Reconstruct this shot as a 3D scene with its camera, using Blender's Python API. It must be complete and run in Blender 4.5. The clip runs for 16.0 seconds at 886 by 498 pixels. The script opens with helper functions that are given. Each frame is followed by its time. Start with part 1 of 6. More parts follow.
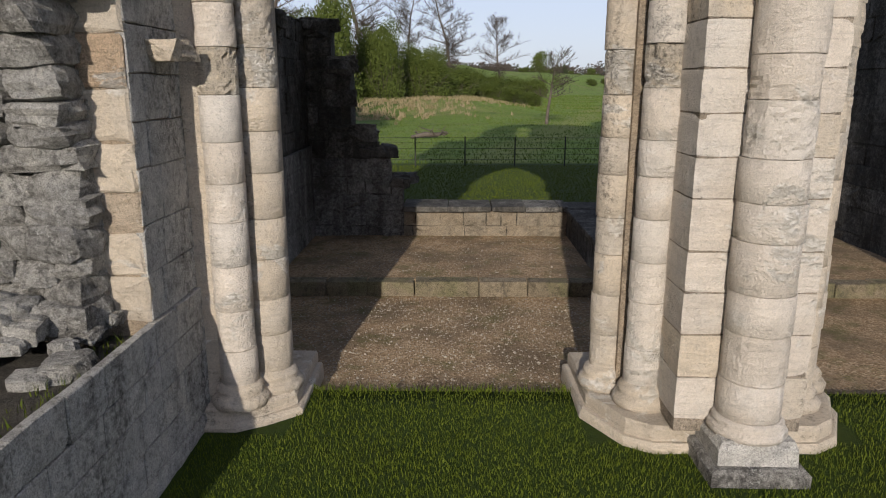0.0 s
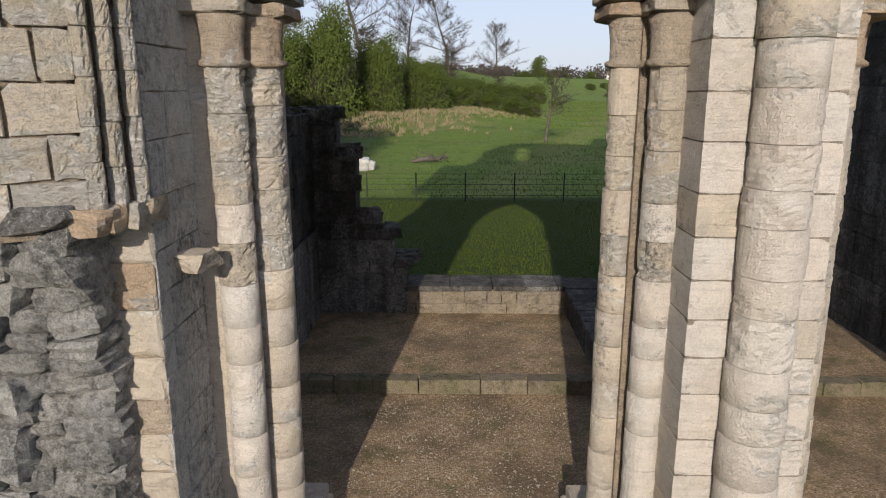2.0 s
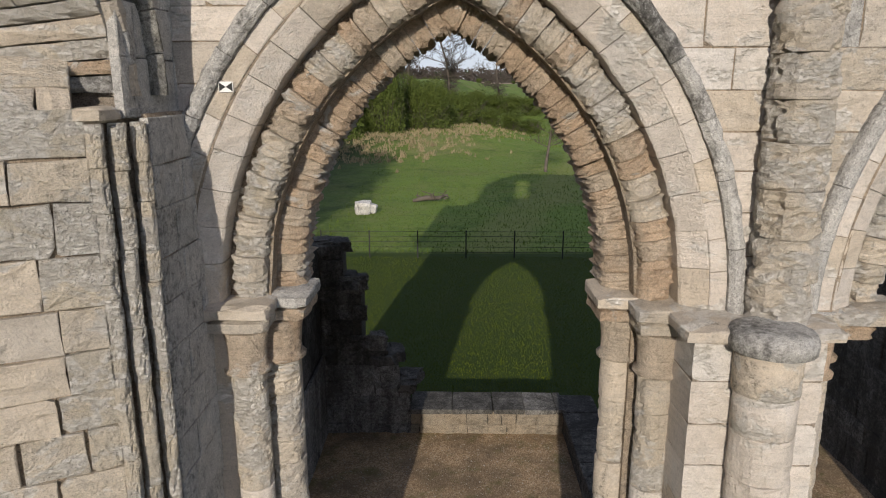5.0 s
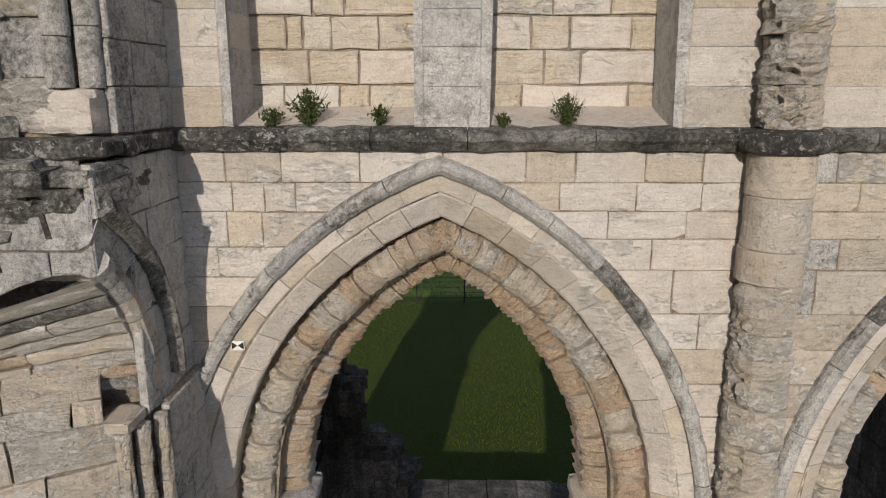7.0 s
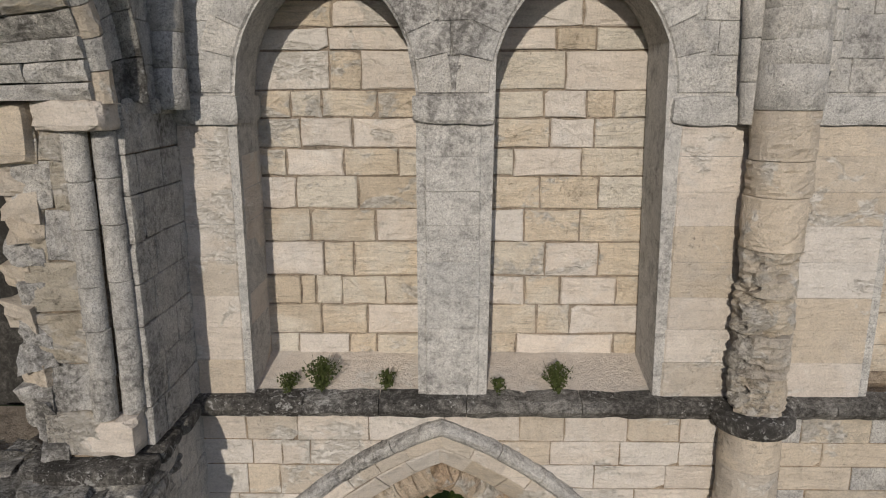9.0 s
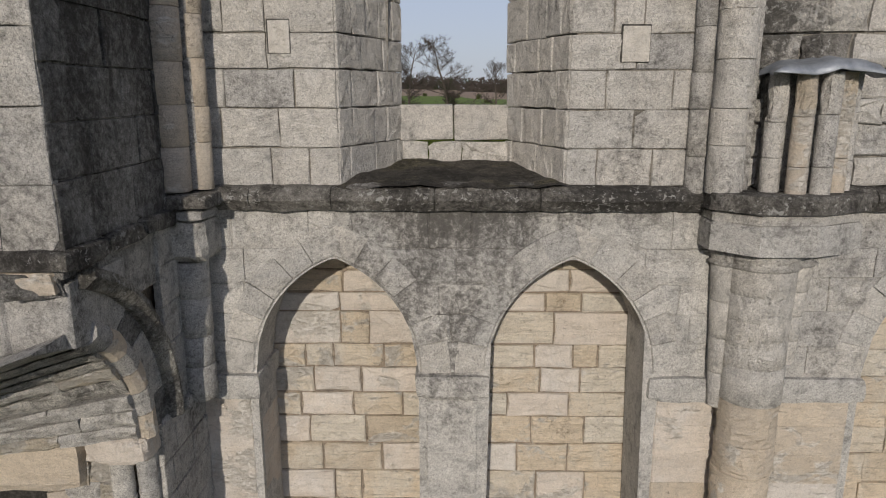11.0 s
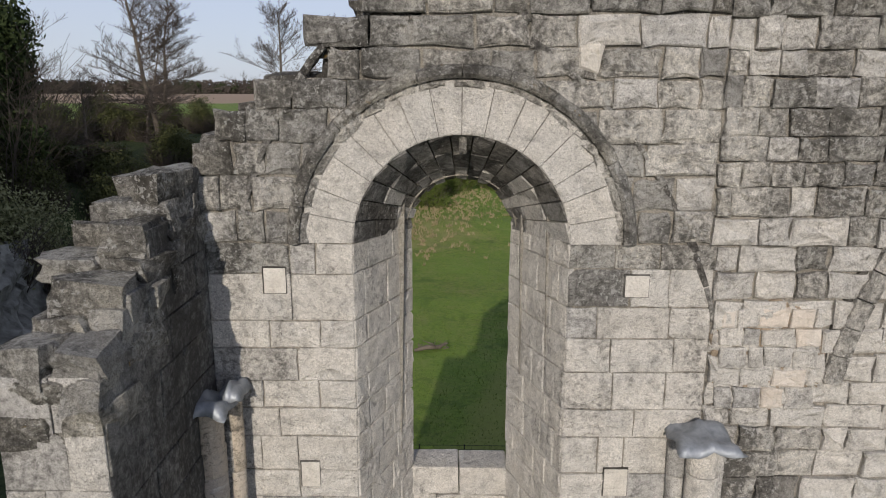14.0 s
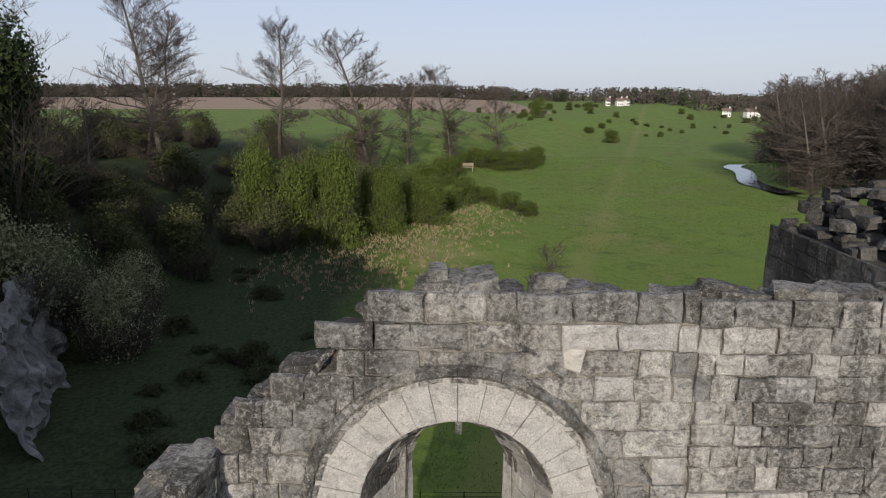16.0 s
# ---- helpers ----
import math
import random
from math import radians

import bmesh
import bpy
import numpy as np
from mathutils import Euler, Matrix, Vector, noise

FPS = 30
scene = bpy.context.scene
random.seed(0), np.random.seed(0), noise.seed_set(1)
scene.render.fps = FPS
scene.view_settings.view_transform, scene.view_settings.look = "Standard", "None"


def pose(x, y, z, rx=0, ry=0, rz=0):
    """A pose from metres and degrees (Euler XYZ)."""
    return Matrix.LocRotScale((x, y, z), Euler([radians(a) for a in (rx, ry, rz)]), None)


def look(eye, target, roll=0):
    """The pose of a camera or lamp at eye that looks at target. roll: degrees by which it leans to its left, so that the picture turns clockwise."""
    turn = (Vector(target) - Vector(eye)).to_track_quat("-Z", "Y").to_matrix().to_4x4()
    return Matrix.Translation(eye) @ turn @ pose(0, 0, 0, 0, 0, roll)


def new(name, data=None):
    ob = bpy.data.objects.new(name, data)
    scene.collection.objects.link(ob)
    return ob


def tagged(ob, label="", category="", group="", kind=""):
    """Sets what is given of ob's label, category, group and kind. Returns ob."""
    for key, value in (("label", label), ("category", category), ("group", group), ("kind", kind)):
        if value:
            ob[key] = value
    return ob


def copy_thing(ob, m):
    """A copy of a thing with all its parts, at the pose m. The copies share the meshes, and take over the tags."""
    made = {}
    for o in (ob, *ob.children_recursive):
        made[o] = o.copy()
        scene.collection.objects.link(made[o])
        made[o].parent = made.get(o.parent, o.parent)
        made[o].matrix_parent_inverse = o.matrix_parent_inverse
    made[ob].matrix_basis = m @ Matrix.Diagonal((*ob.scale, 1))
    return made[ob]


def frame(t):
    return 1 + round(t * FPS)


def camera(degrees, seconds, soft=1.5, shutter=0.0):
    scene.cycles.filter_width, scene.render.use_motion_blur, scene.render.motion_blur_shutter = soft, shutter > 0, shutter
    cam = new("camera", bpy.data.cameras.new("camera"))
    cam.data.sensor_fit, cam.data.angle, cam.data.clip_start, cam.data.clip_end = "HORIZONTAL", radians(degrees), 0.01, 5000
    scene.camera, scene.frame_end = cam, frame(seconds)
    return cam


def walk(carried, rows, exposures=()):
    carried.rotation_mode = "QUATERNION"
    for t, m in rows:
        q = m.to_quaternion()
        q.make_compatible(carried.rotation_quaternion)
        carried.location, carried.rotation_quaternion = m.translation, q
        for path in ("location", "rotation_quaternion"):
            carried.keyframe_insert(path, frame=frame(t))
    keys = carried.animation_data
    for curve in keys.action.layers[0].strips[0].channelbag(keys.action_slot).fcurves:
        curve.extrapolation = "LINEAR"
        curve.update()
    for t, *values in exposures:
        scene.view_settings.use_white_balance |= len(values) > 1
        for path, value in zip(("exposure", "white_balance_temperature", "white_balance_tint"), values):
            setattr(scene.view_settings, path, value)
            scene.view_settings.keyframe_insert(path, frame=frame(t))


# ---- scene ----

# camera and walk
cam = camera(66.1, 16.0, soft=1.05)
PATH = [
    (0, (0.128, 3.134, 2.603), (0.098, 5.077, 2.133), -0.0),
    (0.5, (0.125, 3.134, 2.9), (0.096, 5.078, 2.431), -0.0),
    (1, (0.099, 3.129, 3.259), (0.07, 5.073, 2.79), -0.0),
    (1.5, (0.073, 3.132, 3.619), (0.045, 5.076, 3.152), 0.0),
    (2, (0.079, 3.116, 3.986), (0.051, 5.061, 3.519), -0.0),
    (2.5, (0.109, 3.089, 4.357), (0.081, 5.034, 3.891), -0.0),
    (3, (0.107, 3.038, 4.732), (0.078, 4.983, 4.269), 0.0),
    (3.5, (0.069, 3.035, 5.113), (0.04, 4.981, 4.651), 0.0),
    (3.7, (0.049, 3.054, 5.26), (0.02, 5.0, 4.797), 0.0),
    (5.8, (0.035, 3.184, 6.947), (0.007, 5.13, 6.488), -0.0),
    (6, (0.051, 3.177, 7.136), (0.022, 5.123, 6.678), -0.0),
    (6.5, (0.089, 3.153, 7.633), (0.061, 5.1, 7.176), -0.0),
    (7, (0.1, 3.124, 8.116), (0.071, 5.071, 7.659), -0.0),
    (7.5, (0.106, 3.102, 8.611), (0.078, 5.049, 8.156), 0.0),
    (8, (0.098, 3.081, 9.113), (0.07, 5.028, 8.657), 0.0),
    (8.2, (0.092, 3.082, 9.305), (0.064, 5.03, 8.852), 0.0),
    (10.3, (0.086, 3.047, 11.479), (0.057, 4.996, 11.028), -0.0),
    (10.5, (0.082, 2.982, 11.676), (0.054, 4.93, 11.227), 0.0),
    (11, (0.091, 2.98, 12.226), (0.062, 4.929, 11.777), 0.0),
    (11.5, (0.091, 3.002, 12.773), (0.063, 4.952, 12.326), -0.0),
    (12, (0.068, 2.99, 13.348), (0.04, 4.939, 12.902), -0.0),
    (12.5, (0.048, 2.974, 13.93), (0.02, 4.924, 13.484), -0.0),
    (13, (0.034, 2.95, 14.491), (0.006, 4.9, 14.047), 0.0),
    (13.5, (0.021, 2.913, 15.056), (-0.006, 4.863, 14.612), 0.1),
    (14, (0.022, 2.903, 15.616), (-0.006, 4.853, 15.173), 0.1),
    (14.5, (0.032, 2.892, 16.179), (0.004, 4.842, 15.737), 0.0),
    (15, (0.037, 2.859, 16.748), (0.009, 4.809, 16.306), -0.0),
    (15.5, (0.043, 2.865, 17.315), (0.014, 4.816, 16.873), -0.0),
    (16, (0.044, 2.866, 17.887), (0.015, 4.817, 17.447), -0.0),
]
walk(cam, [(t, look(eye, target, roll)) for t, eye, target, roll in PATH], exposures=[(0.0, -0.30), (3.5, -0.21), (6.5, -0.48), (7.5, -0.58), (10.5, -0.80), (11.5, -0.76), (13.0, -0.56), (16.0, -0.45)])

# world, sun
SUN = Vector((2.33, 20.3, -6.97)).normalized()
world = bpy.data.worlds.new("sky")
scene.world = world
world.use_nodes = True
wt = world.node_tree
sky = wt.nodes.new("ShaderNodeTexSky")
sky.sky_type = "NISHITA"
sky.sun_disc = False
sky.sun_elevation = math.asin(-SUN.z)
sky.sun_rotation = math.atan2(-SUN.x, -SUN.y)
sky.air_density, sky.dust_density, sky.ozone_density = 1.0, 1.2, 1.0
# thin spring haze: the sky's own light, tinted cooler and a little whitened
tint = wt.nodes.new("ShaderNodeMix")
tint.data_type, tint.blend_type = "RGBA", "MULTIPLY"
tint.inputs[0].default_value = 1.0
tint.inputs[7].default_value = (0.86, 0.95, 1.42, 1)
haze = wt.nodes.new("ShaderNodeMix")
haze.data_type = "RGBA"
haze.inputs[7].default_value = (9.3, 10.0, 11.3, 1)
way_up = wt.nodes.new("ShaderNodeSeparateXYZ")
wt.links.new(wt.nodes.new("ShaderNodeTexCoord").outputs["Generated"], way_up.inputs[0])
thick = wt.nodes.new("ShaderNodeMapRange")
thick.inputs[1].default_value, thick.inputs[2].default_value = 0.0, 0.6
thick.inputs[3].default_value, thick.inputs[4].default_value = 0.70, 0.34
wt.links.new(way_up.outputs[2], thick.inputs[0])
wt.links.new(thick.outputs[0], haze.inputs[0])
wt.links.new(sky.outputs[0], tint.inputs[6])
wt.links.new(tint.outputs[2], haze.inputs[6])
wt.links.new(haze.outputs[2], wt.nodes["Background"].inputs[0])
wt.nodes["Background"].inputs[1].default_value = 0.105
sun = new("sun", bpy.data.lights.new("sun", "SUN"))
sun.data.energy, sun.data.angle, sun.data.color = 5.0, radians(0.6), (1.0, 0.912, 0.80)
sun.matrix_world = look((-10, -40, 30), Vector((-10, -40, 30)) + SUN)


# materials
def nodes_of(name, rough=0.9):
    m = bpy.data.materials.new(name)
    m.use_nodes = True
    nt = m.node_tree
    b = nt.nodes["Principled BSDF"]
    b.inputs["Roughness"].default_value = rough
    b.inputs["Specular IOR Level"].default_value = 0.25
    return m, nt, b


def node(nt, kind, **kw):
    n = nt.nodes.new(kind)
    for k, v in kw.items():
        n.inputs[k].default_value = v
    return n


def ramp(nt, fac, stops):
    r = nt.nodes.new("ShaderNodeValToRGB")
    e = r.color_ramp.elements
    while len(e) < len(stops):
        e.new(0.5)
    for k, (p, c) in zip(e, stops):
        k.position = p
        k.color = (*c, 1) if isinstance(c, tuple) else (c, c, c, 1)
    nt.links.new(fac, r.inputs[0])
    return r.outputs[0]


def noise_tex(nt, scale, detail=5, rough=0.6, vec=None, dist=0.0):
    n = node(nt, "ShaderNodeTexNoise", Scale=scale, Detail=detail, Roughness=rough, Distortion=dist)
    if vec is not None:
        nt.links.new(vec, n.inputs["Vector"])
    return n.outputs["Fac"]


def mix(nt, fac, a, b, mode="MIX"):
    m = nt.nodes.new("ShaderNodeMix")
    m.data_type, m.blend_type = "RGBA", mode
    for s, v in ((m.inputs[0], fac), (m.inputs[6], a), (m.inputs[7], b)):
        if isinstance(v, (int, float)):
            s.default_value = v
        elif isinstance(v, tuple):
            s.default_value = (*v, 1)
        else:
            nt.links.new(v, s)
    return m.outputs[2]


def place(nt):
    return nt.nodes.new("ShaderNodeNewGeometry").outputs["Position"]


def bump(nt, b, height, strength, distance):
    n = node(nt, "ShaderNodeBump", Strength=strength, Distance=distance)
    nt.links.new(height, n.inputs["Height"])
    nt.links.new(n.outputs[0], b.inputs["Normal"])


def add(nt, a, b, k=1.0):
    m = nt.nodes.new("ShaderNodeMath")
    m.operation = "MULTIPLY_ADD"
    nt.links.new(b, m.inputs[0])
    m.inputs[1].default_value = k
    nt.links.new(a, m.inputs[2])
    return m.outputs[0]


def stretched(nt, p, sx, sy, sz):
    m = nt.nodes.new("ShaderNodeMapping")
    m.inputs["Scale"].default_value = (sx, sy, sz)
    nt.links.new(p, m.inputs["Vector"])
    return m.outputs[0]


def maths(nt, op, a, b):
    m = nt.nodes.new("ShaderNodeMath")
    m.operation = op
    for s, v in zip(m.inputs, (a, b)):
        if isinstance(v, (int, float)):
            s.default_value = v
        else:
            nt.links.new(v, s)
    return m.outputs[0]


def stone_mat(name, tone, alt, vary=0.10, alt_amount=0.4, dark_amount=0.25, lichen=0.2, speck=0.6, bed=0.5, relief=1.0, dark=(0.05, 0.047, 0.042), orange=0.0, runoff=None, flake=0.0):
    """Weathered limestone: blocks that differ a little, patches of a second tone, bedding, crisp dark algae in runs and patches, white lichen dots, pits. runoff: (x, half width, z low, z high) of an algae run below a ledge."""
    m, nt, b = nodes_of(name, 0.93)
    speck *= 1.3
    p = place(nt)
    rnd = nt.nodes.new("ShaderNodeObjectInfo").outputs["Random"]
    up = lambda c, f: tuple(min(1.0, x * f * 1.22) for x in c)
    base = ramp(nt, rnd, [(0.0, up(tone, 1 - vary)), (0.35, up(tone, 1 + vary * 0.3)), (0.55, up(alt, 1.0)), (0.72, up(tone, 1.0)), (1.0, up(tone, 1 + vary))])
    cloud = noise_tex(nt, 2.1, 6, 0.65, p, 0.6)
    coarse = noise_tex(nt, 8, 9, 0.74, p, 0.5)
    grain = noise_tex(nt, 62, 5, 0.75, p, 0.2)
    fine = noise_tex(nt, 165, 3, 0.7, p, 0.2)
    beds = noise_tex(nt, 1.0, 7, 0.75, stretched(nt, p, 4, 4, 38), 0.4)
    base = mix(nt, ramp(nt, cloud, [(0.64 - 0.35 * alt_amount, 0.0), (0.84 - 0.35 * alt_amount, 0.9)]), base, up(alt, 1.0))
    base = mix(nt, 1.0, base, ramp(nt, coarse, [(0.28, 1 - 0.62 * speck), (0.49, 0.97), (0.70, 1 + 0.16 * speck)]), "MULTIPLY")
    base = mix(nt, 1.0, base, ramp(nt, grain, [(0.30, 1 - 0.60 * speck), (0.46, 0.97), (0.66, 1 + 0.22 * speck)]), "MULTIPLY")
    base = mix(nt, 1.0, base, ramp(nt, fine, [(0.33, 1 - 0.55 * speck), (0.47, 0.98), (0.64, 1 + 0.30 * speck)]), "MULTIPLY")
    base = mix(nt, bed, base, ramp(nt, beds, [(0.28, 0.50), (0.44, 0.94), (0.62, 1.05)]), "MULTIPLY")
    if flake:
        # the weathered skin has scaled off in places and shows fresh, pitted stone
        chips = add(nt, noise_tex(nt, 1.0, 7, 0.62, stretched(nt, p, 3.2, 3.2, 5.0), 0.7), noise_tex(nt, 1.1, 3, 0.5, p), 0.7)
        bare = ramp(nt, chips, [(0.97 - 0.17 * flake, 0.0), (1.02 - 0.17 * flake, 1.0)])
        holes = noise_tex(nt, 1.0, 6, 0.7, stretched(nt, p, 18, 18, 34), 0.7)
        fresh = mix(nt, 1.0, ramp(nt, holes, [(0.32, (0.54, 0.485, 0.41)), (0.46, (0.71, 0.665, 0.59)), (0.65, (0.80, 0.765, 0.71))]), ramp(nt, grain, [(0.3, 0.75), (0.5, 1.0)]), "MULTIPLY")
        base = mix(nt, maths(nt, "MULTIPLY", bare, 0.8), base, fresh)
    a = noise_tex(nt, 21, 8, 0.84, p, 0.3)
    big = noise_tex(nt, 0.85, 5, 0.6, stretched(nt, p, 1.2, 1.2, 0.65), 0.6)
    runs = noise_tex(nt, 1.0, 5, 0.6, stretched(nt, p, 4.2, 4.2, 0.45), 0.3)
    s = maths(nt, "ADD", maths(nt, "MULTIPLY", a, 0.46), maths(nt, "ADD", maths(nt, "MULTIPLY", big, 0.30), maths(nt, "MULTIPLY", runs, 0.20)))
    s = add(nt, add(nt, s, grain, 0.18), fine, 0.10)
    if runoff:
        x0, half, z0, z1 = runoff
        sep = nt.nodes.new("ShaderNodeSeparateXYZ")
        nt.links.new(p, sep.inputs[0])
        dx = maths(nt, "DIVIDE", maths(nt, "ABSOLUTE", maths(nt, "SUBTRACT", sep.outputs[0], x0), 0.0), half)
        dz = maths(nt, "DIVIDE", maths(nt, "SUBTRACT", sep.outputs[2], z0), z1 - z0)
        run = maths(nt, "MULTIPLY", ramp(nt, dx, [(0.15, 1.0), (1.0, 0.0)]), ramp(nt, dz, [(0.0, 0.0), (0.5, 0.8), (1.0, 1.0)]))
        s = add(nt, s, run, 0.115)
        s = add(nt, s, ramp(nt, dz, [(0.82, 0.0), (1.0, 1.0)]), 0.045)
    th = 0.618 + (0.5 - dark_amount) * 0.30
    base = mix(nt, ramp(nt, s, [(th - 0.035, 0.0), (th + 0.01, 0.5), (th + 0.06, 0.9)]), base, dark)
    where = noise_tex(nt, 1.9, 5, 0.65, p, 0.5)
    spots = add(nt, add(nt, noise_tex(nt, 27, 5, 0.68, p, 0.5), where, 0.5), coarse, 0.25)
    t = 1.065 - 0.075 * lichen
    base = mix(nt, ramp(nt, spots, [(t, 0.0), (t + 0.05, 0.70)]), base, (0.56, 0.55, 0.52))
    if orange:
        o = ramp(nt, add(nt, noise_tex(nt, 4.5, 6, 0.7, p, 0.6), grain, 0.1), [(0.79 - 0.1 * orange, 0.0), (0.84 - 0.1 * orange, 0.8)])
        base = mix(nt, o, base, (0.30, 0.19, 0.05))
    nt.links.new(base, b.inputs["Base Color"])
    pits = node(nt, "ShaderNodeTexVoronoi", Scale=33.0)
    nt.links.new(p, pits.inputs["Vector"])
    pit = ramp(nt, pits.outputs["Distance"], [(0.05, 0.0), (0.38, 1.0)])
    h = add(nt, add(nt, add(nt, add(nt, coarse, grain, 0.34), fine, 0.12), pit, 0.12), beds, 0.55 * bed)
    if flake:
        h = add(nt, h, bare, -0.35)
        h = add(nt, h, maths(nt, "MULTIPLY", bare, ramp(nt, holes, [(0.33, 0.0), (0.55, 1.0)])), 0.38)
    bump(nt, b, h, 1.0, 0.036 * relief)
    return m


CREAM = stone_mat("cream_limestone", (0.51, 0.438, 0.348), (0.465, 0.415, 0.352), 0.10, 0.4, 0.20, 0.3, 0.27, 0.55, flake=0.16)
PALE = stone_mat("pale_limestone", (0.57, 0.507, 0.437), (0.595, 0.555, 0.505), 0.09, 0.4, 0.12, 0.4, 0.24, 0.55, flake=0.12)
GREY = stone_mat("grey_weathered_limestone", (0.42, 0.402, 0.37), (0.365, 0.355, 0.338), 0.07, 0.5, 0.34, 0.8, 0.75, 0.3)
# Darker copy of the grey stone: shade on side faces put into its colour.
SIDE = stone_mat("shade_toned_algae_limestone", (0.27, 0.262, 0.245), (0.21, 0.206, 0.197), 0.10, 0.5, 0.54, 0.6, 0.8, 0.3, 1.3)
WARM = stone_mat("warm_infill_limestone", (0.60, 0.51, 0.392), (0.66, 0.612, 0.525), 0.14, 0.45, 0.24, 0.4, 0.26, 0.95, 1.3, (0.19, 0.14, 0.085), flake=0.25)
BROWN = stone_mat("brown_eroded_limestone", (0.50, 0.375, 0.262), (0.50, 0.42, 0.325), 0.14, 0.4, 0.25, 0.3, 0.5, 0.8, 1.8, flake=0.25)
# Near-black stone: shade of the chapel, presbytery and gaps is in its colour.
SHADESTONE = stone_mat("shade_dark_limestone", (0.115, 0.108, 0.096), (0.20, 0.19, 0.172), 0.15, 0.35, 0.55, 0.7, 0.8, 0.3, 1.3, (0.03, 0.028, 0.025))
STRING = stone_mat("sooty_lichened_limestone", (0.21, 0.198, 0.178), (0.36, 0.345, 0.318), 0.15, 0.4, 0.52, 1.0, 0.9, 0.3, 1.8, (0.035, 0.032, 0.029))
TOPS = stone_mat("lichened_wall_top_stone", (0.38, 0.36, 0.315), (0.30, 0.29, 0.268), 0.15, 0.5, 0.52, 1.0, 0.9, 0.4, 2.2, (0.05, 0.046, 0.04), 0.85)
LICHENED = stone_mat("black_lichened_limestone", (0.60, 0.57, 0.515), (0.53, 0.505, 0.46), 0.09, 0.5, 0.488, 1.15, 0.8, 0.3, 2.2, (0.07, 0.066, 0.058), 0.2)
DARKLICHEN = stone_mat("dark_lichen_limestone", (0.40, 0.385, 0.35), (0.31, 0.30, 0.28), 0.10, 0.5, 0.45, 1.2, 0.8, 0.3, 2.2, (0.055, 0.052, 0.046), 0.25)
RUBBLE = stone_mat("grey_rubble_stone", (0.40, 0.385, 0.355), (0.28, 0.272, 0.258), 0.28, 0.5, 0.46, 0.9, 0.75, 0.5, 1.8)
MORTAR = stone_mat("buff_lime_mortar", (0.34, 0.27, 0.195), (0.30, 0.255, 0.205), 0.05, 0.5, 0.25, 0.2, 0.8, 0.0, 1.6)
RUBBLECORE = stone_mat("brown_rubble_mortar", (0.20, 0.175, 0.14), (0.15, 0.138, 0.118), 0.05, 0.5, 0.4, 0.3, 0.8, 0.0, 2.0)
GREYMORTAR = stone_mat("grey_lime_mortar", (0.30, 0.275, 0.235), (0.27, 0.255, 0.225), 0.05, 0.5, 0.3, 0.4, 0.8, 0.0, 1.6)
DARKMORTAR = stone_mat("dark_wall_core", (0.09, 0.08, 0.066), (0.12, 0.112, 0.10), 0.05, 0.4, 0.5, 0.1, 0.8, 0.0, 1.6)
ASHEN = stone_mat("light_grey_limestone", (0.515, 0.488, 0.445), (0.48, 0.462, 0.43), 0.08, 0.5, 0.26, 0.8, 0.6, 0.3, 1.3)
STAINED = stone_mat("algae_stained_limestone", (0.46, 0.442, 0.41), (0.40, 0.39, 0.368), 0.06, 0.5, 0.26, 0.8, 0.72, 0.3, 1.0, (0.085, 0.08, 0.073), 0.0, (0.15, 0.95, 8.9, 11.45))
EARTH = stone_mat("dark_mossy_earth", (0.10, 0.09, 0.075), (0.20, 0.18, 0.10), 0.05, 0.35, 0.5, 0.4, 1.0, 0.0, 2.0, (0.028, 0.026, 0.022), 0.2)
ERODED = stone_mat("pitted_cream_limestone", (0.53, 0.46, 0.365), (0.48, 0.43, 0.365), 0.09, 0.4, 0.18, 0.4, 0.36, 0.7, 1.5, flake=0.6)
CRUSTED = stone_mat("white_scaling_limestone", (0.50, 0.435, 0.34), (0.45, 0.405, 0.33), 0.10, 0.45, 0.18, 0.5, 0.36, 0.6, 1.6, flake=1.15)
KERB = stone_mat("mossy_brown_kerb_stone", (0.20, 0.165, 0.115), (0.15, 0.14, 0.075), 0.15, 0.5, 0.3, 0.3, 0.8, 0.3, 1.4)


FILLED = stone_mat("fresh_white_limestone", (0.58, 0.55, 0.50), (0.50, 0.465, 0.41), 0.04, 0.4, 0.05, 0.3, 0.3, 0.3)


def lead_mat():
    m, nt, b = nodes_of("grey_sheet_lead", 0.55)
    p = place(nt)
    nt.links.new(ramp(nt, noise_tex(nt, 12, 5, 0.6, p), [(0.3, (0.20, 0.22, 0.245)), (0.7, (0.36, 0.38, 0.41))]), b.inputs["Base Color"])
    b.inputs["Metallic"].default_value = 0.5
    bump(nt, b, noise_tex(nt, 9, 4, 0.6, p), 0.4, 0.02)
    return m


LEAD = lead_mat()


def plain_mat(name, stops, scale=8, rough=0.8, strength=0.3, distance=0.01):
    m, nt, b = nodes_of(name, rough)
    p = place(nt)
    n = noise_tex(nt, scale, 6, 0.65, p)
    nt.links.new(ramp(nt, n, stops), b.inputs["Base Color"])
    bump(nt, b, noise_tex(nt, scale * 4, 5, 0.65, p), strength, distance)
    return m


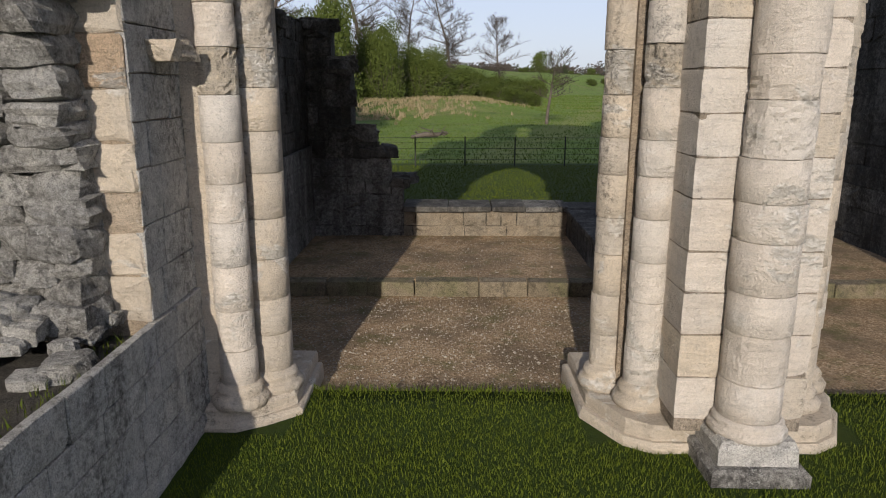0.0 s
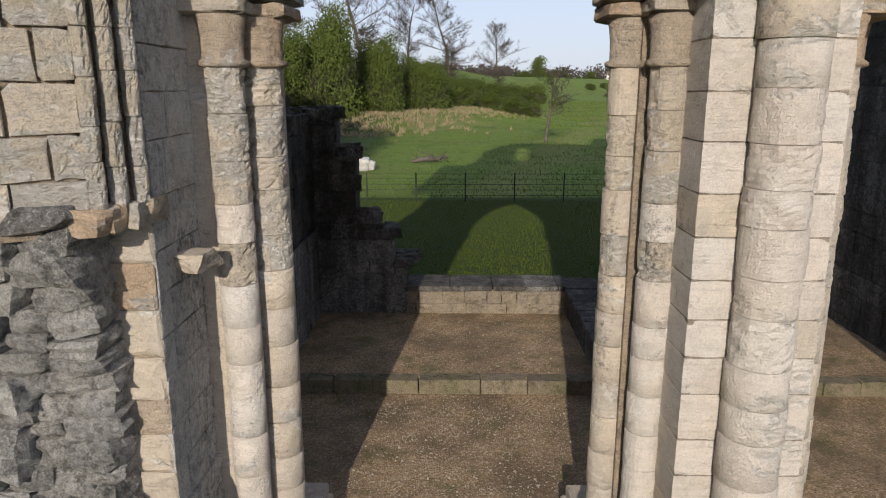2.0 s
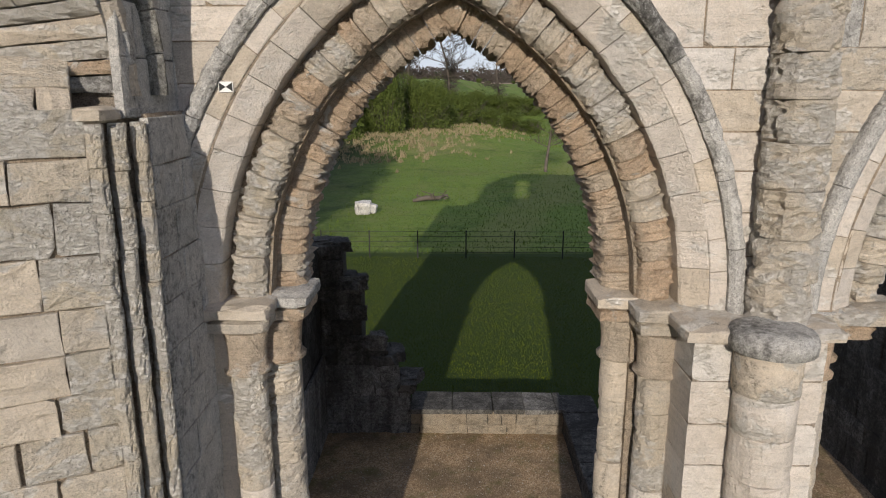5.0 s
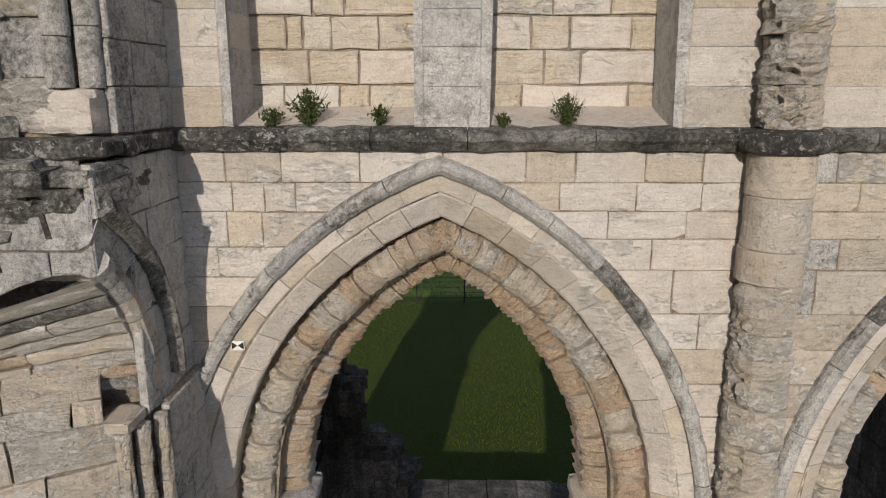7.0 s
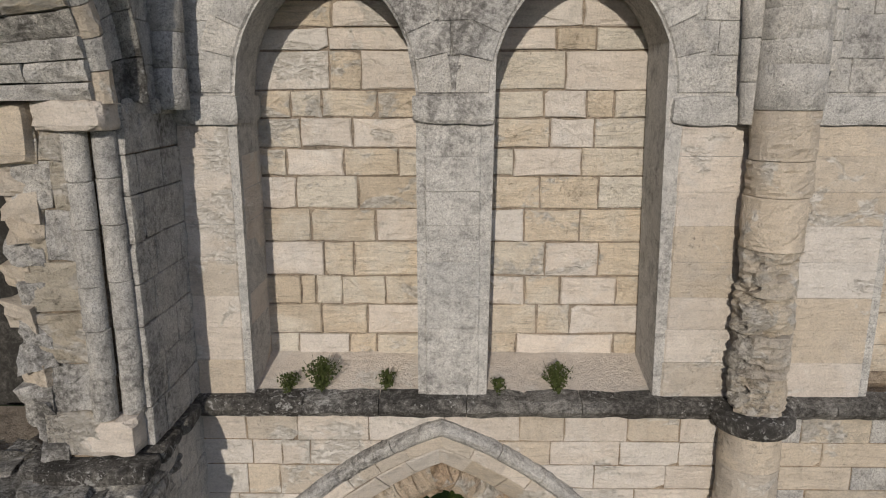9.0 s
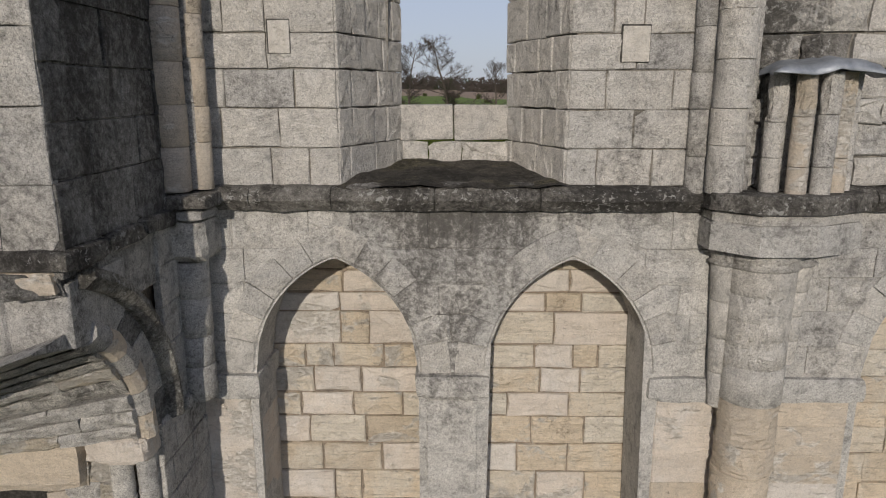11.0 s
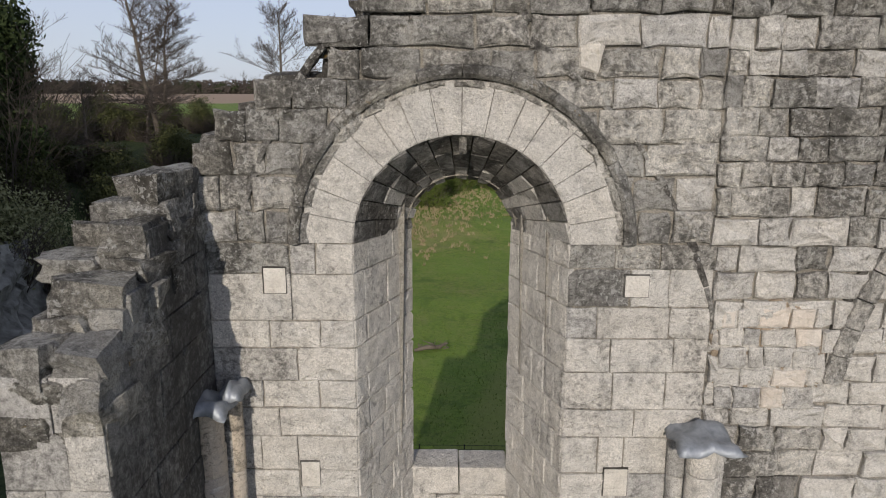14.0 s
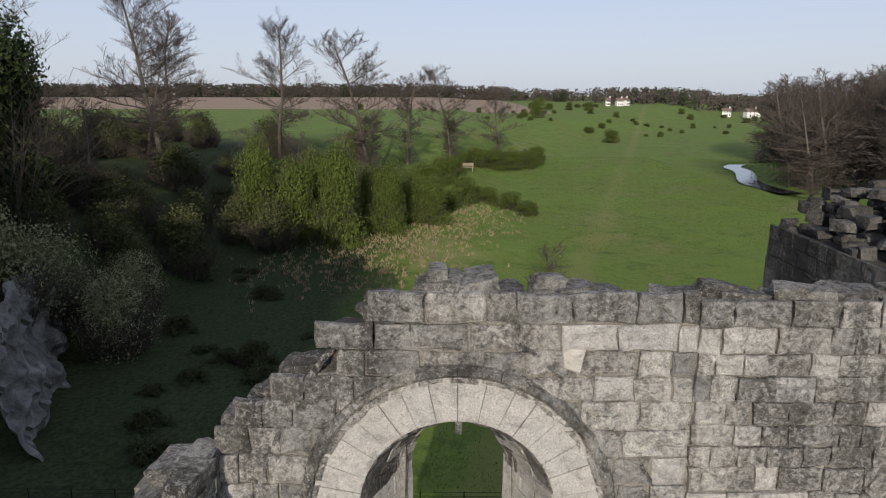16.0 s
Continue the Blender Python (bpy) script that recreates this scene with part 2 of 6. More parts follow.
BARK = plain_mat("grey_brown_bark", [(0.3, (0.075, 0.062, 0.05)), (0.7, (0.15, 0.125, 0.10))], 3, 0.95, 0.6, 0.03)
TWIGS = plain_mat("red_brown_twigs", [(0.3, (0.055, 0.045, 0.038)), (0.7, (0.105, 0.085, 0.07))], 2, 0.95, 0.2, 0.01)
IRON = plain_mat("black_painted_iron", [(0.3, (0.012, 0.013, 0.013)), (0.7, (0.03, 0.03, 0.028))], 20, 0.6, 0.1, 0.002)
WOOD = plain_mat("weathered_wood", [(0.3, (0.20, 0.15, 0.10)), (0.7, (0.36, 0.30, 0.22))], 10, 0.85, 0.4, 0.01)
ROCK = plain_mat("pale_cliff_rock", [(0.3, (0.07, 0.066, 0.056)), (0.5, (0.17, 0.165, 0.148)), (0.75, (0.36, 0.35, 0.32))], 0.7, 0.95, 0.8, 0.25)
WHITEWALL = plain_mat("white_rendered_wall", [(0.3, (0.72, 0.70, 0.66)), (0.7, (0.82, 0.80, 0.77))], 1, 0.9, 0.1, 0.02)
ROOFTILE = plain_mat("brown_roof_tiles", [(0.3, (0.14, 0.10, 0.08)), (0.7, (0.22, 0.16, 0.13))], 2, 0.9, 0.3, 0.05)


def leaf_mat(name, dark, light):
    m, nt, b = nodes_of(name, 0.7)
    isl = nt.nodes.new("ShaderNodeNewGeometry").outputs["Random Per Island"]
    p = place(nt)
    c = mix(nt, noise_tex(nt, 0.6, 4, 0.6, p), ramp(nt, isl, [(0.0, dark), (1.0, light)]), tuple(0.75 * a for a in light))
    nt.links.new(c, b.inputs["Base Color"])
    b.inputs["Specular IOR Level"].default_value = 0.12
    return m


LEAF = leaf_mat("fresh_green_leaves", (0.030, 0.055, 0.012), (0.118, 0.148, 0.032))
LEAF_PALE = leaf_mat("pale_opening_leaves", (0.14, 0.15, 0.07), (0.28, 0.28, 0.15))
LEAF_DARK = leaf_mat("dark_ivy_leaves", (0.018, 0.03, 0.011), (0.045, 0.062, 0.022))
LEAF_DULL = leaf_mat("dull_scrub_leaves", (0.035, 0.046, 0.016), (0.10, 0.105, 0.042))
BRAMBLE = leaf_mat("dark_bramble_leaves", (0.02, 0.03, 0.01), (0.07, 0.08, 0.03))
WEED = leaf_mat("wall_weeds", (0.028, 0.042, 0.013), (0.075, 0.09, 0.03))
BLADE = leaf_mat("lawn_blades", (0.033, 0.064, 0.005), (0.122, 0.152, 0.015))
MEADOW = leaf_mat("meadow_blades", (0.05, 0.09, 0.012), (0.13, 0.18, 0.03))
STRAW = leaf_mat("dry_straw_grass", (0.20, 0.16, 0.085), (0.36, 0.29, 0.17))


def ground_mat():
    """Lawn to the fence, meadow with tussocks beyond, ploughed field on the plateau."""
    m, nt, b = nodes_of("grassland", 0.95)
    p = place(nt)
    sep = nt.nodes.new("ShaderNodeSeparateXYZ")
    nt.links.new(p, sep.inputs[0])
    fine = noise_tex(nt, 22, 6, 0.75, p)
    mid = noise_tex(nt, 0.9, 6, 0.65, p)
    big = noise_tex(nt, 0.07, 5, 0.6, p, 0.5)
    lawn = mix(nt, fine, (0.015, 0.032, 0.003), (0.047, 0.074, 0.006))
    lawn = mix(nt, ramp(nt, mid, [(0.5, 0.0), (0.8, 0.5)]), lawn, (0.06, 0.066, 0.012))
    meadow = mix(nt, fine, (0.06, 0.11, 0.014), (0.20, 0.265, 0.046))
    rough = noise_tex(nt, 3.2, 6, 0.8, p, 0.3)
    meadow = mix(nt, ramp(nt, rough, [(0.36, 0.8), (0.50, 0.0)]), meadow, (0.05, 0.075, 0.014))
    meadow = mix(nt, ramp(nt, rough, [(0.55, 0.0), (0.68, 0.55)]), meadow, (0.24, 0.25, 0.075))
    meadow = mix(nt, ramp(nt, mid, [(0.44, 0.0), (0.72, 0.55)]), meadow, (0.22, 0.21, 0.075))
    tuss = noise_tex(nt, 0.32, 7, 0.75, p, 0.6)
    meadow = mix(nt, ramp(nt, tuss, [(0.36, 0.75), (0.47, 0.0)]), meadow, (0.045, 0.08, 0.014))
    meadow = mix(nt, ramp(nt, tuss, [(0.56, 0.0), (0.72, 0.6)]), meadow, (0.25, 0.225, 0.10))
    meadow = mix(nt, ramp(nt, big, [(0.42, 0.0), (0.62, 0.6)]), meadow, (0.14, 0.225, 0.032))
    meadow = mix(nt, ramp(nt, big, [(0.30, 0.6), (0.42, 0.0)]), meadow, (0.24, 0.22, 0.095))
    # a trodden path across the meadow
    line = maths(nt, "SUBTRACT", maths(nt, "MULTIPLY", sep.outputs[1], 0.285), 5.0)
    off = maths(nt, "ABSOLUTE", maths(nt, "ADD", maths(nt, "SUBTRACT", sep.outputs[0], line), maths(nt, "MULTIPLY", big, 5.0)), 0.0)
    meadow = mix(nt, ramp(nt, maths(nt, "MULTIPLY", off, 0.25), [(0.25, 0.5), (0.5, 0.0)]), meadow, (0.21, 0.215, 0.065))
    mr = node(nt, "ShaderNodeMapRange")
    mr.inputs[1].default_value, mr.inputs[2].default_value = 30.9, 31.6
    nt.links.new(sep.outputs[1], mr.inputs[0])
    col = mix(nt, mr.outputs[0], lawn, meadow)
    # tufts, ivy and dead leaves on the wooded valley side, shade put into their colour
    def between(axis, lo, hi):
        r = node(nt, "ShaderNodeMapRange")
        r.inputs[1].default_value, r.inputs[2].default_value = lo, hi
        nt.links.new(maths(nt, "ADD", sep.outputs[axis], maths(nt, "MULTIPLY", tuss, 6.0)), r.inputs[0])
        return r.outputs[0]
    shade_floor = maths(nt, "MULTIPLY", maths(nt, "MULTIPLY", between(0, -1.0, -8.0), between(1, 165.0, 140.0)), between(1, 22.0, 30.0))
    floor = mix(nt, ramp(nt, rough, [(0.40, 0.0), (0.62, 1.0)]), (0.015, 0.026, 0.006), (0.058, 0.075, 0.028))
    col = mix(nt, shade_floor, col, floor)
    # ploughed field on the far plateau
    mask = None
    for axis, lo, hi in ((1, 395.0, 402.0), (1, 905.0, 895.0), (0, 62.0, 55.0)):
        mr = node(nt, "ShaderNodeMapRange")
        mr.inputs[1].default_value, mr.inputs[2].default_value = lo, hi
        nt.links.new(sep.outputs[axis], mr.inputs[0])
        if mask is None:
            mask = mr.outputs[0]
        else:
            mul = nt.nodes.new("ShaderNodeMath")
            mul.operation = "MULTIPLY"
            nt.links.new(mask, mul.inputs[0])
            nt.links.new(mr.outputs[0], mul.inputs[1])
            mask = mul.outputs[0]
    col = mix(nt, mask, col, mix(nt, fine, (0.27, 0.19, 0.13), (0.36, 0.27, 0.19)))
    nt.links.new(col, b.inputs["Base Color"])
    bump(nt, b, add(nt, fine, mid, 2.0), 0.8, 0.05)
    return m


GRASS = ground_mat()


def gravel_mat():
    m, nt, b = nodes_of("brown_gravel", 0.95)
    p = place(nt)
    v = node(nt, "ShaderNodeTexVoronoi", Scale=45.0)
    nt.links.new(p, v.inputs["Vector"])
    tone = ramp(nt, v.outputs["Color"], [(0.0, (0.19, 0.125, 0.07)), (0.5, (0.33, 0.225, 0.13)), (0.9, (0.50, 0.375, 0.24))])
    tone = mix(nt, ramp(nt, noise_tex(nt, 1.2, 6, 0.65, p), [(0.40, 0.0), (0.62, 0.75)]), tone, (0.13, 0.095, 0.06))
    tone = mix(nt, ramp(nt, noise_tex(nt, 2.6, 6, 0.7, p), [(0.52, 0.0), (0.66, 0.6)]), tone, (0.10, 0.10, 0.032))
    nt.links.new(tone, b.inputs["Base Color"])
    bump(nt, b, add(nt, v.outputs["Distance"], noise_tex(nt, 6, 5, 0.6, p), 0.8), 0.6, 0.012)
    return m


GRAVEL = gravel_mat()


def water_mat():
    m, nt, b = nodes_of("river_water", 0.08)
    b.inputs["Base Color"].default_value = (0.03, 0.035, 0.035, 1)
    b.inputs["Specular IOR Level"].default_value = 0.5
    bump(nt, b, noise_tex(nt, 1.5, 3, 0.5, place(nt)), 0.08, 0.05)
    return m


WATER = water_mat()


# building helpers
rng = random.Random(7)


def mesh_ob(name, verts, faces, mat, parent=None, label="", smooth=False):
    me = bpy.data.meshes.new(name)
    me.from_pydata([tuple(v) for v in verts], [], faces)
    me.materials.append(mat)
    if smooth:
        me.polygons.foreach_set("use_smooth", [True] * len(me.polygons))
    ob = new(name, me)
    if parent:
        ob.parent = parent
    if label:
        tagged(ob, label)
    return ob


def thing(name, label, category, kind="", group=""):
    return tagged(new(name), label, category, group, kind)


class Face:
    """A flat face on which stones are laid: origin, the ways along it and up it, and its outward normal."""

    def __init__(self, origin, along, up):
        self.o, self.u, self.v = Vector(origin), Vector(along).normalized(), Vector(up).normalized()
        self.n = self.u.cross(self.v).normalized()

    def at(self, u, v, n=0.0):
        return self.o + self.u * u + self.v * v + self.n * n


def stone(face, poly, mat, parent, proud=0.0, depth=0.05, ch=0.008, rough=0.005, jit=0.004, name="stone"):
    """One block: worn chamfered edges and a slightly uneven front."""
    if len(poly) == 4 and rng.random() < 0.3:
        # a chipped corner
        q = rng.randrange(4)
        (a0, b0), (a1, b1), (a2, b2) = poly[q - 1], poly[q], poly[(q + 1) % 4]
        f, g = rng.uniform(0.05, 0.16), rng.uniform(0.05, 0.2)
        poly = poly[:q] + [(a1 + (a0 - a1) * f, b1 + (b0 - b1) * f), (a1 + (a2 - a1) * g, b1 + (b2 - b1) * g)] + poly[q + 1:]
    if len(poly) < 7:
        fine = []
        m = len(poly)
        mu, mv = sum(p[0] for p in poly) / m, sum(p[1] for p in poly) / m
        for (a0, b0), (a1, b1) in zip(poly, poly[1:] + poly[:1]):
            fine.append((a0, b0))
            ln = math.hypot(a1 - a0, b1 - b0)
            if ln > 0.16:
                f, w = rng.uniform(0.3, 0.7), rng.uniform(-0.3, 1.0) * ch * 0.9
                a, b = a0 + (a1 - a0) * f, b0 + (b1 - b0) * f
                d = math.hypot(mu - a, mv - b) or 1.0
                fine.append((a + (mu - a) / d * w, b + (mv - b) / d * w))
        poly = fine
    k = len(poly)
    poly = [(a + rng.uniform(-jit, jit), b + rng.uniform(-jit, jit)) for a, b in poly]
    cu, cv = sum(p[0] for p in poly) / k, sum(p[1] for p in poly) / k
    tu, tv = rng.uniform(-rough, rough) * 0.7, rng.uniform(-rough, rough) * 0.7
    back = [face.at(a, b, -depth) for a, b in poly]
    edge, front, mid = [], [], []
    for a, b in poly:
        d = math.hypot(cu - a, cv - b) or 1.0
        f = min(0.35, 1.4 * ch * rng.uniform(0.5, 1.6) / d)
        g = rng.uniform(0.35, 0.6)
        edge.append(face.at(a, b, proud - ch * rng.uniform(0.6, 1.4)))
        front.append(face.at(a + (cu - a) * f, b + (cv - b) * f, proud + tu * (a - cu) + tv * (b - cv) + rng.uniform(-rough, rough) * 0.6))
        mid.append(face.at(a + (cu - a) * g, b + (cv - b) * g, proud + rng.uniform(-rough, rough * 1.5)))
    verts = back + edge + front + mid + [face.at(cu, cv, proud + rng.uniform(-rough, rough * 1.5))]
    faces = []
    for i in range(k):
        j = (i + 1) % k
        faces += [(i, j, k + j, k + i), (k + i, k + j, 2 * k + j, 2 * k + i), (2 * k + i, 2 * k + j, 3 * k + j, 3 * k + i), (3 * k + i, 3 * k + j, 4 * k)]
    return mesh_ob(name, verts, faces, mat, parent)


def cut(poly, a, b, c):
    """The part of a convex polygon where a*u + b*v >= c."""
    out = []
    for i, p in enumerate(poly):
        q = poly[(i + 1) % len(poly)]
        dp, dq = a * p[0] + b * p[1] - c, a * q[0] + b * q[1] - c
        if dp >= 0:
            out.append(p)
        if dp * dq < 0:
            t = dp / (dp - dq)
            out.append((p[0] + (q[0] - p[0]) * t, p[1] + (q[1] - p[1]) * t))
    return out


def area(poly):
    return abs(sum(p[0] * q[1] - q[0] * p[1] for p, q in zip(poly, poly[1:] + poly[:1]))) / 2


def lay(face, parent, u0, u1, v0, v1, mat, course=0.29, length=(0.35, 0.75), joint=0.003, arcs=(), top=None, vary=0.018, proud=0.0, rough=0.006, depth=0.05, ch=0.005, missing=0.0, jit=0.004, beds=None, joints=None):
    """Courses of stones over a rectangle. beds: the heights of the bed joints from the top down; joints: the upright joints in each course. arcs: (cu, cv, R, side) to keep outside of, side the sign of u from the arch's middle um: (cu, cv, R, um, side). top: height limit by u."""
    if beds:
        levels = list(zip(beds[1:], beds))
    else:
        rows = max(1, round((v1 - v0) / course))
        hs = [rng.uniform(0.86, 1.14) for _ in range(rows)]
        levels, v = [], v0
        for h in hs:
            h *= (v1 - v0) / sum(hs)
            levels.append((v, v + h))
            v += h
    for row, (v, top_v) in enumerate(levels):
        h = top_v - v
        if joints and row < len(joints):
            cuts = [u0] + [c for c in joints[row] if u0 + 0.04 < c < u1 - 0.04] + [u1]
        else:
            cuts = [u0]
            while cuts[-1] < u1 - 0.01:
                w = rng.uniform(*length) * (rng.uniform(0.45, 1) if len(cuts) == 1 else 1)
                cuts.append(u1 if u1 - (cuts[-1] + w) < length[0] * 0.55 else cuts[-1] + w)
        for u, u_end in zip(cuts, cuts[1:]):
            w = u_end - u
            p = [(u + joint, v + joint), (u + w - joint, v + joint), (u + w - joint, v + h - joint), (u + joint, v + h - joint)]
            mid = (u + w / 2, v + h / 2)
            if top and v + 0.4 * h > top(mid[0]):
                continue
            for cu, cv, R, um, side in arcs:
                if not p:
                    break
                if side > 0 and max(q[0] for q in p) <= um or side < 0 and min(q[0] for q in p) >= um:
                    continue
                if max(q[1] for q in p) <= cv:
                    lim = cu + side * R
                    p = cut(p, side, 0, side * lim)
                    continue
                ref = (side * max(side * mid[0], side * um), max(mid[1], cv))
                dx, dy = ref[0] - cu, ref[1] - cv
                d = math.hypot(dx, dy) or 1
                p = cut(p, dx / d, dy / d, (dx * cu + dy * cv) / d + R)
            if len(p) < 3 or area(p) < 0.004 or rng.random() < missing:
                continue
            stone(face, p, mat(mid) if callable(mat) else mat, parent, proud + 0.004 + rng.uniform(-vary, vary) * 0.35, depth, ch, rough, jit)


def slab(name, xs, lo, hi, y0, y1, mat, parent=None, label="", kind=""):
    """A wall between two planes of y, from lo(x) to hi(x): the core behind the facing."""
    verts, faces = [], []
    for a, b in zip(xs, xs[1:]):
        la, lb, ha, hb = lo(a + 1e-5), lo(b - 1e-5), hi(a + 1e-5), hi(b - 1e-5)
        if ha - la < 1e-4 and hb - lb < 1e-4:
            continue
        n = len(verts)
        for y in (y0, y1):
            verts += [(a, y, la), (b, y, lb), (b, y, hb), (a, y, ha)]
        faces += [(n, n + 1, n + 2, n + 3), (n + 5, n + 4, n + 7, n + 6), (n + 3, n + 2, n + 6, n + 7), (n + 1, n, n + 4, n + 5), (n + 4, n, n + 3, n + 7), (n + 1, n + 5, n + 6, n + 2)]
    ob = mesh_ob(name, verts, faces, mat, parent, label)
    bm = bmesh.new()
    bm.from_mesh(ob.data)
    bmesh.ops.remove_doubles(bm, verts=bm.verts[:], dist=0.0006)
    bm.to_mesh(ob.data)
    bm.free()
    if kind:
        tagged(ob, kind=kind)
    return ob


def box(name, x0, x1, y0, y1, z0, z1, mat, parent=None, label="", bevel=0.015, wob=0.0):
    """A block with bevelled edges and, if asked, an uneven shape."""
    bm = bmesh.new()
    bmesh.ops.create_cube(bm, size=1.0)
    for v in bm.verts:
        v.co = Vector(((x0 + x1) / 2 + v.co.x * (x1 - x0), (y0 + y1) / 2 + v.co.y * (y1 - y0), (z0 + z1) / 2 + v.co.z * (z1 - z0)))
        v.co += Vector([rng.uniform(-wob, wob) for _ in range(3)])
    bmesh.ops.bevel(bm, geom=bm.edges[:], offset=bevel, segments=2, affect="EDGES", profile=0.6)
    me = bpy.data.meshes.new(name)
    bm.to_mesh(me)
    bm.free()
    me.materials.append(mat)
    ob = new(name, me)
    if parent:
        ob.parent = parent
    if label:
        tagged(ob, label)
    return ob


def boulder(name, c, size, mat, parent, seed=0, sub=2, round_off=0.22, turn=1.0):
    """A broken, angular piece of rubble or a worn block."""
    bm = bmesh.new()
    bmesh.ops.create_cube(bm, size=1.0)
    r = random.Random(seed)
    off = Vector((r.uniform(0, 50), r.uniform(0, 50), r.uniform(0, 50)))
    for v in bm.verts:
        v.co += Vector((r.uniform(-0.16, 0.16), r.uniform(-0.16, 0.16), r.uniform(-0.14, 0.14)))
    bmesh.ops.subdivide_edges(bm, edges=bm.edges[:], cuts=3 if sub > 1 else 1, use_grid_fill=True)
    rot = Euler((r.uniform(-0.12, 0.12) * turn, r.uniform(-0.12, 0.12) * turn, r.uniform(-0.35, 0.35) * turn)).to_matrix()
    for v in bm.verts:
        q = v.co.lerp(v.co.normalized() * 0.56, round_off)
        n1, n2 = noise.noise(q * 2.6 + off), noise.noise(q * 6.5 + off)
        q *= 1 + 0.16 * n1 + 0.10 * n2 + 0.06 * noise.noise(q * 14 + off)
        q = rot @ Vector((q.x * size[0], q.y * size[1], q.z * size[2]))
        v.co = q + Vector(c)
    me = bpy.data.meshes.new(name)
    bm.to_mesh(me)
    bm.free()
    me.materials.append(mat)
    ob = new(name, me)
    ob.parent = parent
    return ob


def drum(parent, x, y, z0, z1, r, mat, segs=18, rough=0.0, name="drum", a0=0.0, ch=0.005):
    """One drum of a shaft, with worn edges; rough eats into its face along the bedding."""
    inner = [0.08, 0.17, 0.26, 0.35, 0.44, 0.53, 0.62, 0.71, 0.8, 0.89] if rough else [0.5]
    if rough:
        segs = 26
    zs = [z0 + 0.0015, z0 + ch, *(z0 + (z1 - z0) * k for k in inner), z1 - ch, z1 - 0.0015]
    dx, dy = rng.uniform(-0.006, 0.006), rng.uniform(-0.006, 0.006)
    off = rng.uniform(0, 60)
    verts, faces = [], []
    for i, z in enumerate(zs):
        rr = r - (ch if i in (0, len(zs) - 1) else 0)
        for s in range(segs):
            a = a0 + 2 * math.pi * s / segs
            q = rr
            if rough:
                c, d = math.cos(a), math.sin(a)
                n1 = noise.noise(Vector((c * 1.5, d * 1.5, z * 7 + off)))
                n2 = noise.noise(Vector((c * 3.0, d * 3.0, z * 34 + off)))
                n3 = noise.noise(Vector((c * 5.0, d * 5.0, z * 60 + off)))
                q -= r * rough * (0.6 * max(0.0, n1 + 0.2) + (1.5 * max(0.0, n2) + 0.8 * abs(n3)) * (0.3 + max(0.0, n1 + 0.3)))
            verts.append((x + dx + q * math.cos(a), y + dy + q * math.sin(a), z))
    for i in range(len(zs) - 1):
        for s in range(segs):
            t = (s + 1) % segs
            faces.append((i * segs + s, i * segs + t, (i + 1) * segs + t, (i + 1) * segs + s))
    faces += [tuple(range(segs))[::-1], tuple(range((len(zs) - 1) * segs, len(zs) * segs))]
    ob = mesh_ob(name, verts, faces, mat, parent)
    for p in ob.data.polygons:
        p.use_smooth = len(p.vertices) == 4 and not rough
    return ob


def shaft(parent, x, y, z0, z1, r, mat, course=0.31, rough=None):
    n = max(1, round((z1 - z0) / course))
    cuts = [z0 + (z1 - z0) * i / n + (rng.uniform(-0.04, 0.04) if 0 < i < n else 0) for i in range(n + 1)]
    for a, b in zip(cuts, cuts[1:]):
        q = rough((a + b) / 2) if rough else 0.0
        drum(parent, x, y, a, b, r * rng.uniform(0.985, 1.012), ERODED if q > 0.1 and mat in (CREAM, PALE) else mat, rough=q)


def lathe(name, x, y, prof, mat, parent, segs=20, label=""):
    """A turned moulding: profile of (radius, z)."""
    verts = [(x + r * math.cos(2 * math.pi * s / segs), y + r * math.sin(2 * math.pi * s / segs), z) for r, z in prof for s in range(segs)]
    faces = [(i * segs + s, i * segs + (s + 1) % segs, (i + 1) * segs + (s + 1) % segs, (i + 1) * segs + s) for i in range(len(prof) - 1) for s in range(segs)]
    faces += [tuple(range(segs))[::-1], tuple(range((len(prof) - 1) * segs, len(prof) * segs))]
    ob = mesh_ob(name, verts, faces, mat, parent, label)
    for p in ob.data.polygons:
        p.use_smooth = len(p.vertices) == 4
    return ob


def prism(name, pts, z0, z1, mat, parent, top_in=0.0, wob=0.0, label=""):
    """An upright block on a plan outline; top_in draws the top edge in as a chamfer."""
    k = len(pts)
    cx, cy = sum(p[0] for p in pts) / k, sum(p[1] for p in pts) / k
    ring = []
    c = min(0.02, (z1 - z0) * 0.2)
    for z, s in ((z0, 0.0), (z1 - (top_in or c) * 1.2, 0.0), (z1, top_in or c)):
        for x, y in pts:
            d = math.hypot(cx - x, cy - y) or 1
            w = rng.uniform(-wob, wob)
            ring.append((x + (cx - x) / d * (s + w), y + (cy - y) / d * (s + w), z + rng.uniform(-wob, wob) * 0.5))
    faces = [(i * k + a, i * k + (a + 1) % k, (i + 1) * k + (a + 1) % k, (i + 1) * k + a) for i in range(2) for a in range(k)]
    faces += [tuple(range(k))[::-1], tuple(range(2 * k, 3 * k))]
    return mesh_ob(name, ring, faces, mat, parent, label)


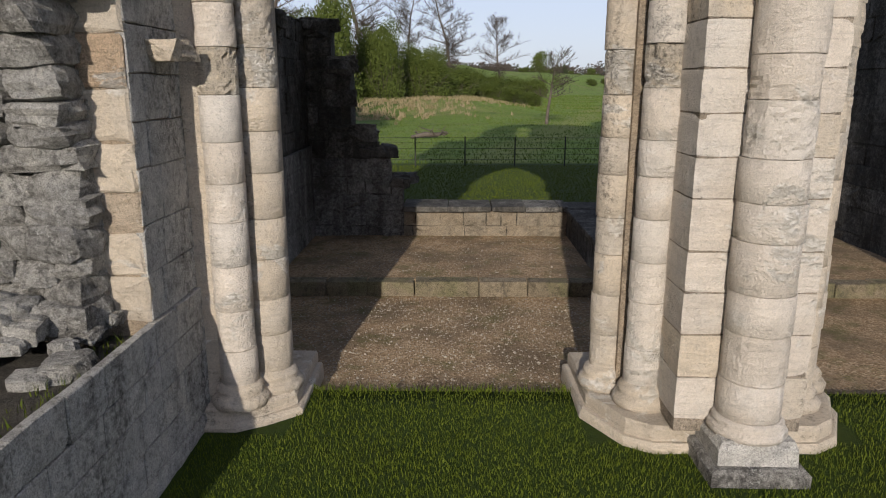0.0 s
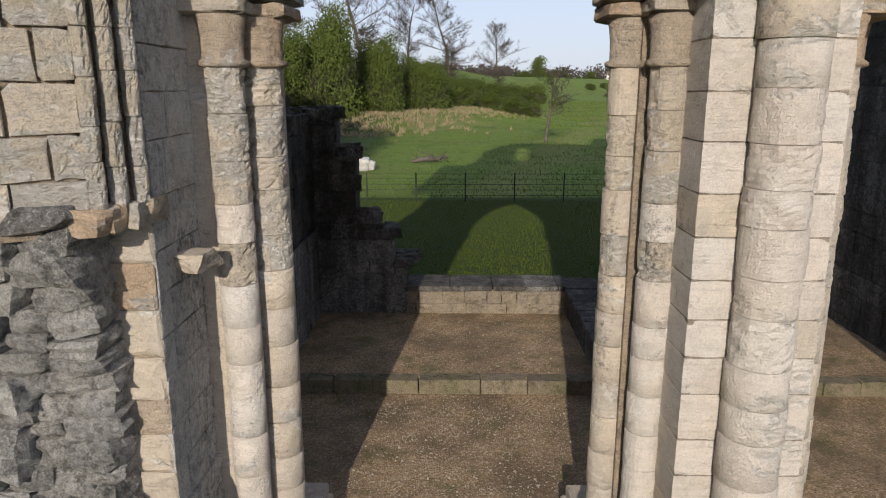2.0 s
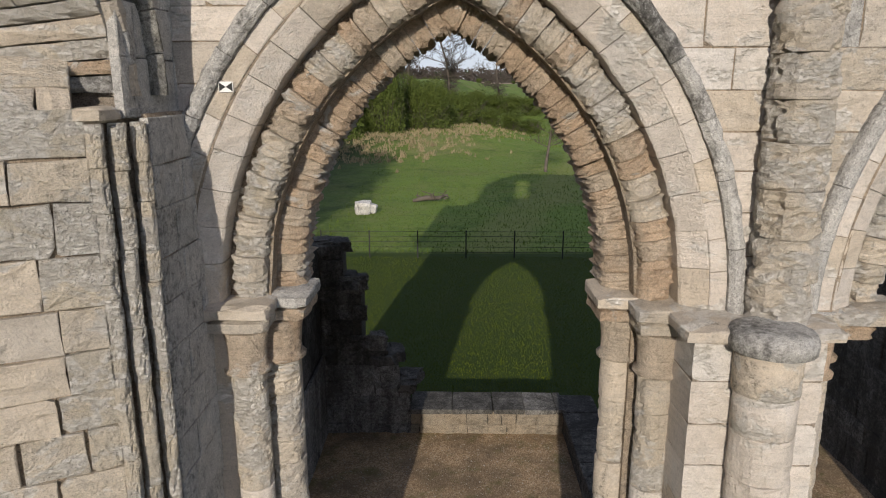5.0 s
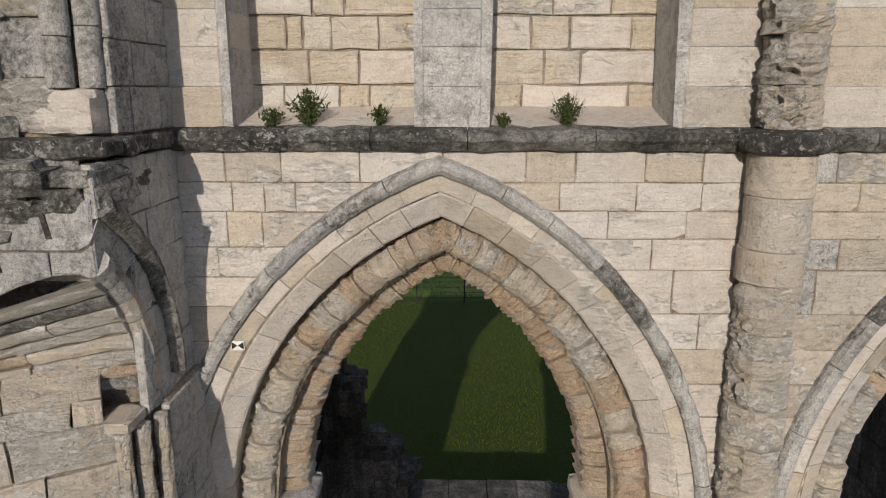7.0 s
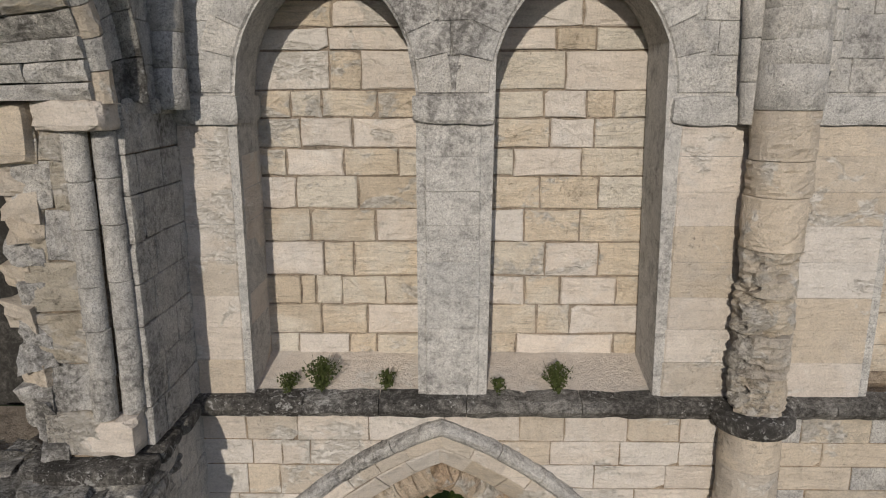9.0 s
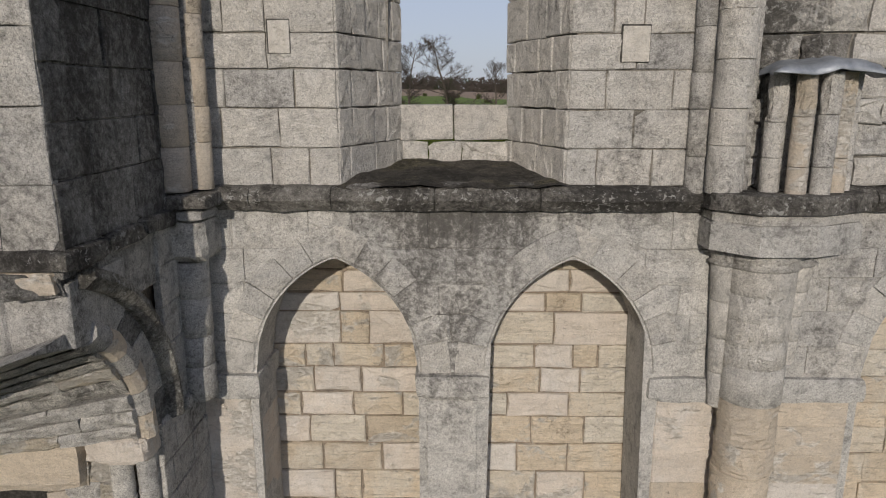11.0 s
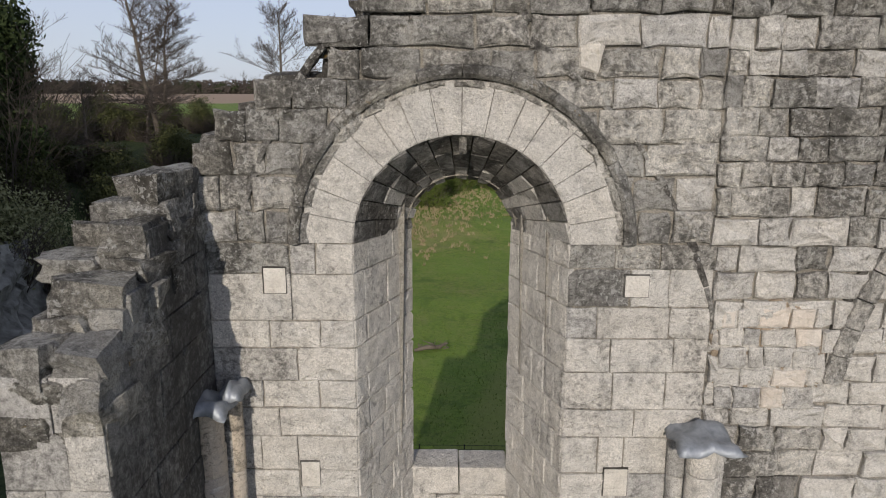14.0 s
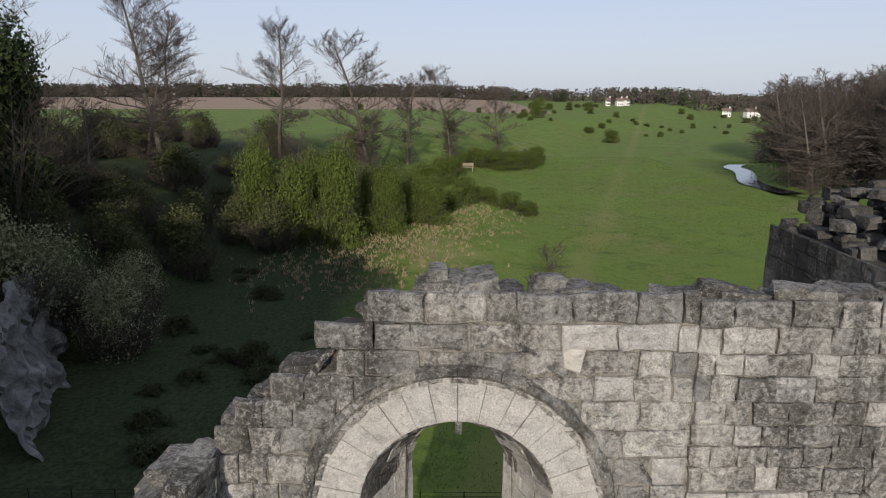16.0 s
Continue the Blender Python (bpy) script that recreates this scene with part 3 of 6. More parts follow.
def sweep(name, path, ups, section, mat, parent, rough=0.0, smooth=False, front=(0, -1, 0)):
    """A moulding: a section of (out, front) offsets carried along a path in the plane y = const; ups are the outward ways."""
    k = len(section)
    verts, faces = [], []
    off = rng.uniform(0, 40)
    for i, (p, o) in enumerate(zip(path, ups)):
        for a, b in section:
            e = rough * noise.noise(Vector((i * 1.3 + off, a * 16, b * 16))) if rough else 0
            verts.append(Vector(p) + Vector(o) * (a + e) + Vector(front) * (b + e))
    for i in range(len(path) - 1):
        for s in range(k):
            t = (s + 1) % k
            faces.append((i * k + s, i * k + t, (i + 1) * k + t, (i + 1) * k + s))
    faces += [tuple(range(k)), tuple(range((len(path) - 1) * k, len(path) * k))[::-1]]
    return mesh_ob(name, verts, faces, mat, parent, smooth=smooth)


def arch_pieces(parent, um, off, cv, R, section, mat, pieces, y, a_end, name="voussoir", sub=3, rough=0.0, gap=0.003, a_from=0.0, sides=(1, -1), smooth=False, dj=0.006):
    """The stones of a pointed (or, with off = 0, round) arch: each a length of the moulding. um: the middle; off: how far each side's centre lies beyond it."""
    for side in sides:
        cu = um - side * off
        n = pieces
        cuts = [a_from + (a_end - a_from) * i / n + (rng.uniform(-0.12, 0.12) * (a_end - a_from) / n if 0 < i < n else 0) for i in range(n + 1)]
        for a, b in zip(cuts, cuts[1:]):
            g = gap / R
            angs = [a + g + (b - a - 2 * g) * i / sub for i in range(sub + 1)]
            path = [(cu + side * R * math.cos(t), y, cv + R * math.sin(t)) for t in angs]
            ups = [(side * math.cos(t), 0, math.sin(t)) for t in angs]
            d = rng.uniform(-dj, dj)
            sec = [(p, q + d) for p, q in section]
            if side < 0:
                path, ups = path[::-1], ups[::-1]
            sweep(name, path, ups, sec, mat((side, (a + b) / 2)) if callable(mat) else mat, parent, rough, smooth)


def roll(cx, cy, r, k=8, flat=0.0):
    """A round section for a moulding."""
    return [(cx + r * math.cos(2 * math.pi * i / k), cy + r * math.sin(2 * math.pi * i / k)) for i in range(k)][::-1]


def rect(a0, a1, b0, b1, ch=0.01):
    return [(a0, b0), (a0, b1 - ch), (a0 + ch, b1), (a1 - ch, b1), (a1, b1 - ch), (a1, b0)]


def pick(*mats):
    return lambda mid: rng.choice(mats)


def worn_block(name, x0, x1, y0, y1, z0, z1, mat, parent, wear=0.018):
    """A block with rounded, bitten edges."""
    bm = bmesh.new()
    bmesh.ops.create_cube(bm, size=1.0)
    bmesh.ops.subdivide_edges(bm, edges=bm.edges[:], cuts=4, use_grid_fill=True)
    off = Vector((rng.uniform(0, 50), rng.uniform(0, 50), 0))
    ext = Vector(((x1 - x0) / 2, (y1 - y0) / 2, (z1 - z0) / 2))
    for v in bm.verts:
        q = Vector((v.co.x * 2 * ext.x, v.co.y * 2 * ext.y, v.co.z * 2 * ext.z))
        edges = sum(abs(abs(c) - 0.5) < 1e-4 for c in v.co)
        n = noise.noise(q * 7 + off) + 0.5 * noise.noise(q * 19 + off)
        cut_in = wear * (n * 0.6 + (edges - 1) * (0.55 + max(0.0, n)))
        d = Vector([math.copysign(1.0, c) if abs(abs(c) - 0.5) < 1e-4 else 0.0 for c in v.co])
        v.co = Vector(((x0 + x1) / 2, (y0 + y1) / 2, (z0 + z1) / 2)) + q - d * cut_in
    me = bpy.data.meshes.new(name)
    bm.to_mesh(me)
    bm.free()
    me.materials.append(mat)
    ob = new(name, me)
    ob.parent = parent
    return ob


# measures of the transept wall
W = 7.9            # the face of the wall
BACK = 9.3         # its far face
SPRING, OFF = 4.68, 1.03
BAYS = (0.03, 4.69)


def arch_low(um, R, off=OFF, cv=SPRING, floor=-0.2):
    def f(x):
        s = abs(x - um)
        h = R * R - (s + off) ** 2
        return cv + math.sqrt(h) if h > 0 else floor
    return f


def span(a, b, n):
    return [a + (b - a) * i / n for i in range(n + 1)]


FRONT = Face((0, W, 0), (1, 0, 0), (0, 0, 1))

# ---- arcade storey ----
arcade = thing("wall_arcade", "pale cream limestone arcade wall with pointed moulded arches, weathered", "wall", "structure")
R_IN = 2.24


def arcade_lo(x):
    return max([arch_low(um, R_IN + 0.2)(x) for um in BAYS] + [4.62] * (2.9 < x < 3.4))


xs = sorted(set(span(-3.2, 6.9, 140) + [um + d for um in BAYS for d in (-1.41, 1.41)] + [2.9]))
slab("core", xs, arcade_lo, lambda x: 7.72, W + 0.34, BACK - 0.3, MORTAR, arcade)


def outer_lo(x):
    return max(arch_low(um, 2.93)(x) for um in BAYS)


xs = sorted(set(span(-3.2, 6.9, 140) + [um + d for um in BAYS for d in (-1.90, 1.90)]))
slab("core", xs, lambda x: max(4.5, outer_lo(x)), lambda x: 7.72, W + 0.005, W + 0.34, MORTAR, arcade)
slab("core", xs, lambda x: max(4.5, outer_lo(x)), lambda x: 7.72, BACK - 0.3, BACK, MORTAR, arcade)
arcs = [(um - 0.03 - s * OFF, SPRING, 3.05, um, s) for um in BAYS for s in (1, -1)]
BEDS_W = (7.705, 7.475, 7.263, 7.004, 6.778, 6.552, 6.278, 6.005, 5.72, 5.43, 5.12, 4.72)
BEDS_E = (7.700, 7.476, 7.274, 7.072, 6.842, 6.512, 6.235, 5.956, 5.69, 5.40, 5.08, 4.72)
ashlar = dict(vary=0.012, rough=0.004, ch=0.004, joint=0.004, arcs=arcs)
lay(FRONT, arcade, -1.86, 0.03, 4.72, 7.72, pick(CREAM, PALE, PALE, PALE), beds=BEDS_W, joints=((-1.509, -1.11, -0.557), (-1.471, -1.239, -1.016), (-1.52, -1.266), (-1.602,), (), (), (), (), (), (), ()), **ashlar)
lay(FRONT, arcade, 0.03, 2.2, 4.72, 7.72, pick(CREAM, PALE, PALE, PALE), beds=BEDS_E, joints=((0.608, 0.956, 1.441, 1.841), (0.85, 1.391, 1.853), (1.202, 1.754), (1.525,), (1.695,), (1.91,), (), (), (), (), ()), **ashlar)
lay(FRONT, arcade, 2.25, 4.69, 4.72, 7.72, pick(CREAM, ERODED, GREY), beds=BEDS_E, joints=((2.77, 3.30, 3.9), (2.95, 3.5), (2.64, 3.2), (2.86,), (2.72,), (), (), (), (), (), ()), **ashlar)


def eroded_order(q):
    """The inner orders: scaled white low down on the west side, brown elsewhere."""
    return rng.choice((CRUSTED, CRUSTED, ERODED)) if q[0] < 0 and q[1] < 0.45 else rng.choice((BROWN, BROWN, ERODED))


for um in BAYS:
    A = lambda R: math.acos(OFF / (R + 0.12))
    arch_pieces(arcade, um - 0.03, OFF, SPRING, 3.055, [(-0.015, -0.06), (-0.015, 0.055), (0.015, 0.09), (0.05, 0.10), (0.085, 0.08), (0.105, 0.04), (0.11, -0.06)], lambda q: rng.choice((DARKLICHEN, GREY)) if q[1] > 0.6 else rng.choice((GREY, STAINED)), 8, W, A(3.055), "hood_stone", 8, 0.012)
    arch_pieces(arcade, um - 0.03, OFF, SPRING, 2.92, [(0.0, -0.3), (0.0, 0.0), (0.008, 0.006), (0.118, 0.008), (0.12, -0.3)], pick(PALE, PALE, CREAM), 13, W, A(2.92), "voussoir", 3, 0.003)
    arch_pieces(arcade, um - 0.02, OFF, SPRING, 2.83, [(-0.10, -0.34), (-0.10, -0.13), (-0.085, -0.11), (0.07, -0.008), (0.086, -0.006), (0.086, -0.34)], pick(PALE, PALE, CREAM), 12, W, A(2.83), "voussoir", 4, 0.008)
    arch_pieces(arcade, um, OFF, SPRING, 2.6, roll(-0.02, -0.30, 0.125, 12), eroded_order, 19, W, A(2.6), "roll_stone", 6, 0.04, dj=0.035)
    arch_pieces(arcade, um, OFF, SPRING, 2.48, rect(-0.02, 0.3, -0.55, -0.36), eroded_order, 15, W, A(2.48), "voussoir", 6, 0.045, dj=0.03)
    arch_pieces(arcade, um, OFF, SPRING, 2.33, [(-0.09, -1.0), (-0.09, -0.62), (-0.05, -0.56), (0.05, -0.52), (0.12, -0.52), (0.12, -1.0)], BROWN, 20, W, A(2.33), "voussoir", 6, 0.045, dj=0.035)


def pier_half(parent, um, side, rough, inner=(1.355, 8.41, 0.135), dz=-0.06):
    """The responds of an arch: two shafts before stepped jambs, bases, capitals and abaci."""
    x = lambda d: um + side * d
    # stepped core
    for (d0, d1, y0, y1) in ((1.40, 2.2, 8.32, 8.9), (1.66, 2.2, 8.02, 8.32)):
        a, b = sorted((x(d0), x(d1)))
        box("core", a, b, y0, y1, -0.1, 4.66, CREAM, parent, bevel=0.01)
    a, b = sorted((x(1.22), x(2.2)))
    box("core", a + (0.2 if side > 0 else 0), b - (0.2 if side < 0 else 0), 8.6, 9.2, -0.1, 4.66, CREAM, parent, bevel=0.01)
    for d, y, r in (inner, (1.575, 8.08, 0.145)):
        shaft(parent, x(d), y, 0.42 + dz, 4.12, r, pick(CREAM, CREAM, PALE)(0), 0.32, rough)
        # base mouldings
        lathe("base_moulding", x(d), y, [(r + h, z + dz) for h, z in ((0.075, 0.24), (0.085, 0.29), (0.06, 0.325), (0.03, 0.34), (0.045, 0.37), (0.03, 0.40), (0.0, 0.43))], CREAM, parent, 16)
        # capital: necking, plain bell, abacus block
        lathe("capital", x(d), y, [(r, 4.11), (r + 0.035, 4.125), (r + 0.04, 4.15), (r + 0.004, 4.17), (r + 0.006, 4.30), (r + 0.018, 4.40), (r + 0.035, 4.46)], BROWN, parent, 16)
    for y0, y1, d0, d1 in ((8.22, 8.80, 1.15, 1.6), (7.90, 8.30, 1.38, 1.9)):
        a, b = sorted((x(d0), x(d1)))
        worn_block("abacus", a, b, y0, y1, 4.455, 4.575, pick(ERODED, BROWN)(0), parent, 0.03)
        worn_block("abacus", a - 0.03, b + 0.03, y0 - 0.03, y1, 4.57, 4.685, pick(CREAM, ERODED, GREY)(0), parent, 0.024)


def rough_high(z):
    return (0.19 if rng.random() < 0.8 else 0.06) if z > 2.6 else (0.07 if rng.random() < 0.3 else 0.0)


pier = thing("arcade_pier", "cream limestone clustered pier with shafts, moulded bases and capitals", "pier")
pier_left = thing("arcade_respond", "cream limestone respond of two shafts against the transept wall", "pier")
pier_half(pier, 0.03, 1, rough_high)
pier_half(pier, 4.33, -1, rough_high)
pier_half(pier_left, 0.03, -1, rough_high, (1.39, 8.37, 0.165), -0.08)
pier_right = thing("arcade_pier", "cream limestone clustered pier at the far end of the arcade", "pier")
pier_half(pier_right, 4.69, 1, rough_high)
# the pilaster behind the vault shaft, in courses
PX0, PX1, PY = 1.685, 2.60, 7.56
z = 0.3
while z < 4.55:
    h = rng.uniform(0.27, 0.36)
    if 4.56 - (z + h) < 0.14:
        h = 4.56 - z
    mid = 2.13 + rng.uniform(-0.1, 0.1)
    for x0, x1 in ((PX0, mid), (mid, PX1)):
        worn_block("stone", x0 + 0.002, x1 - 0.002, PY + rng.uniform(-0.004, 0.004), 8.3, z + 0.002, z + h - 0.002, pick(CREAM, PALE, PALE)(0), pier, 0.005)
    z += h
box("core", PX0 + 0.012, PX1 - 0.012, PY + 0.012, 8.3, 0.2, 4.56, MORTAR, pier, bevel=0.01)
worn_block("abacus", 1.60, 2.68, 7.47, 8.3, 4.572, 4.68, CREAM, pier, 0.02)
worn_block("abacus", 2.66, 3.46, 7.84, 8.4, 4.56, 4.68, pick(ERODED, CREAM)(0), pier, 0.03)
worn_block("abacus", 2.70, 3.16, 7.90, 8.5, 4.43, 4.56, BROWN, pier, 0.045)
# octagonal plinths
for xa, side, par in ((0.03, 1, pier), (4.33, -1, pier), (0.03, -1, pier_left), (4.69, 1, pier_right)):
    q = lambda d, y: (xa + side * d, y)
    fr = 7.90 if par is pier_left else 7.66
    for grow, z0, z1 in ((0.05, -0.1, 0.07), (0.0, 0.07, 0.185)):
        pts = [q(1.17 - grow, 9.1), q(1.17 - grow, 8.22 - grow), q(1.38 - grow * 0.4, fr + 0.12 - grow), q(1.56, fr - grow), q(2.06, fr - grow), q(2.06, 9.1)]
        if side < 0:
            pts = pts[::-1]
        prism("plinth", pts, z0, z1, pick(GREY, CREAM)(0) if z0 < 0 else CREAM, par, 0.025, 0.008)
# vault shaft
shaft_thing = thing("vault_shaft", "tall round cream limestone vault shaft, eroded drums", "shaft")
VX, VY = 2.31, 7.75
LX, LY = 2.16, 7.465
for a, z0, z1, tin in ((0.325, 0.0, 0.13, 0.03), (0.27, 0.13, 0.30, 0.05)):
    prism("plinth", [(LX - a, LY - a + 0.03), (LX + a, LY - a + 0.03), (LX + a, LY + 0.3), (LX - a, LY + 0.3)], z0 - 0.1 * (z0 == 0), z1, STRING if z0 < 0.1 else GREY, shaft_thing, tin, 0.012)
lathe("base_moulding", LX, LY, [(0.262, 0.29), (0.265, 0.32), (0.245, 0.345), (0.232, 0.36), (0.24, 0.38), (0.216, 0.41)], PALE, shaft_thing)
shaft(shaft_thing, LX, LY, 0.41, 4.26, 0.213, pick(PALE, CREAM)(0), 0.30, lambda z: 0.10 if 3.0 < z < 3.9 or 2.3 < z < 2.7 else (0.05 if rng.random() < 0.25 else 0.0))
shaft(shaft_thing, LX, LY, 4.26, 4.56, 0.222, CREAM, 0.3)
lathe("shaft_ring", LX, LY, [(0.23, 4.555), (0.285, 4.57), (0.29, 4.64), (0.27, 4.69), (0.2, 4.72)], GREY, shaft_thing, label="dark weathered shaft ring")
shaft(shaft_thing, VX, VY, 4.66, 7.70, 0.225, CREAM, 0.3, lambda z: 0.28 if 4.6 < z < 6.9 else 0.06)
lathe("shaft_ring", VX, VY, [(0.23, 7.70), (0.27, 7.71), (0.30, 7.76), (0.295, 7.83), (0.24, 7.86)], STRING, shaft_thing, label="blackened shaft ring")
shaft(shaft_thing, VX, VY, 7.86, 10.0, 0.222, CREAM, 0.3, lambda z: 0.36 if z < 9.1 else 0.10)
shaft(shaft_thing, VX, VY, 10.0, 11.0, 0.226, ASHEN, 0.26)

# ---- string courses ----


def string_course(name, label, x0, x1, z0, z1, y_out, mat, y_in=None):
    t = thing(name, label, "string course", "structure")
    x = x0
    h = z1 - z0
    while x < x1 - 0.02:
        w = min(rng.uniform(0.5, 0.95), x1 - x)
        d = rng.uniform(-0.012, 0.012)
        prof = [(y_in or W + 0.08, z0), (y_out + 0.075, z0), (y_out + 0.03, z0 + 0.3 * h), (y_out + d, z0 + 0.5 * h), (y_out + d + 0.012, z0 + 0.78 * h), (y_out + 0.055, z1), (y_in or W + 0.08, z1 + 0.02)]
        n = 8
        worn = rng.uniform(0.008, 0.022)
        verts = []
        for i in range(n + 1):
            xx = x + 0.003 + (w - 0.006) * i / n
            bite = 0.02 * max(0.0, noise.noise(Vector((xx * 5, z0, 4))))
            for q, (y, z) in enumerate(prof):
                e = Vector((xx * 9, q * 3.1, z0))
                on = 1.0 if 0 < q < 6 else 0.0
                verts.append((xx, y + on * (bite * 1.5 + worn * noise.noise(e)), z + worn * 0.8 * noise.noise(e + Vector((7, 7, 7))) - (bite if q > 3 else 0)))
        k = len(prof)
        faces = [(i * k + s, i * k + (s + 1) % k, (i + 1) * k + (s + 1) % k, (i + 1) * k + s) for i in range(n) for s in range(k)]
        faces += [tuple(range(k))[::-1], tuple(range(n * k, (n + 1) * k))]
        mesh_ob("stone", verts, [f[::-1] for f in faces], mat, t)
        x += w
    return t


string_course("string_course_1", "blackened projecting string course with a worn top", -1.87, 5.0, 7.70, 7.85, W - 0.13, STRING)
string_course("string_course_2", "blackened projecting string course below the clerestory", -1.87, 5.0, 11.39, 11.56, W - 0.15, STRING)

# ---- triforium storey ----
trif = thing("wall_triforium", "pale limestone wall with two pointed blind arches filled with warm ashlar", "wall", "structure")
TA = ((-0.80, 0.63), (0.985, 0.635))
TS, TR, TO = 10.11, 0.972, 0.342


def trif_lo(x):
    for um, hw in TA + ((5.645, 0.63), (3.86, 0.63)):
        if abs(x - um) < hw:
            return arch_low(um, TR, TO, TS, 7.8)(x)
    return 7.8


edges = [um + s * hw for um, hw in TA + ((5.645, 0.63), (3.86, 0.63)) for s in (-1, 1)]
xs = sorted(set([round(v, 4) for v in span(-3.0, 5.0, 130) + edges]))
slab("core", xs, trif_lo, lambda x: 11.42, W + 0.010, 8.42, STAINED, trif)
slab("core", [-3.0, 6.9], lambda x: 7.72, lambda x: 11.56, 8.478, BACK, MORTAR, trif)
INFILL = Face((0, 8.46, 0), (1, 0, 0), (0, 0, 1))
BEDS_IN = (11.05, 10.79, 10.59, 10.425, 10.13, 9.92, 9.688, 9.466, 9.205, 8.935, 8.65, 8.405, 8.15, 7.84)
JOINTS_W = ((-0.8,), (-0.824,), (-0.863,), (-0.862, -0.617), (-1.171, -0.928, -0.5), (-1.104, -0.696), (-1.226, -0.77, -0.339), (-1.158, -0.664), (-1.051, -0.528), (-0.955, -0.715), (-1.156, -1.039, -0.82, -0.462), (-0.991, -0.616), (-1.189, -0.773, -0.54))
JOINTS_E = ((1.0,), (1.066,), (0.867, 1.169), (0.946,), (0.788, 1.118, 1.33), (0.843, 1.19), (0.562, 1.1), (0.78, 1.245), (0.661, 1.111), (0.837, 1.27), (0.675, 0.968, 1.424), (0.785, 1.059), (0.625, 1.426))
for a, b, js in ((-1.47, -0.12, JOINTS_W), (0.31, 1.66, JOINTS_E)):
    lay(INFILL, trif, a, b, 7.84, 11.05, pick(WARM, WARM, WARM, PALE), vary=0.03, rough=0.008, ch=0.008, jit=0.007, joint=0.007, beds=BEDS_IN, joints=js)
    # sloping sill of crumbled mortar
    mesh_ob("sill", [(a, W - 0.02, 7.83), (b, W - 0.02, 7.83), (b, 8.46, 7.99), (a, 8.46, 7.99)], [(0, 1, 2, 3)], PALE, trif, "crumbled pale mortar sill")
lay(INFILL, trif, 3.2, 4.5, 7.84, 11.05, WARM, 0.25, (0.22, 0.5), vary=0.03, rough=0.008)
tarcs = [(um - s * TO, TS, TR + 0.20, um, s) for um, hw in TA + ((3.86, 0.63),) for s in (1, -1)]


lay(FRONT, trif, -1.86, 2.2, 10.11, 11.39, STAINED, 0.28, (0.3, 0.7), arcs=tarcs)
lay(FRONT, trif, 2.34, 4.6, 10.11, 11.39, GREY, 0.28, (0.3, 0.7), arcs=tarcs)
for um, hw in TA + ((3.86, 0.63),):
    arch_pieces(trif, um, TO, TS, TR, [(0.0, -0.5), (0.0, -0.03), (0.025, 0.004), (0.245, 0.008), (0.255, -0.05)], pick(ASHEN, STAINED, GREY), 6, W, math.acos(TO / (TR + 0.25)), "voussoir", 4, 0.003)
# piers between the blind arches
BEDS_PIER = (9.885, 9.675, 9.425, 9.18, 8.91, 8.64, 8.395, 8.135, 7.86)
for x0, x1, m in ((-1.86, -1.43, pick(CREAM, PALE)), (-0.17, 0.35, None), (1.62, 2.2, pick(CREAM, PALE)), (2.4, 3.23, pick(CREAM, PALE))):
    for z1, z0 in zip(BEDS_PIER, BEDS_PIER[1:]):
        c = 0.07
        left, right = x0 > -1.8 and x0 < 2.3, x1 < 2 or x1 > 3
        pts = [(x0, 8.46), (x0, W + (c if left else 0)), (x0 + (c if left else 0.0), W), (x1 - (c if right else 0.0), W), (x1, W + (c if right else 0)), (x1, 8.46)]
        dx = rng.uniform(-0.003, 0.003)
        prism("stone", [(p + dx, q + dx) for p, q in pts], z0 + 0.002, z1 - 0.002, m(0) if m else STAINED, trif, 0.006, 0.002)
    worn_block("impost", x0 - 0.03, x1 + 0.03, W - 0.045, 8.46, 9.888, 10.095, STAINED, trif, 0.012)

# ---- clerestory storey ----
cler = thing("wall_clerestory", "grey weathered limestone clerestory wall with a ruined uneven top", "wall", "structure")
CX, CH, CR, CZ = 0.085, 0.815, 0.80, 14.52
NX, NH, NZ, NY = 0.097, 0.437, 14.45, 8.87


def ctop(x):
    for lim, z in ((-1.84, 14.9), (-1.77, 15.12), (-1.69, 15.36), (-1.38, 15.54), (-1.09, 15.80), (-0.82, 15.93), (-0.53, 16.12), (-0.2, 16.29), (0.45, 16.52), (0.84, 16.44), (1.27, 16.40)):
        if x < lim:
            return z
    return 16.38 + 0.02 * math.sin(3 * x)


# core in layers of depth that follow the splay
LAY = 7
for i in range(LAY):
    f = i / (LAY - 1)
    r = 0.86 + (NH + 0.05 - 0.86) * f
    cx, cz = CX + (NX - CX) * f, CZ + (NZ - CZ) * f
    lo = lambda x, r=r, cx=cx, cz=cz: cz + math.sqrt(r * r - (x - cx) ** 2) if abs(x - cx) < r else 11.45
    xx = sorted(set([round(v, 4) for v in span(-2.6, 5.6, 100) + [cx - r, cx + r, *span(cx - r, cx + r, 14)]]))
    y0 = W + 0.018 + (NY - W) * i / LAY
    slab("core", xx, lo, lambda x, i=i, lo=lo: max(lo(x) + 0.12, ctop(x) - (0.2 if i < 2 else 0.7)), y0 - 0.002, W + 0.02 + (NY - W) * (i + 1) / LAY, GREYMORTAR, cler)
xx = sorted(set([round(v, 4) for v in span(-2.6, 5.6, 100) + span(NX - NH - 0.02, NX + NH + 0.02, 14)]))
slab("core", xx, lambda x: NZ + math.sqrt(max(0, 0.55 ** 2 - (x - NX) ** 2)) if abs(x - NX) < 0.55 else 11.45, lambda x: max(NZ + 0.7 if abs(x - NX) < 0.8 else 12.0, ctop(x) - 0.8), NY + 0.02, BACK, GREY, cler)


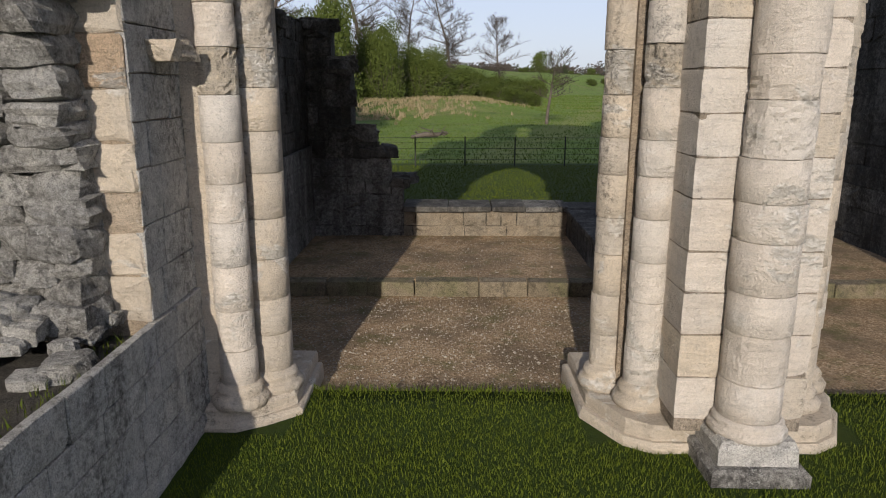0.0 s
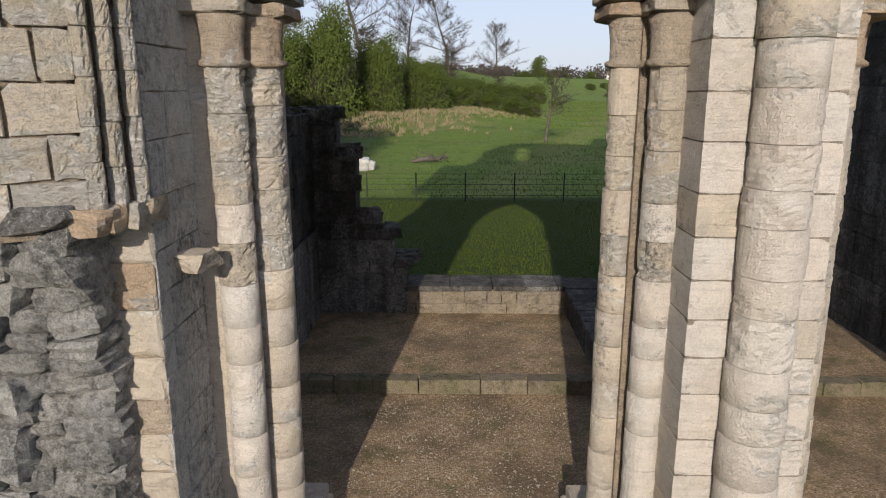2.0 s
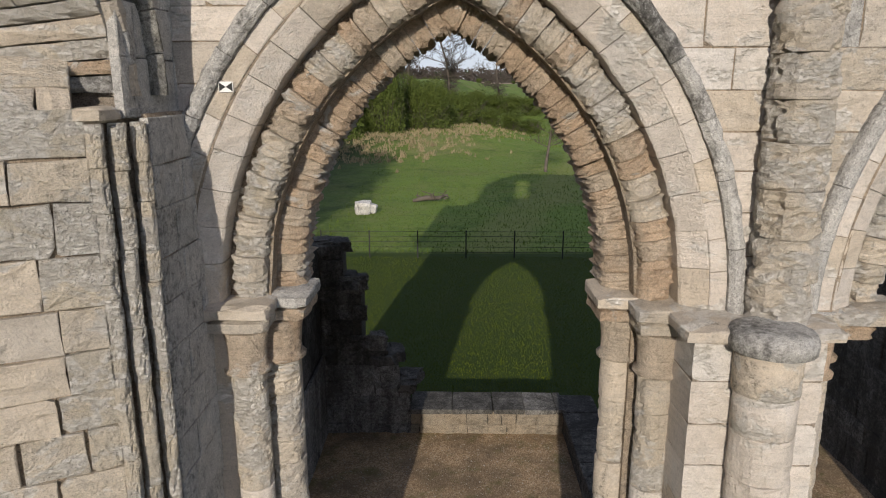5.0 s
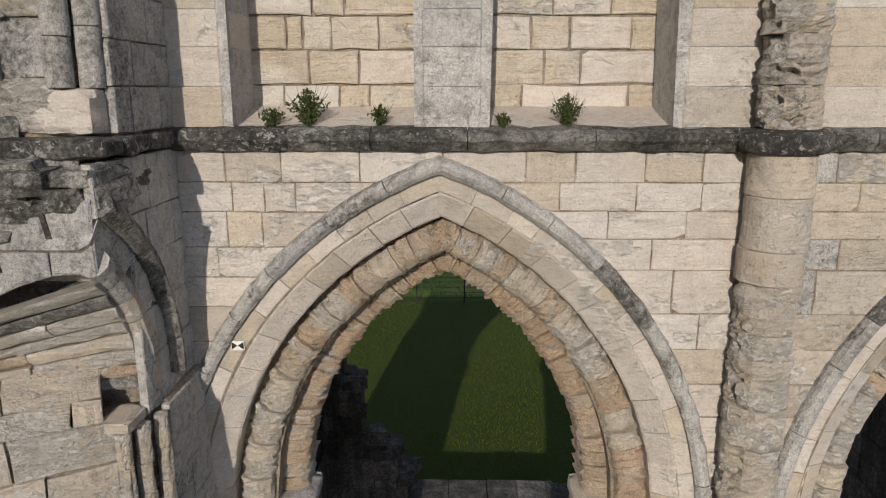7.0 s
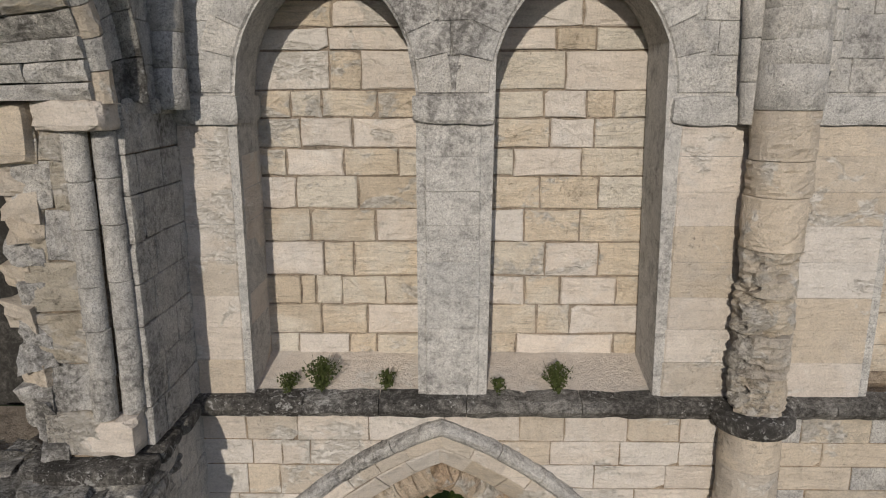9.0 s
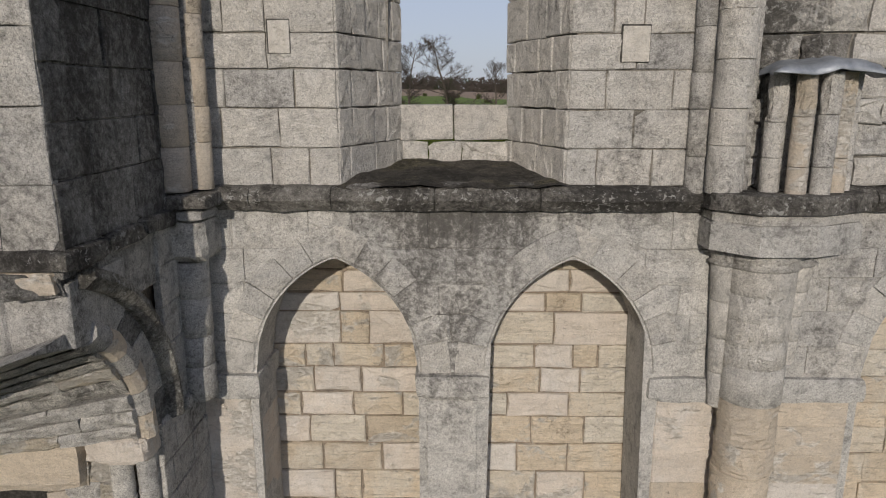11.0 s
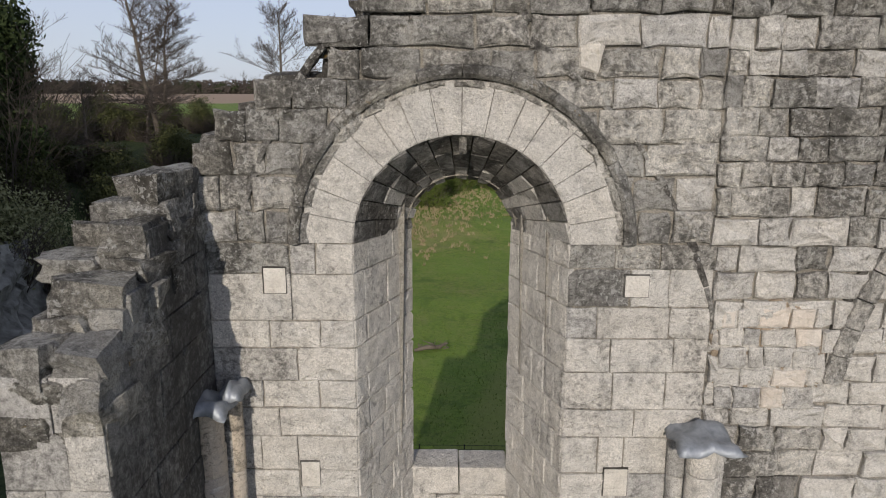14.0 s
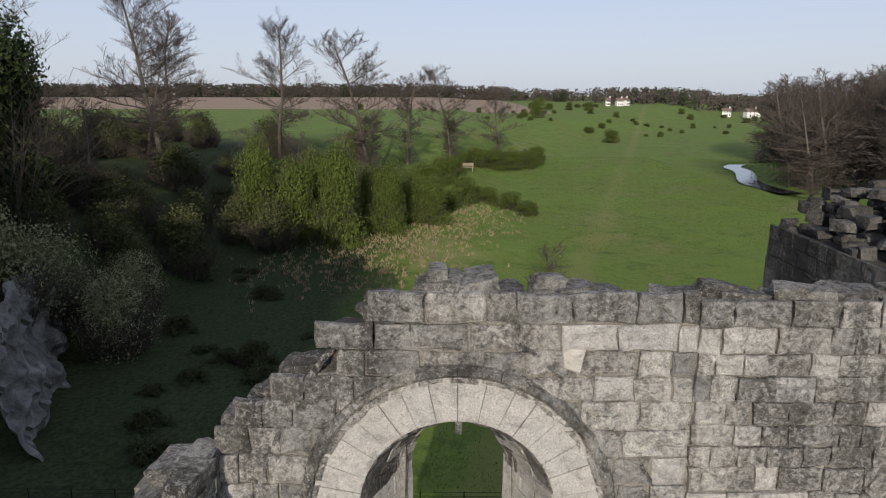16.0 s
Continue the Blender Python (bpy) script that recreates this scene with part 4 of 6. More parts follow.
def cler_mat(mid):
    x, z = mid
    if z > ctop(x) - 0.30:
        return rng.choice((TOPS, LICHENED, DARKLICHEN))
    if 2.2 < x < 2.8 and 12.35 < z < 13.0:
        return rng.choice((LICHENED, STRING))
    if z > CZ - 0.1 and math.hypot(x + 1.34, z - 13.086) < 3.44 and math.hypot(x - 1.484, z - 13.892) < 3.12:
        return rng.choice((DARKLICHEN, DARKLICHEN, LICHENED))
    if rng.random() < (z - 14.1 + 0.08 * abs(x)) / 1.1:
        return rng.choice((LICHENED, LICHENED, LICHENED, DARKLICHEN, GREY) if x > 1.2 else (LICHENED, LICHENED, DARKLICHEN, ASHEN))
    return ASHEN if rng.random() < 0.85 else GREY


carcs = [(CX, CZ, 1.14, CX, s) for s in (1, -1)]
CBEDS_W = (CZ, 14.277, 13.905, 13.682, 13.41, 13.178, 12.933, 12.63, 12.387, 12.115, 11.837, 11.56)
CBEDS_E = (CZ, 14.331, 14.028, 13.776, 13.498, 13.183, 12.94, 12.618, 12.376, 12.105, 11.829, 11.56)
CJ_W = ((-1.213, -1.016), (-1.21,), (-1.40, -1.0), (-1.19,), (-1.472, -1.026), (-1.351,), (-1.515, -1.219), (-1.212,), (-1.528, -1.031), (-1.568, -1.152), (-1.222, -0.944))
CJ_E = ((1.249, 1.588), (1.374, 1.667), (1.134, 1.688), (1.249, 1.738), (1.286, 1.692), (1.468,), (1.196, 1.404), (1.361,), (1.16, 1.629), (1.368,), (1.122, 1.516))
worn = dict(vary=0.016, rough=0.006, jit=0.005, ch=0.006, joint=0.004)
lay(FRONT, cler, -1.85, CX - CH, 11.56, CZ, cler_mat, beds=CBEDS_W, joints=CJ_W, **worn)
lay(FRONT, cler, CX + CH, 2.0, 11.56, CZ, cler_mat, beds=CBEDS_E, joints=CJ_E, **worn)
lay(FRONT, cler, 2.0, 4.4, 11.56, CZ, cler_mat, 0.21, (0.18, 0.46), proud=0.03, vary=0.04, rough=0.012, jit=0.016, ch=0.014, joint=0.006)
lay(FRONT, cler, -1.9, 1.95, CZ, 16.42, cler_mat, 0.23, (0.2, 0.5), arcs=carcs, top=ctop, proud=0.022, vary=0.04, rough=0.013, jit=0.014, ch=0.016, joint=0.006)
lay(FRONT, cler, 1.95, 4.4, CZ, 16.36, cler_mat, 0.20, (0.16, 0.44), top=ctop, proud=0.030, vary=0.035, rough=0.013, jit=0.014, ch=0.012, joint=0.004)
stone(FRONT, [(0.90, 15.80), (1.05, 15.76), (1.09, 15.95), (1.02, 16.06), (0.90, 16.04)], FILLED, cler, 0.035, 0.05, 0.012, 0.01, 0.01)
arch_pieces(cler, CX, 0.0, CZ, 1.0, [(-0.19, -0.12), (-0.19, 0.0), (-0.18, 0.008), (0.195, 0.012), (0.205, -0.05)], ASHEN, 8, W, math.pi / 2, "voussoir", 3, 0.004)
arch_pieces(cler, CX, 0.0, CZ, 1.21, [(0.0, -0.05), (0.0, 0.05), (0.03, 0.08), (0.075, 0.065), (0.10, 0.02), (0.10, -0.05)], TOPS, 6, W, math.pi / 2, "hood_stone", 4, 0.005)
# splayed jambs and soffit
for s, x0, x1 in ((-1, CX - CH, NX - NH), (1, CX + CH, NX + NH)):
    d = Vector((x1 - x0, NY - W, 0))
    if s < 0:
        f = Face((x0, W, 0), d, (0, 0, 1))
        lay(f, cler, 0.0, d.length, 11.50, CZ, ASHEN, length=(0.2, 0.45), beds=CBEDS_W, **worn)
    else:
        f = Face((x1, NY, 0), -d, (0, 0, 1))
        lay(f, cler, 0.0, d.length, 11.50, CZ, ASHEN, length=(0.2, 0.45), beds=CBEDS_E, **worn)
NS = 15
for i in range(NS):
    a, b = math.pi * i / NS + 0.008, math.pi * (i + 1) / NS - 0.008
    bands = (0.0, 0.34, 0.68, 1.0)
    for f0, f1 in zip(bands, bands[1:]):
        pts = []
        for extra in (0.0, 0.07):
            for f in (f0 + 0.008, f1 - 0.008):
                for t in (a, b):
                    r = CR + 0.005 + (NH - CR) * f + extra + rng.uniform(-0.016, 0.016)
                    pts.append((CX + (NX - CX) * f + r * math.cos(t), W + (NY - W) * f, CZ + (NZ - CZ) * f + r * math.sin(t)))
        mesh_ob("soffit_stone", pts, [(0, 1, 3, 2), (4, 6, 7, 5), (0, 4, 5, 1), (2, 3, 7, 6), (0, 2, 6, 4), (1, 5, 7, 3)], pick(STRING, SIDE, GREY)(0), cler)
# sill: blocked lower part and earthy ledge
lay(Face((0, NY - 0.03, 0), (1, 0, 0), (0, 0, 1)), cler, NX - NH - 0.03, NX + NH + 0.03, 11.60, 11.82, ASHEN, 0.2, (0.2, 0.35), rough=0.015, jit=0.012)
box("sill_stone", NX - NH - 0.02, NX - 0.01, NY - 0.05, NY + 0.3, 11.83, 12.12, ASHEN, cler, bevel=0.02, wob=0.008)
box("sill_stone", NX + 0.0, NX + NH + 0.02, NY - 0.06, NY + 0.3, 11.83, 12.12, ASHEN, cler, bevel=0.02, wob=0.008)


def ledge():
    g = 14
    verts, faces = [], []
    for j in range(g + 1):
        for i in range(g + 1):
            f = j / g
            xa, xb = CX - CH - 0.02 + (NX - NH - CX + CH) * f, CX + CH + 0.02 + (NX + NH - CX - CH) * f
            x, y = xa + (xb - xa) * i / g, W - 0.12 + (NY - W + 0.12) * f
            verts.append((x, y, 11.57 + 0.09 * f + 0.05 * noise.noise(Vector((x * 4, y * 4, 3)))))
    for j in range(g):
        for i in range(g):
            k = j * (g + 1) + i
            faces.append((k, k + 1, k + g + 2, k + g + 1))
    return mesh_ob("ledge", verts, faces, EARTH, cler, "dark mossy earth on the window ledge", True)


ledge()
# hanging crack stones at the crown of the soffit
box("soffit_stone", 0.06, 0.13, 7.95, 8.25, 15.19, 15.36, TOPS, cler, bevel=0.01, wob=0.01)
# small square sockets filled with pale stone
for x, z, w, h in ((-1.33, 14.23, 0.17, 0.2), (1.42, 14.2, 0.18, 0.17), (-1.12, 12.6, 0.15, 0.22), (1.35, 12.55, 0.19, 0.24)):
    box("putlog_edge", x - w / 2 - 0.010, x + w / 2 + 0.003, W - 0.016, W + 0.1, z - h / 2 - 0.003, z + h / 2 + 0.010, SHADESTONE, cler, "dark open joint round the putlog block", bevel=0.004)
    box("putlog_block", x - w / 2, x + w / 2, W - 0.021, W + 0.1, z - h / 2, z + h / 2, FILLED, cler, "pale filled putlog hole", bevel=0.008)
# seam of the lost vault rib
def rib_scar(cx, cz, rad, a0, a1, n, section, mat, rough):
    for i in range(n):
        a, b = radians(a0 + (a1 - a0) * i / n), radians(a0 + (a1 - a0) * (i + 0.95) / n)
        ts = (a, (a + b) / 2, b)
        path = [(cx + rad * math.cos(t), W, cz + rad * math.sin(t)) for t in ts]
        ups = [(math.cos(t), 0, math.sin(t)) for t in ts]
        sweep("rib_scar", path, ups, section, mat(0) if callable(mat) else mat, cler, rough)


rib_scar(-1.34, 13.086, 3.466, 14, 57, 9, [(-0.022, -0.05), (-0.022, 0.012), (0.0, 0.022), (0.022, 0.012), (0.022, -0.05)], pick(STRING, DARKLICHEN), 0.02)
rib_scar(1.484, 13.892, 3.147, 166, 139, 6, [(-0.025, -0.05), (-0.025, 0.02), (0.0, 0.028), (0.025, 0.02), (0.025, -0.05)], pick(STRING, LICHENED), 0.012)
rib_scar(6.667, 12.79, 3.872, 170, 135, 10, [(-0.17, -0.05), (-0.17, 0.07), (-0.06, 0.085), (-0.03, 0.06), (-0.03, -0.05)], LICHENED, 0.014)
# Dark band painted for the shadow in the crevice beside the raised stones.
rib_scar(6.667, 12.79, 3.872, 170, 135, 10, [(-0.028, -0.05), (-0.028, 0.014), (0.03, 0.016), (0.03, -0.05)], SHADESTONE, 0.012)
# rough patch of small stones in buff mortar
patch = [(2.02, 13.25), (2.3, 13.16), (2.62, 13.22), (2.86, 13.3), (2.9, 13.7), (2.78, 14.0), (2.5, 14.1), (2.24, 14.02), (2.0, 13.82), (2.06, 13.5)]
stone(FRONT, patch, MORTAR, cler, 0.02, 0.05, 0.01, 0.006, 0.012, "mortar_patch")
lay(FRONT, cler, 2.06, 2.84, 13.22, 14.04, pick(ASHEN, PALE, GREY), 0.15, (0.12, 0.27), joint=0.008, jit=0.012, ch=0.010, proud=0.052, vary=0.012)
# ragged stones along the wall top
x = -1.86
i = 0
while x < 5.2:
    w = rng.uniform(0.2, 0.46)
    z = ctop(x + w / 2)
    h = rng.uniform(0.17, 0.27)
    i += 1
    d = rng.uniform(0.3, 0.42) + (0.12 if -0.3 < x < 0.9 else 0)
    boulder("top_stone", (x + w / 2, W + d / 2 + rng.uniform(0.03, 0.07), z - h * 0.5 + rng.uniform(-0.05, 0.03)), (w * 1.03, d, h), TOPS, cler, i, 2, 0.3, 0.5)
    boulder("top_stone", (x + w / 2, W + d / 2 + rng.uniform(0.10, 0.14), z - h * 1.35), (w * 1.06, d * 1.1, h * 1.1), TOPS, cler, i + 400, 2, 0.25, 0.4)
    x += w
for k in range(90):
    x = rng.uniform(-1.6, 5.0)
    y = rng.uniform(8.0, 9.15)
    boulder("top_stone", (x, y, ctop(x) - (0.02 if y < 8.2 else 0.6 + 0.15 * (y - 8.2))), (rng.uniform(0.12, 0.32), rng.uniform(0.12, 0.3), rng.uniform(0.07, 0.16)), TOPS, cler, 900 + k, 1)

# ---- shafts at the clerestory ----


def corbel(x0, x1, y, z0, z1, parent, mat=GREY):
    tagged(worn_block("abacus", x0, x1, y, W + 0.1, z1 - 0.11, z1, STRING, parent, 0.02), "moulded abacus dark with algae")
    worn_block("abacus", x0 + 0.05, x1 - 0.05, y + 0.05, W + 0.1, z1 - 0.19, z1 - 0.108, mat, parent, 0.016)
    worn_block("capital_block", x0 + 0.06, x1 - 0.07, y + 0.07, W + 0.1, z0, z1 - 0.188, mat, parent, 0.03)


cap_r = thing("vault_capital", "grey weathered limestone capital cluster carrying vault shafts", "capital")
plan = lambda g: [(1.93 - g, 7.95), (1.93 - g, 7.70 - g), (2.15 - 0.4 * g, 7.47 - g), (2.50 + 0.4 * g, 7.47 - g), (2.86 + g, 7.66 - g), (2.86 + g, 7.95)]
for g, z0, z1, m in ((0.075, 11.44, 11.56, STRING), (0.035, 11.36, 11.44, GREY), (0.045, 11.15, 11.36, STAINED)):
    prism("abacus", plan(g), z0, z1 - 0.002, m, cap_r, 0.02, 0.006, "moulded abacus dark with algae" if g > 0.04 else "")
for x, y, r, z0 in ((2.11, 7.82, 0.135, 9.9), (2.31, 7.76, 0.245, 10.25), (2.57, 7.82, 0.135, 10.25)):
    # corbelled shafts that swell towards the capital
    for a, b in zip(span(z0, 11.02, 4), span(z0, 11.02, 4)[1:]):
        grown = lambda z: r * (0.55 + 0.45 * (z - z0) / (11.02 - z0)) if r < 0.2 else 0.226 + (r - 0.226) * (z - z0) / (11.02 - z0)
        lathe("drum", x, y, [(grown(a) - 0.004, a + 0.002), (grown(a), a + 0.008), (grown(b), b - 0.008), (grown(b) - 0.004, b - 0.002)], ASHEN, cap_r, 20)
    lathe("capital", x, y, [(r, 11.01), (r + 0.025, 11.03), (r, 11.05), (r + 0.006, 11.08), (r + 0.03, 11.152)], GREY, cap_r)


def lead_cap(x, y, z, w, d, seed, sag=0.07):
    """A dressed sheet of lead, wavy at the edge and turned down."""
    r = random.Random(seed)
    g = 10
    verts, faces = [], []
    for j in range(g + 1):
        for i in range(g + 1):
            u, v = i / g * 2 - 1, j / g * 2 - 1
            e = max(abs(u), abs(v))
            z1 = z - 0.05 * e ** 4 - (0.03 if e > 0.9 else 0.0) + 0.05 * noise.noise(Vector((u * 1.3 + seed, v * 1.3, 2))) + 0.03 * math.exp(-30 * u * u) * (v < 0.4)
            k = 1 + 0.22 * noise.noise(Vector((u * 1.7, v * 1.7, seed)))
            verts.append((x + u * w / 2 * k, y + v * d / 2 * k, z1))
    for j in range(g):
        for i in range(g):
            k = j * (g + 1) + i
            faces.append((k, k + 1, k + g + 2, k + g + 1))
    t = thing("lead_cap", "grey sheet lead cap dressed over a broken vault shaft", "lead cap", group="lead caps")
    ob = mesh_ob("sheet", verts, faces, LEAD, t, "", True)
    so = ob.modifiers.new("thick", "SOLIDIFY")
    so.thickness = 0.008
    return t


stump_r = thing("shaft_stump", "weathered limestone stump of a clerestory vault shaft", "shaft")
shaft(stump_r, 1.97, 7.72, 11.54, 13.05, 0.125, ASHEN, 0.3, lambda z: 0.16 if z > 12.7 else 0.03)
shaft(stump_r, 1.82, 7.86, 11.47, 13.0, 0.08, GREY, 0.3)
box("core", 1.86, 2.16, 7.76, 8.0, 11.47, 13.0, GREY, stump_r)
lead_cap(1.95, 7.72, 13.10, 0.48, 0.5, 1)
cluster = thing("shaft_stump", "cluster of four thin limestone vault shafts, broken off", "shaft")
for i, (x, y) in enumerate(((2.27, 7.70), (2.41, 7.60), (2.56, 7.58), (2.71, 7.68), (2.80, 7.78))):
    shaft(cluster, x, y, 11.47, 12.36, 0.068, pick(CREAM, GREY, ASHEN)(0), 0.3, lambda z: 0.25 if z > 12.1 else 0.06)
box("core", 2.25, 2.82, 7.72, 8.0, 11.47, 12.34, GREY, cluster)
lead_cap(2.53, 7.70, 12.42, 0.72, 0.5, 5)
corner = thing("corner_shaft", "cream limestone corner vault shaft on a moulded corbel", "shaft")
corbel(-1.98, -1.56, 7.46, 11.05, 11.55, corner)
shaft(corner, -1.80, 7.70, 10.0, 11.05, 0.125, GREY, 0.26)
shaft(corner, -1.82, 7.62, 11.56, 13.32, 0.115, CREAM, 0.3, lambda z: 0.06 if z > 12.8 else 0.0)
shaft(corner, -1.66, 7.74, 11.56, 13.36, 0.065, CREAM, 0.3)
box("core", -1.92, -1.66, 7.68, 7.95, 11.56, 13.3, GREY, corner)
lead_cap(-1.83, 7.60, 13.40, 0.40, 0.42, 9)
lead_cap(-1.65, 7.72, 13.46, 0.18, 0.3, 12)


def survey_mark():
    t = thing("survey_mark", "small black and white survey target stuck on the arch", "survey target")
    x, y, z = -1.5, W - 0.03, 6.257
    mesh_ob("card", [(x - 0.05, y + 0.003, z - 0.035), (x + 0.05, y + 0.003, z - 0.035), (x + 0.05, y + 0.003, z + 0.035), (x - 0.05, y + 0.003, z + 0.035), (x - 0.05, y + 0.006, z - 0.035), (x + 0.05, y + 0.006, z - 0.035), (x + 0.05, y + 0.006, z + 0.035), (x - 0.05, y + 0.006, z + 0.035)], [(0, 1, 2, 3), (7, 6, 5, 4), (0, 4, 5, 1), (1, 5, 6, 2), (2, 6, 7, 3), (3, 7, 4, 0)], WHITEWALL, t)
    for s in (-1, 1):
        mesh_ob("mark", [(x, y, z), (x + s * 0.045, y, z - 0.03), (x + s * 0.045, y, z + 0.03)], [(0, 1, 2)], IRON, t, "black triangle")


survey_mark()

# ---- the return wall beside the arcade ----
RX = -1.85
ret_low = thing("wall_return_1", "robbed limestone wall end with moulded jamb, rubble core exposed at its foot", "wall", "structure")
SIDEF = Face((RX + 0.08, 0, 0), (0, 1, 0), (0, 0, 1))
# low plinth wall that runs forward
box("core", -3.6, -1.79, 4.6, 8.0, -0.2, 1.02, DARKMORTAR, ret_low, bevel=0.02)
lay(Face((-1.77, 0, 0), (0, 1, 0), (0, 0, 1)), ret_low, 4.6, 7.215, -0.1, 1.12, GREY, 0.27, (0.3, 0.65), vary=0.012)
lay(Face((-1.775, 0, 0), (0, 1, 0), (0, 0, 1)), ret_low, 7.22, 8.04, -0.1, 1.12, GREY, 0.27, (0.3, 0.5), vary=0.008)
box("core", -3.6, -2.1, 7.14, 8.0, 1.0, 3.3, RUBBLECORE, ret_low, bevel=0.02)
box("core", -3.6, -1.84, 7.26, 8.0, 1.0, 4.6, MORTAR, ret_low, bevel=0.01)
lay(Face((-1.80, 0, 0), (0, 1, 0), (0, 0, 1)), ret_low, 7.255, 8.04, 1.12, 3.3, GREY, 0.3, (0.3, 0.45), vary=0.012)
lay(Face((0, 7.24, 0), (1, 0, 0), (0, 0, 1)), ret_low, -2.12, -1.80, 1.12, 3.2, pick(CREAM, CREAM, BROWN), 0.3, (0.28, 0.4), vary=0.02, rough=0.010, jit=0.010, ch=0.016)
# exposed rubble
k = 0
z = 1.1
while z < 3.3:
    h = rng.uniform(0.13, 0.21) if z < 2.1 else rng.uniform(0.10, 0.19)
    x = -2.06
    while x > -3.5:
        w = rng.uniform(0.20, 0.40) if z < 2.1 else rng.uniform(0.25, 0.5)
        k += 1
        hh = h * rng.uniform(0.95, 1.3)
        boulder("rubble", (x - w / 2, 7.21 - 0.24 * max(0, z - 2.0) + rng.uniform(-0.05, 0.06) - 0.12 * (x < -2.5), z + h / 2 + rng.uniform(-0.03, 0.03)), (w * 1.12, 0.5, hh * 1.12), RUBBLE, ret_low, k, 2, 0.5, 0.5)
        x -= w * 0.98
    z += h
for i in range(40):
    k += 1
    x = rng.uniform(-3.2, -2.02)
    y = rng.uniform(6.5, 7.2)
    s = rng.uniform(0.10, 0.22)
    boulder("rubble", (x, y, 1.04 + 0.75 * max(0, y - 6.5) * min(1.0, (-1.95 - x) * 2)), (s * 1.3, s, s * 0.7), RUBBLE, ret_low, k, 2, 0.4)

# moulded jamb above: front face and rolls stepping back to the side
jamb = thing("wall_return_2", "weathered limestone jamb with eroded roll mouldings and ashlar face", "wall", "structure")
prism("core", [(-3.6, 6.03), (-2.02, 6.885), (-1.99, 7.06), (-1.89, 7.27), (-1.80, 7.31), (-1.80, 8.0), (-3.6, 8.0)], 3.15, 6.1, MORTAR, jamb)
lay(Face((-2.0, 6.86, 0), (0.88, 0.475, 0), (0, 0, 1)), jamb, -1.7, 0.05, 3.2, 6.15, lambda mid: rng.choice((CRUSTED, CRUSTED, ERODED)) if mid[0] > -0.34 else rng.choice((ERODED, CREAM, CREAM)), 0.262, (0.3, 0.52), vary=0.03, rough=0.012, jit=0.008, joint=0.005)
# Lighter stone on the side face stands in for bounced light.
lay(Face((-1.785, 0, 0), (0, 1, 0), (0, 0, 1)), jamb, 7.26, 8.04, 3.3, 6.08, ASHEN, 0.3, (0.25, 0.45), vary=0.012)
lay(Face((RX, 0, 0), (0, 1, 0), (0, 0, 1)), jamb, 7.12, 8.04, 6.08, 7.72, ASHEN, 0.3, (0.25, 0.45), vary=0.012)
for x, y, r in ((-1.94, 6.925, 0.055), (-1.875, 7.045, 0.055), (-1.805, 7.18, 0.052)):
    shaft(jamb, x, y, 3.3, 6.06, r, CRUSTED, 0.262, lambda z: 0.32)
lay(Face((-2.0, 6.87, 6.1), (0.88, 0.475, 0), (-0.33, 0.61, 0.72)), jamb, -1.7, 0.0, 0.0, 0.44, pick(ERODED, CREAM), 0.22, (0.3, 0.5), rough=0.012, jit=0.01, depth=0.2)
worn_block("impost", -2.06, -1.86, 6.86, 7.16, 6.06, 6.15, CREAM, jamb)
worn_block("impost", -1.95, -1.835, 7.16, 7.55, 6.07, 6.14, GREY, jamb)
for i in range(4):
    boulder("broken_stone", (-2.0 + 0.04 * i, 6.92 + 0.12 * i, 3.24), (0.26, 0.24, 0.16), pick(CRUSTED, BROWN)(0), jamb, 900 + i, 2, 0.3, 0.4)
boulder("broken_stone", (-1.70, 7.66, 2.82), (0.22, 0.26, 0.14), CREAM, jamb, 950)


def side_arch(parent, yc, zc, R, sec, mat, pieces, a_end, rough=0.006):
    """A broken arch in the side face: it springs beside the corner and comes forward."""
    for i in range(pieces):
        a, b = a_end * i / pieces + 0.004, a_end * (i + 1) / pieces - 0.004
        ts = [a + (b - a) * k / 4 for k in range(5)]
        path = [(RX, yc + R * math.cos(t), zc + R * math.sin(t)) for t in ts]
        ups = [(0, math.cos(t), math.sin(t)) for t in ts]
        sweep("voussoir", path, ups, sec, mat(0) if callable(mat) else mat, parent, rough, front=(1, 0, 0))


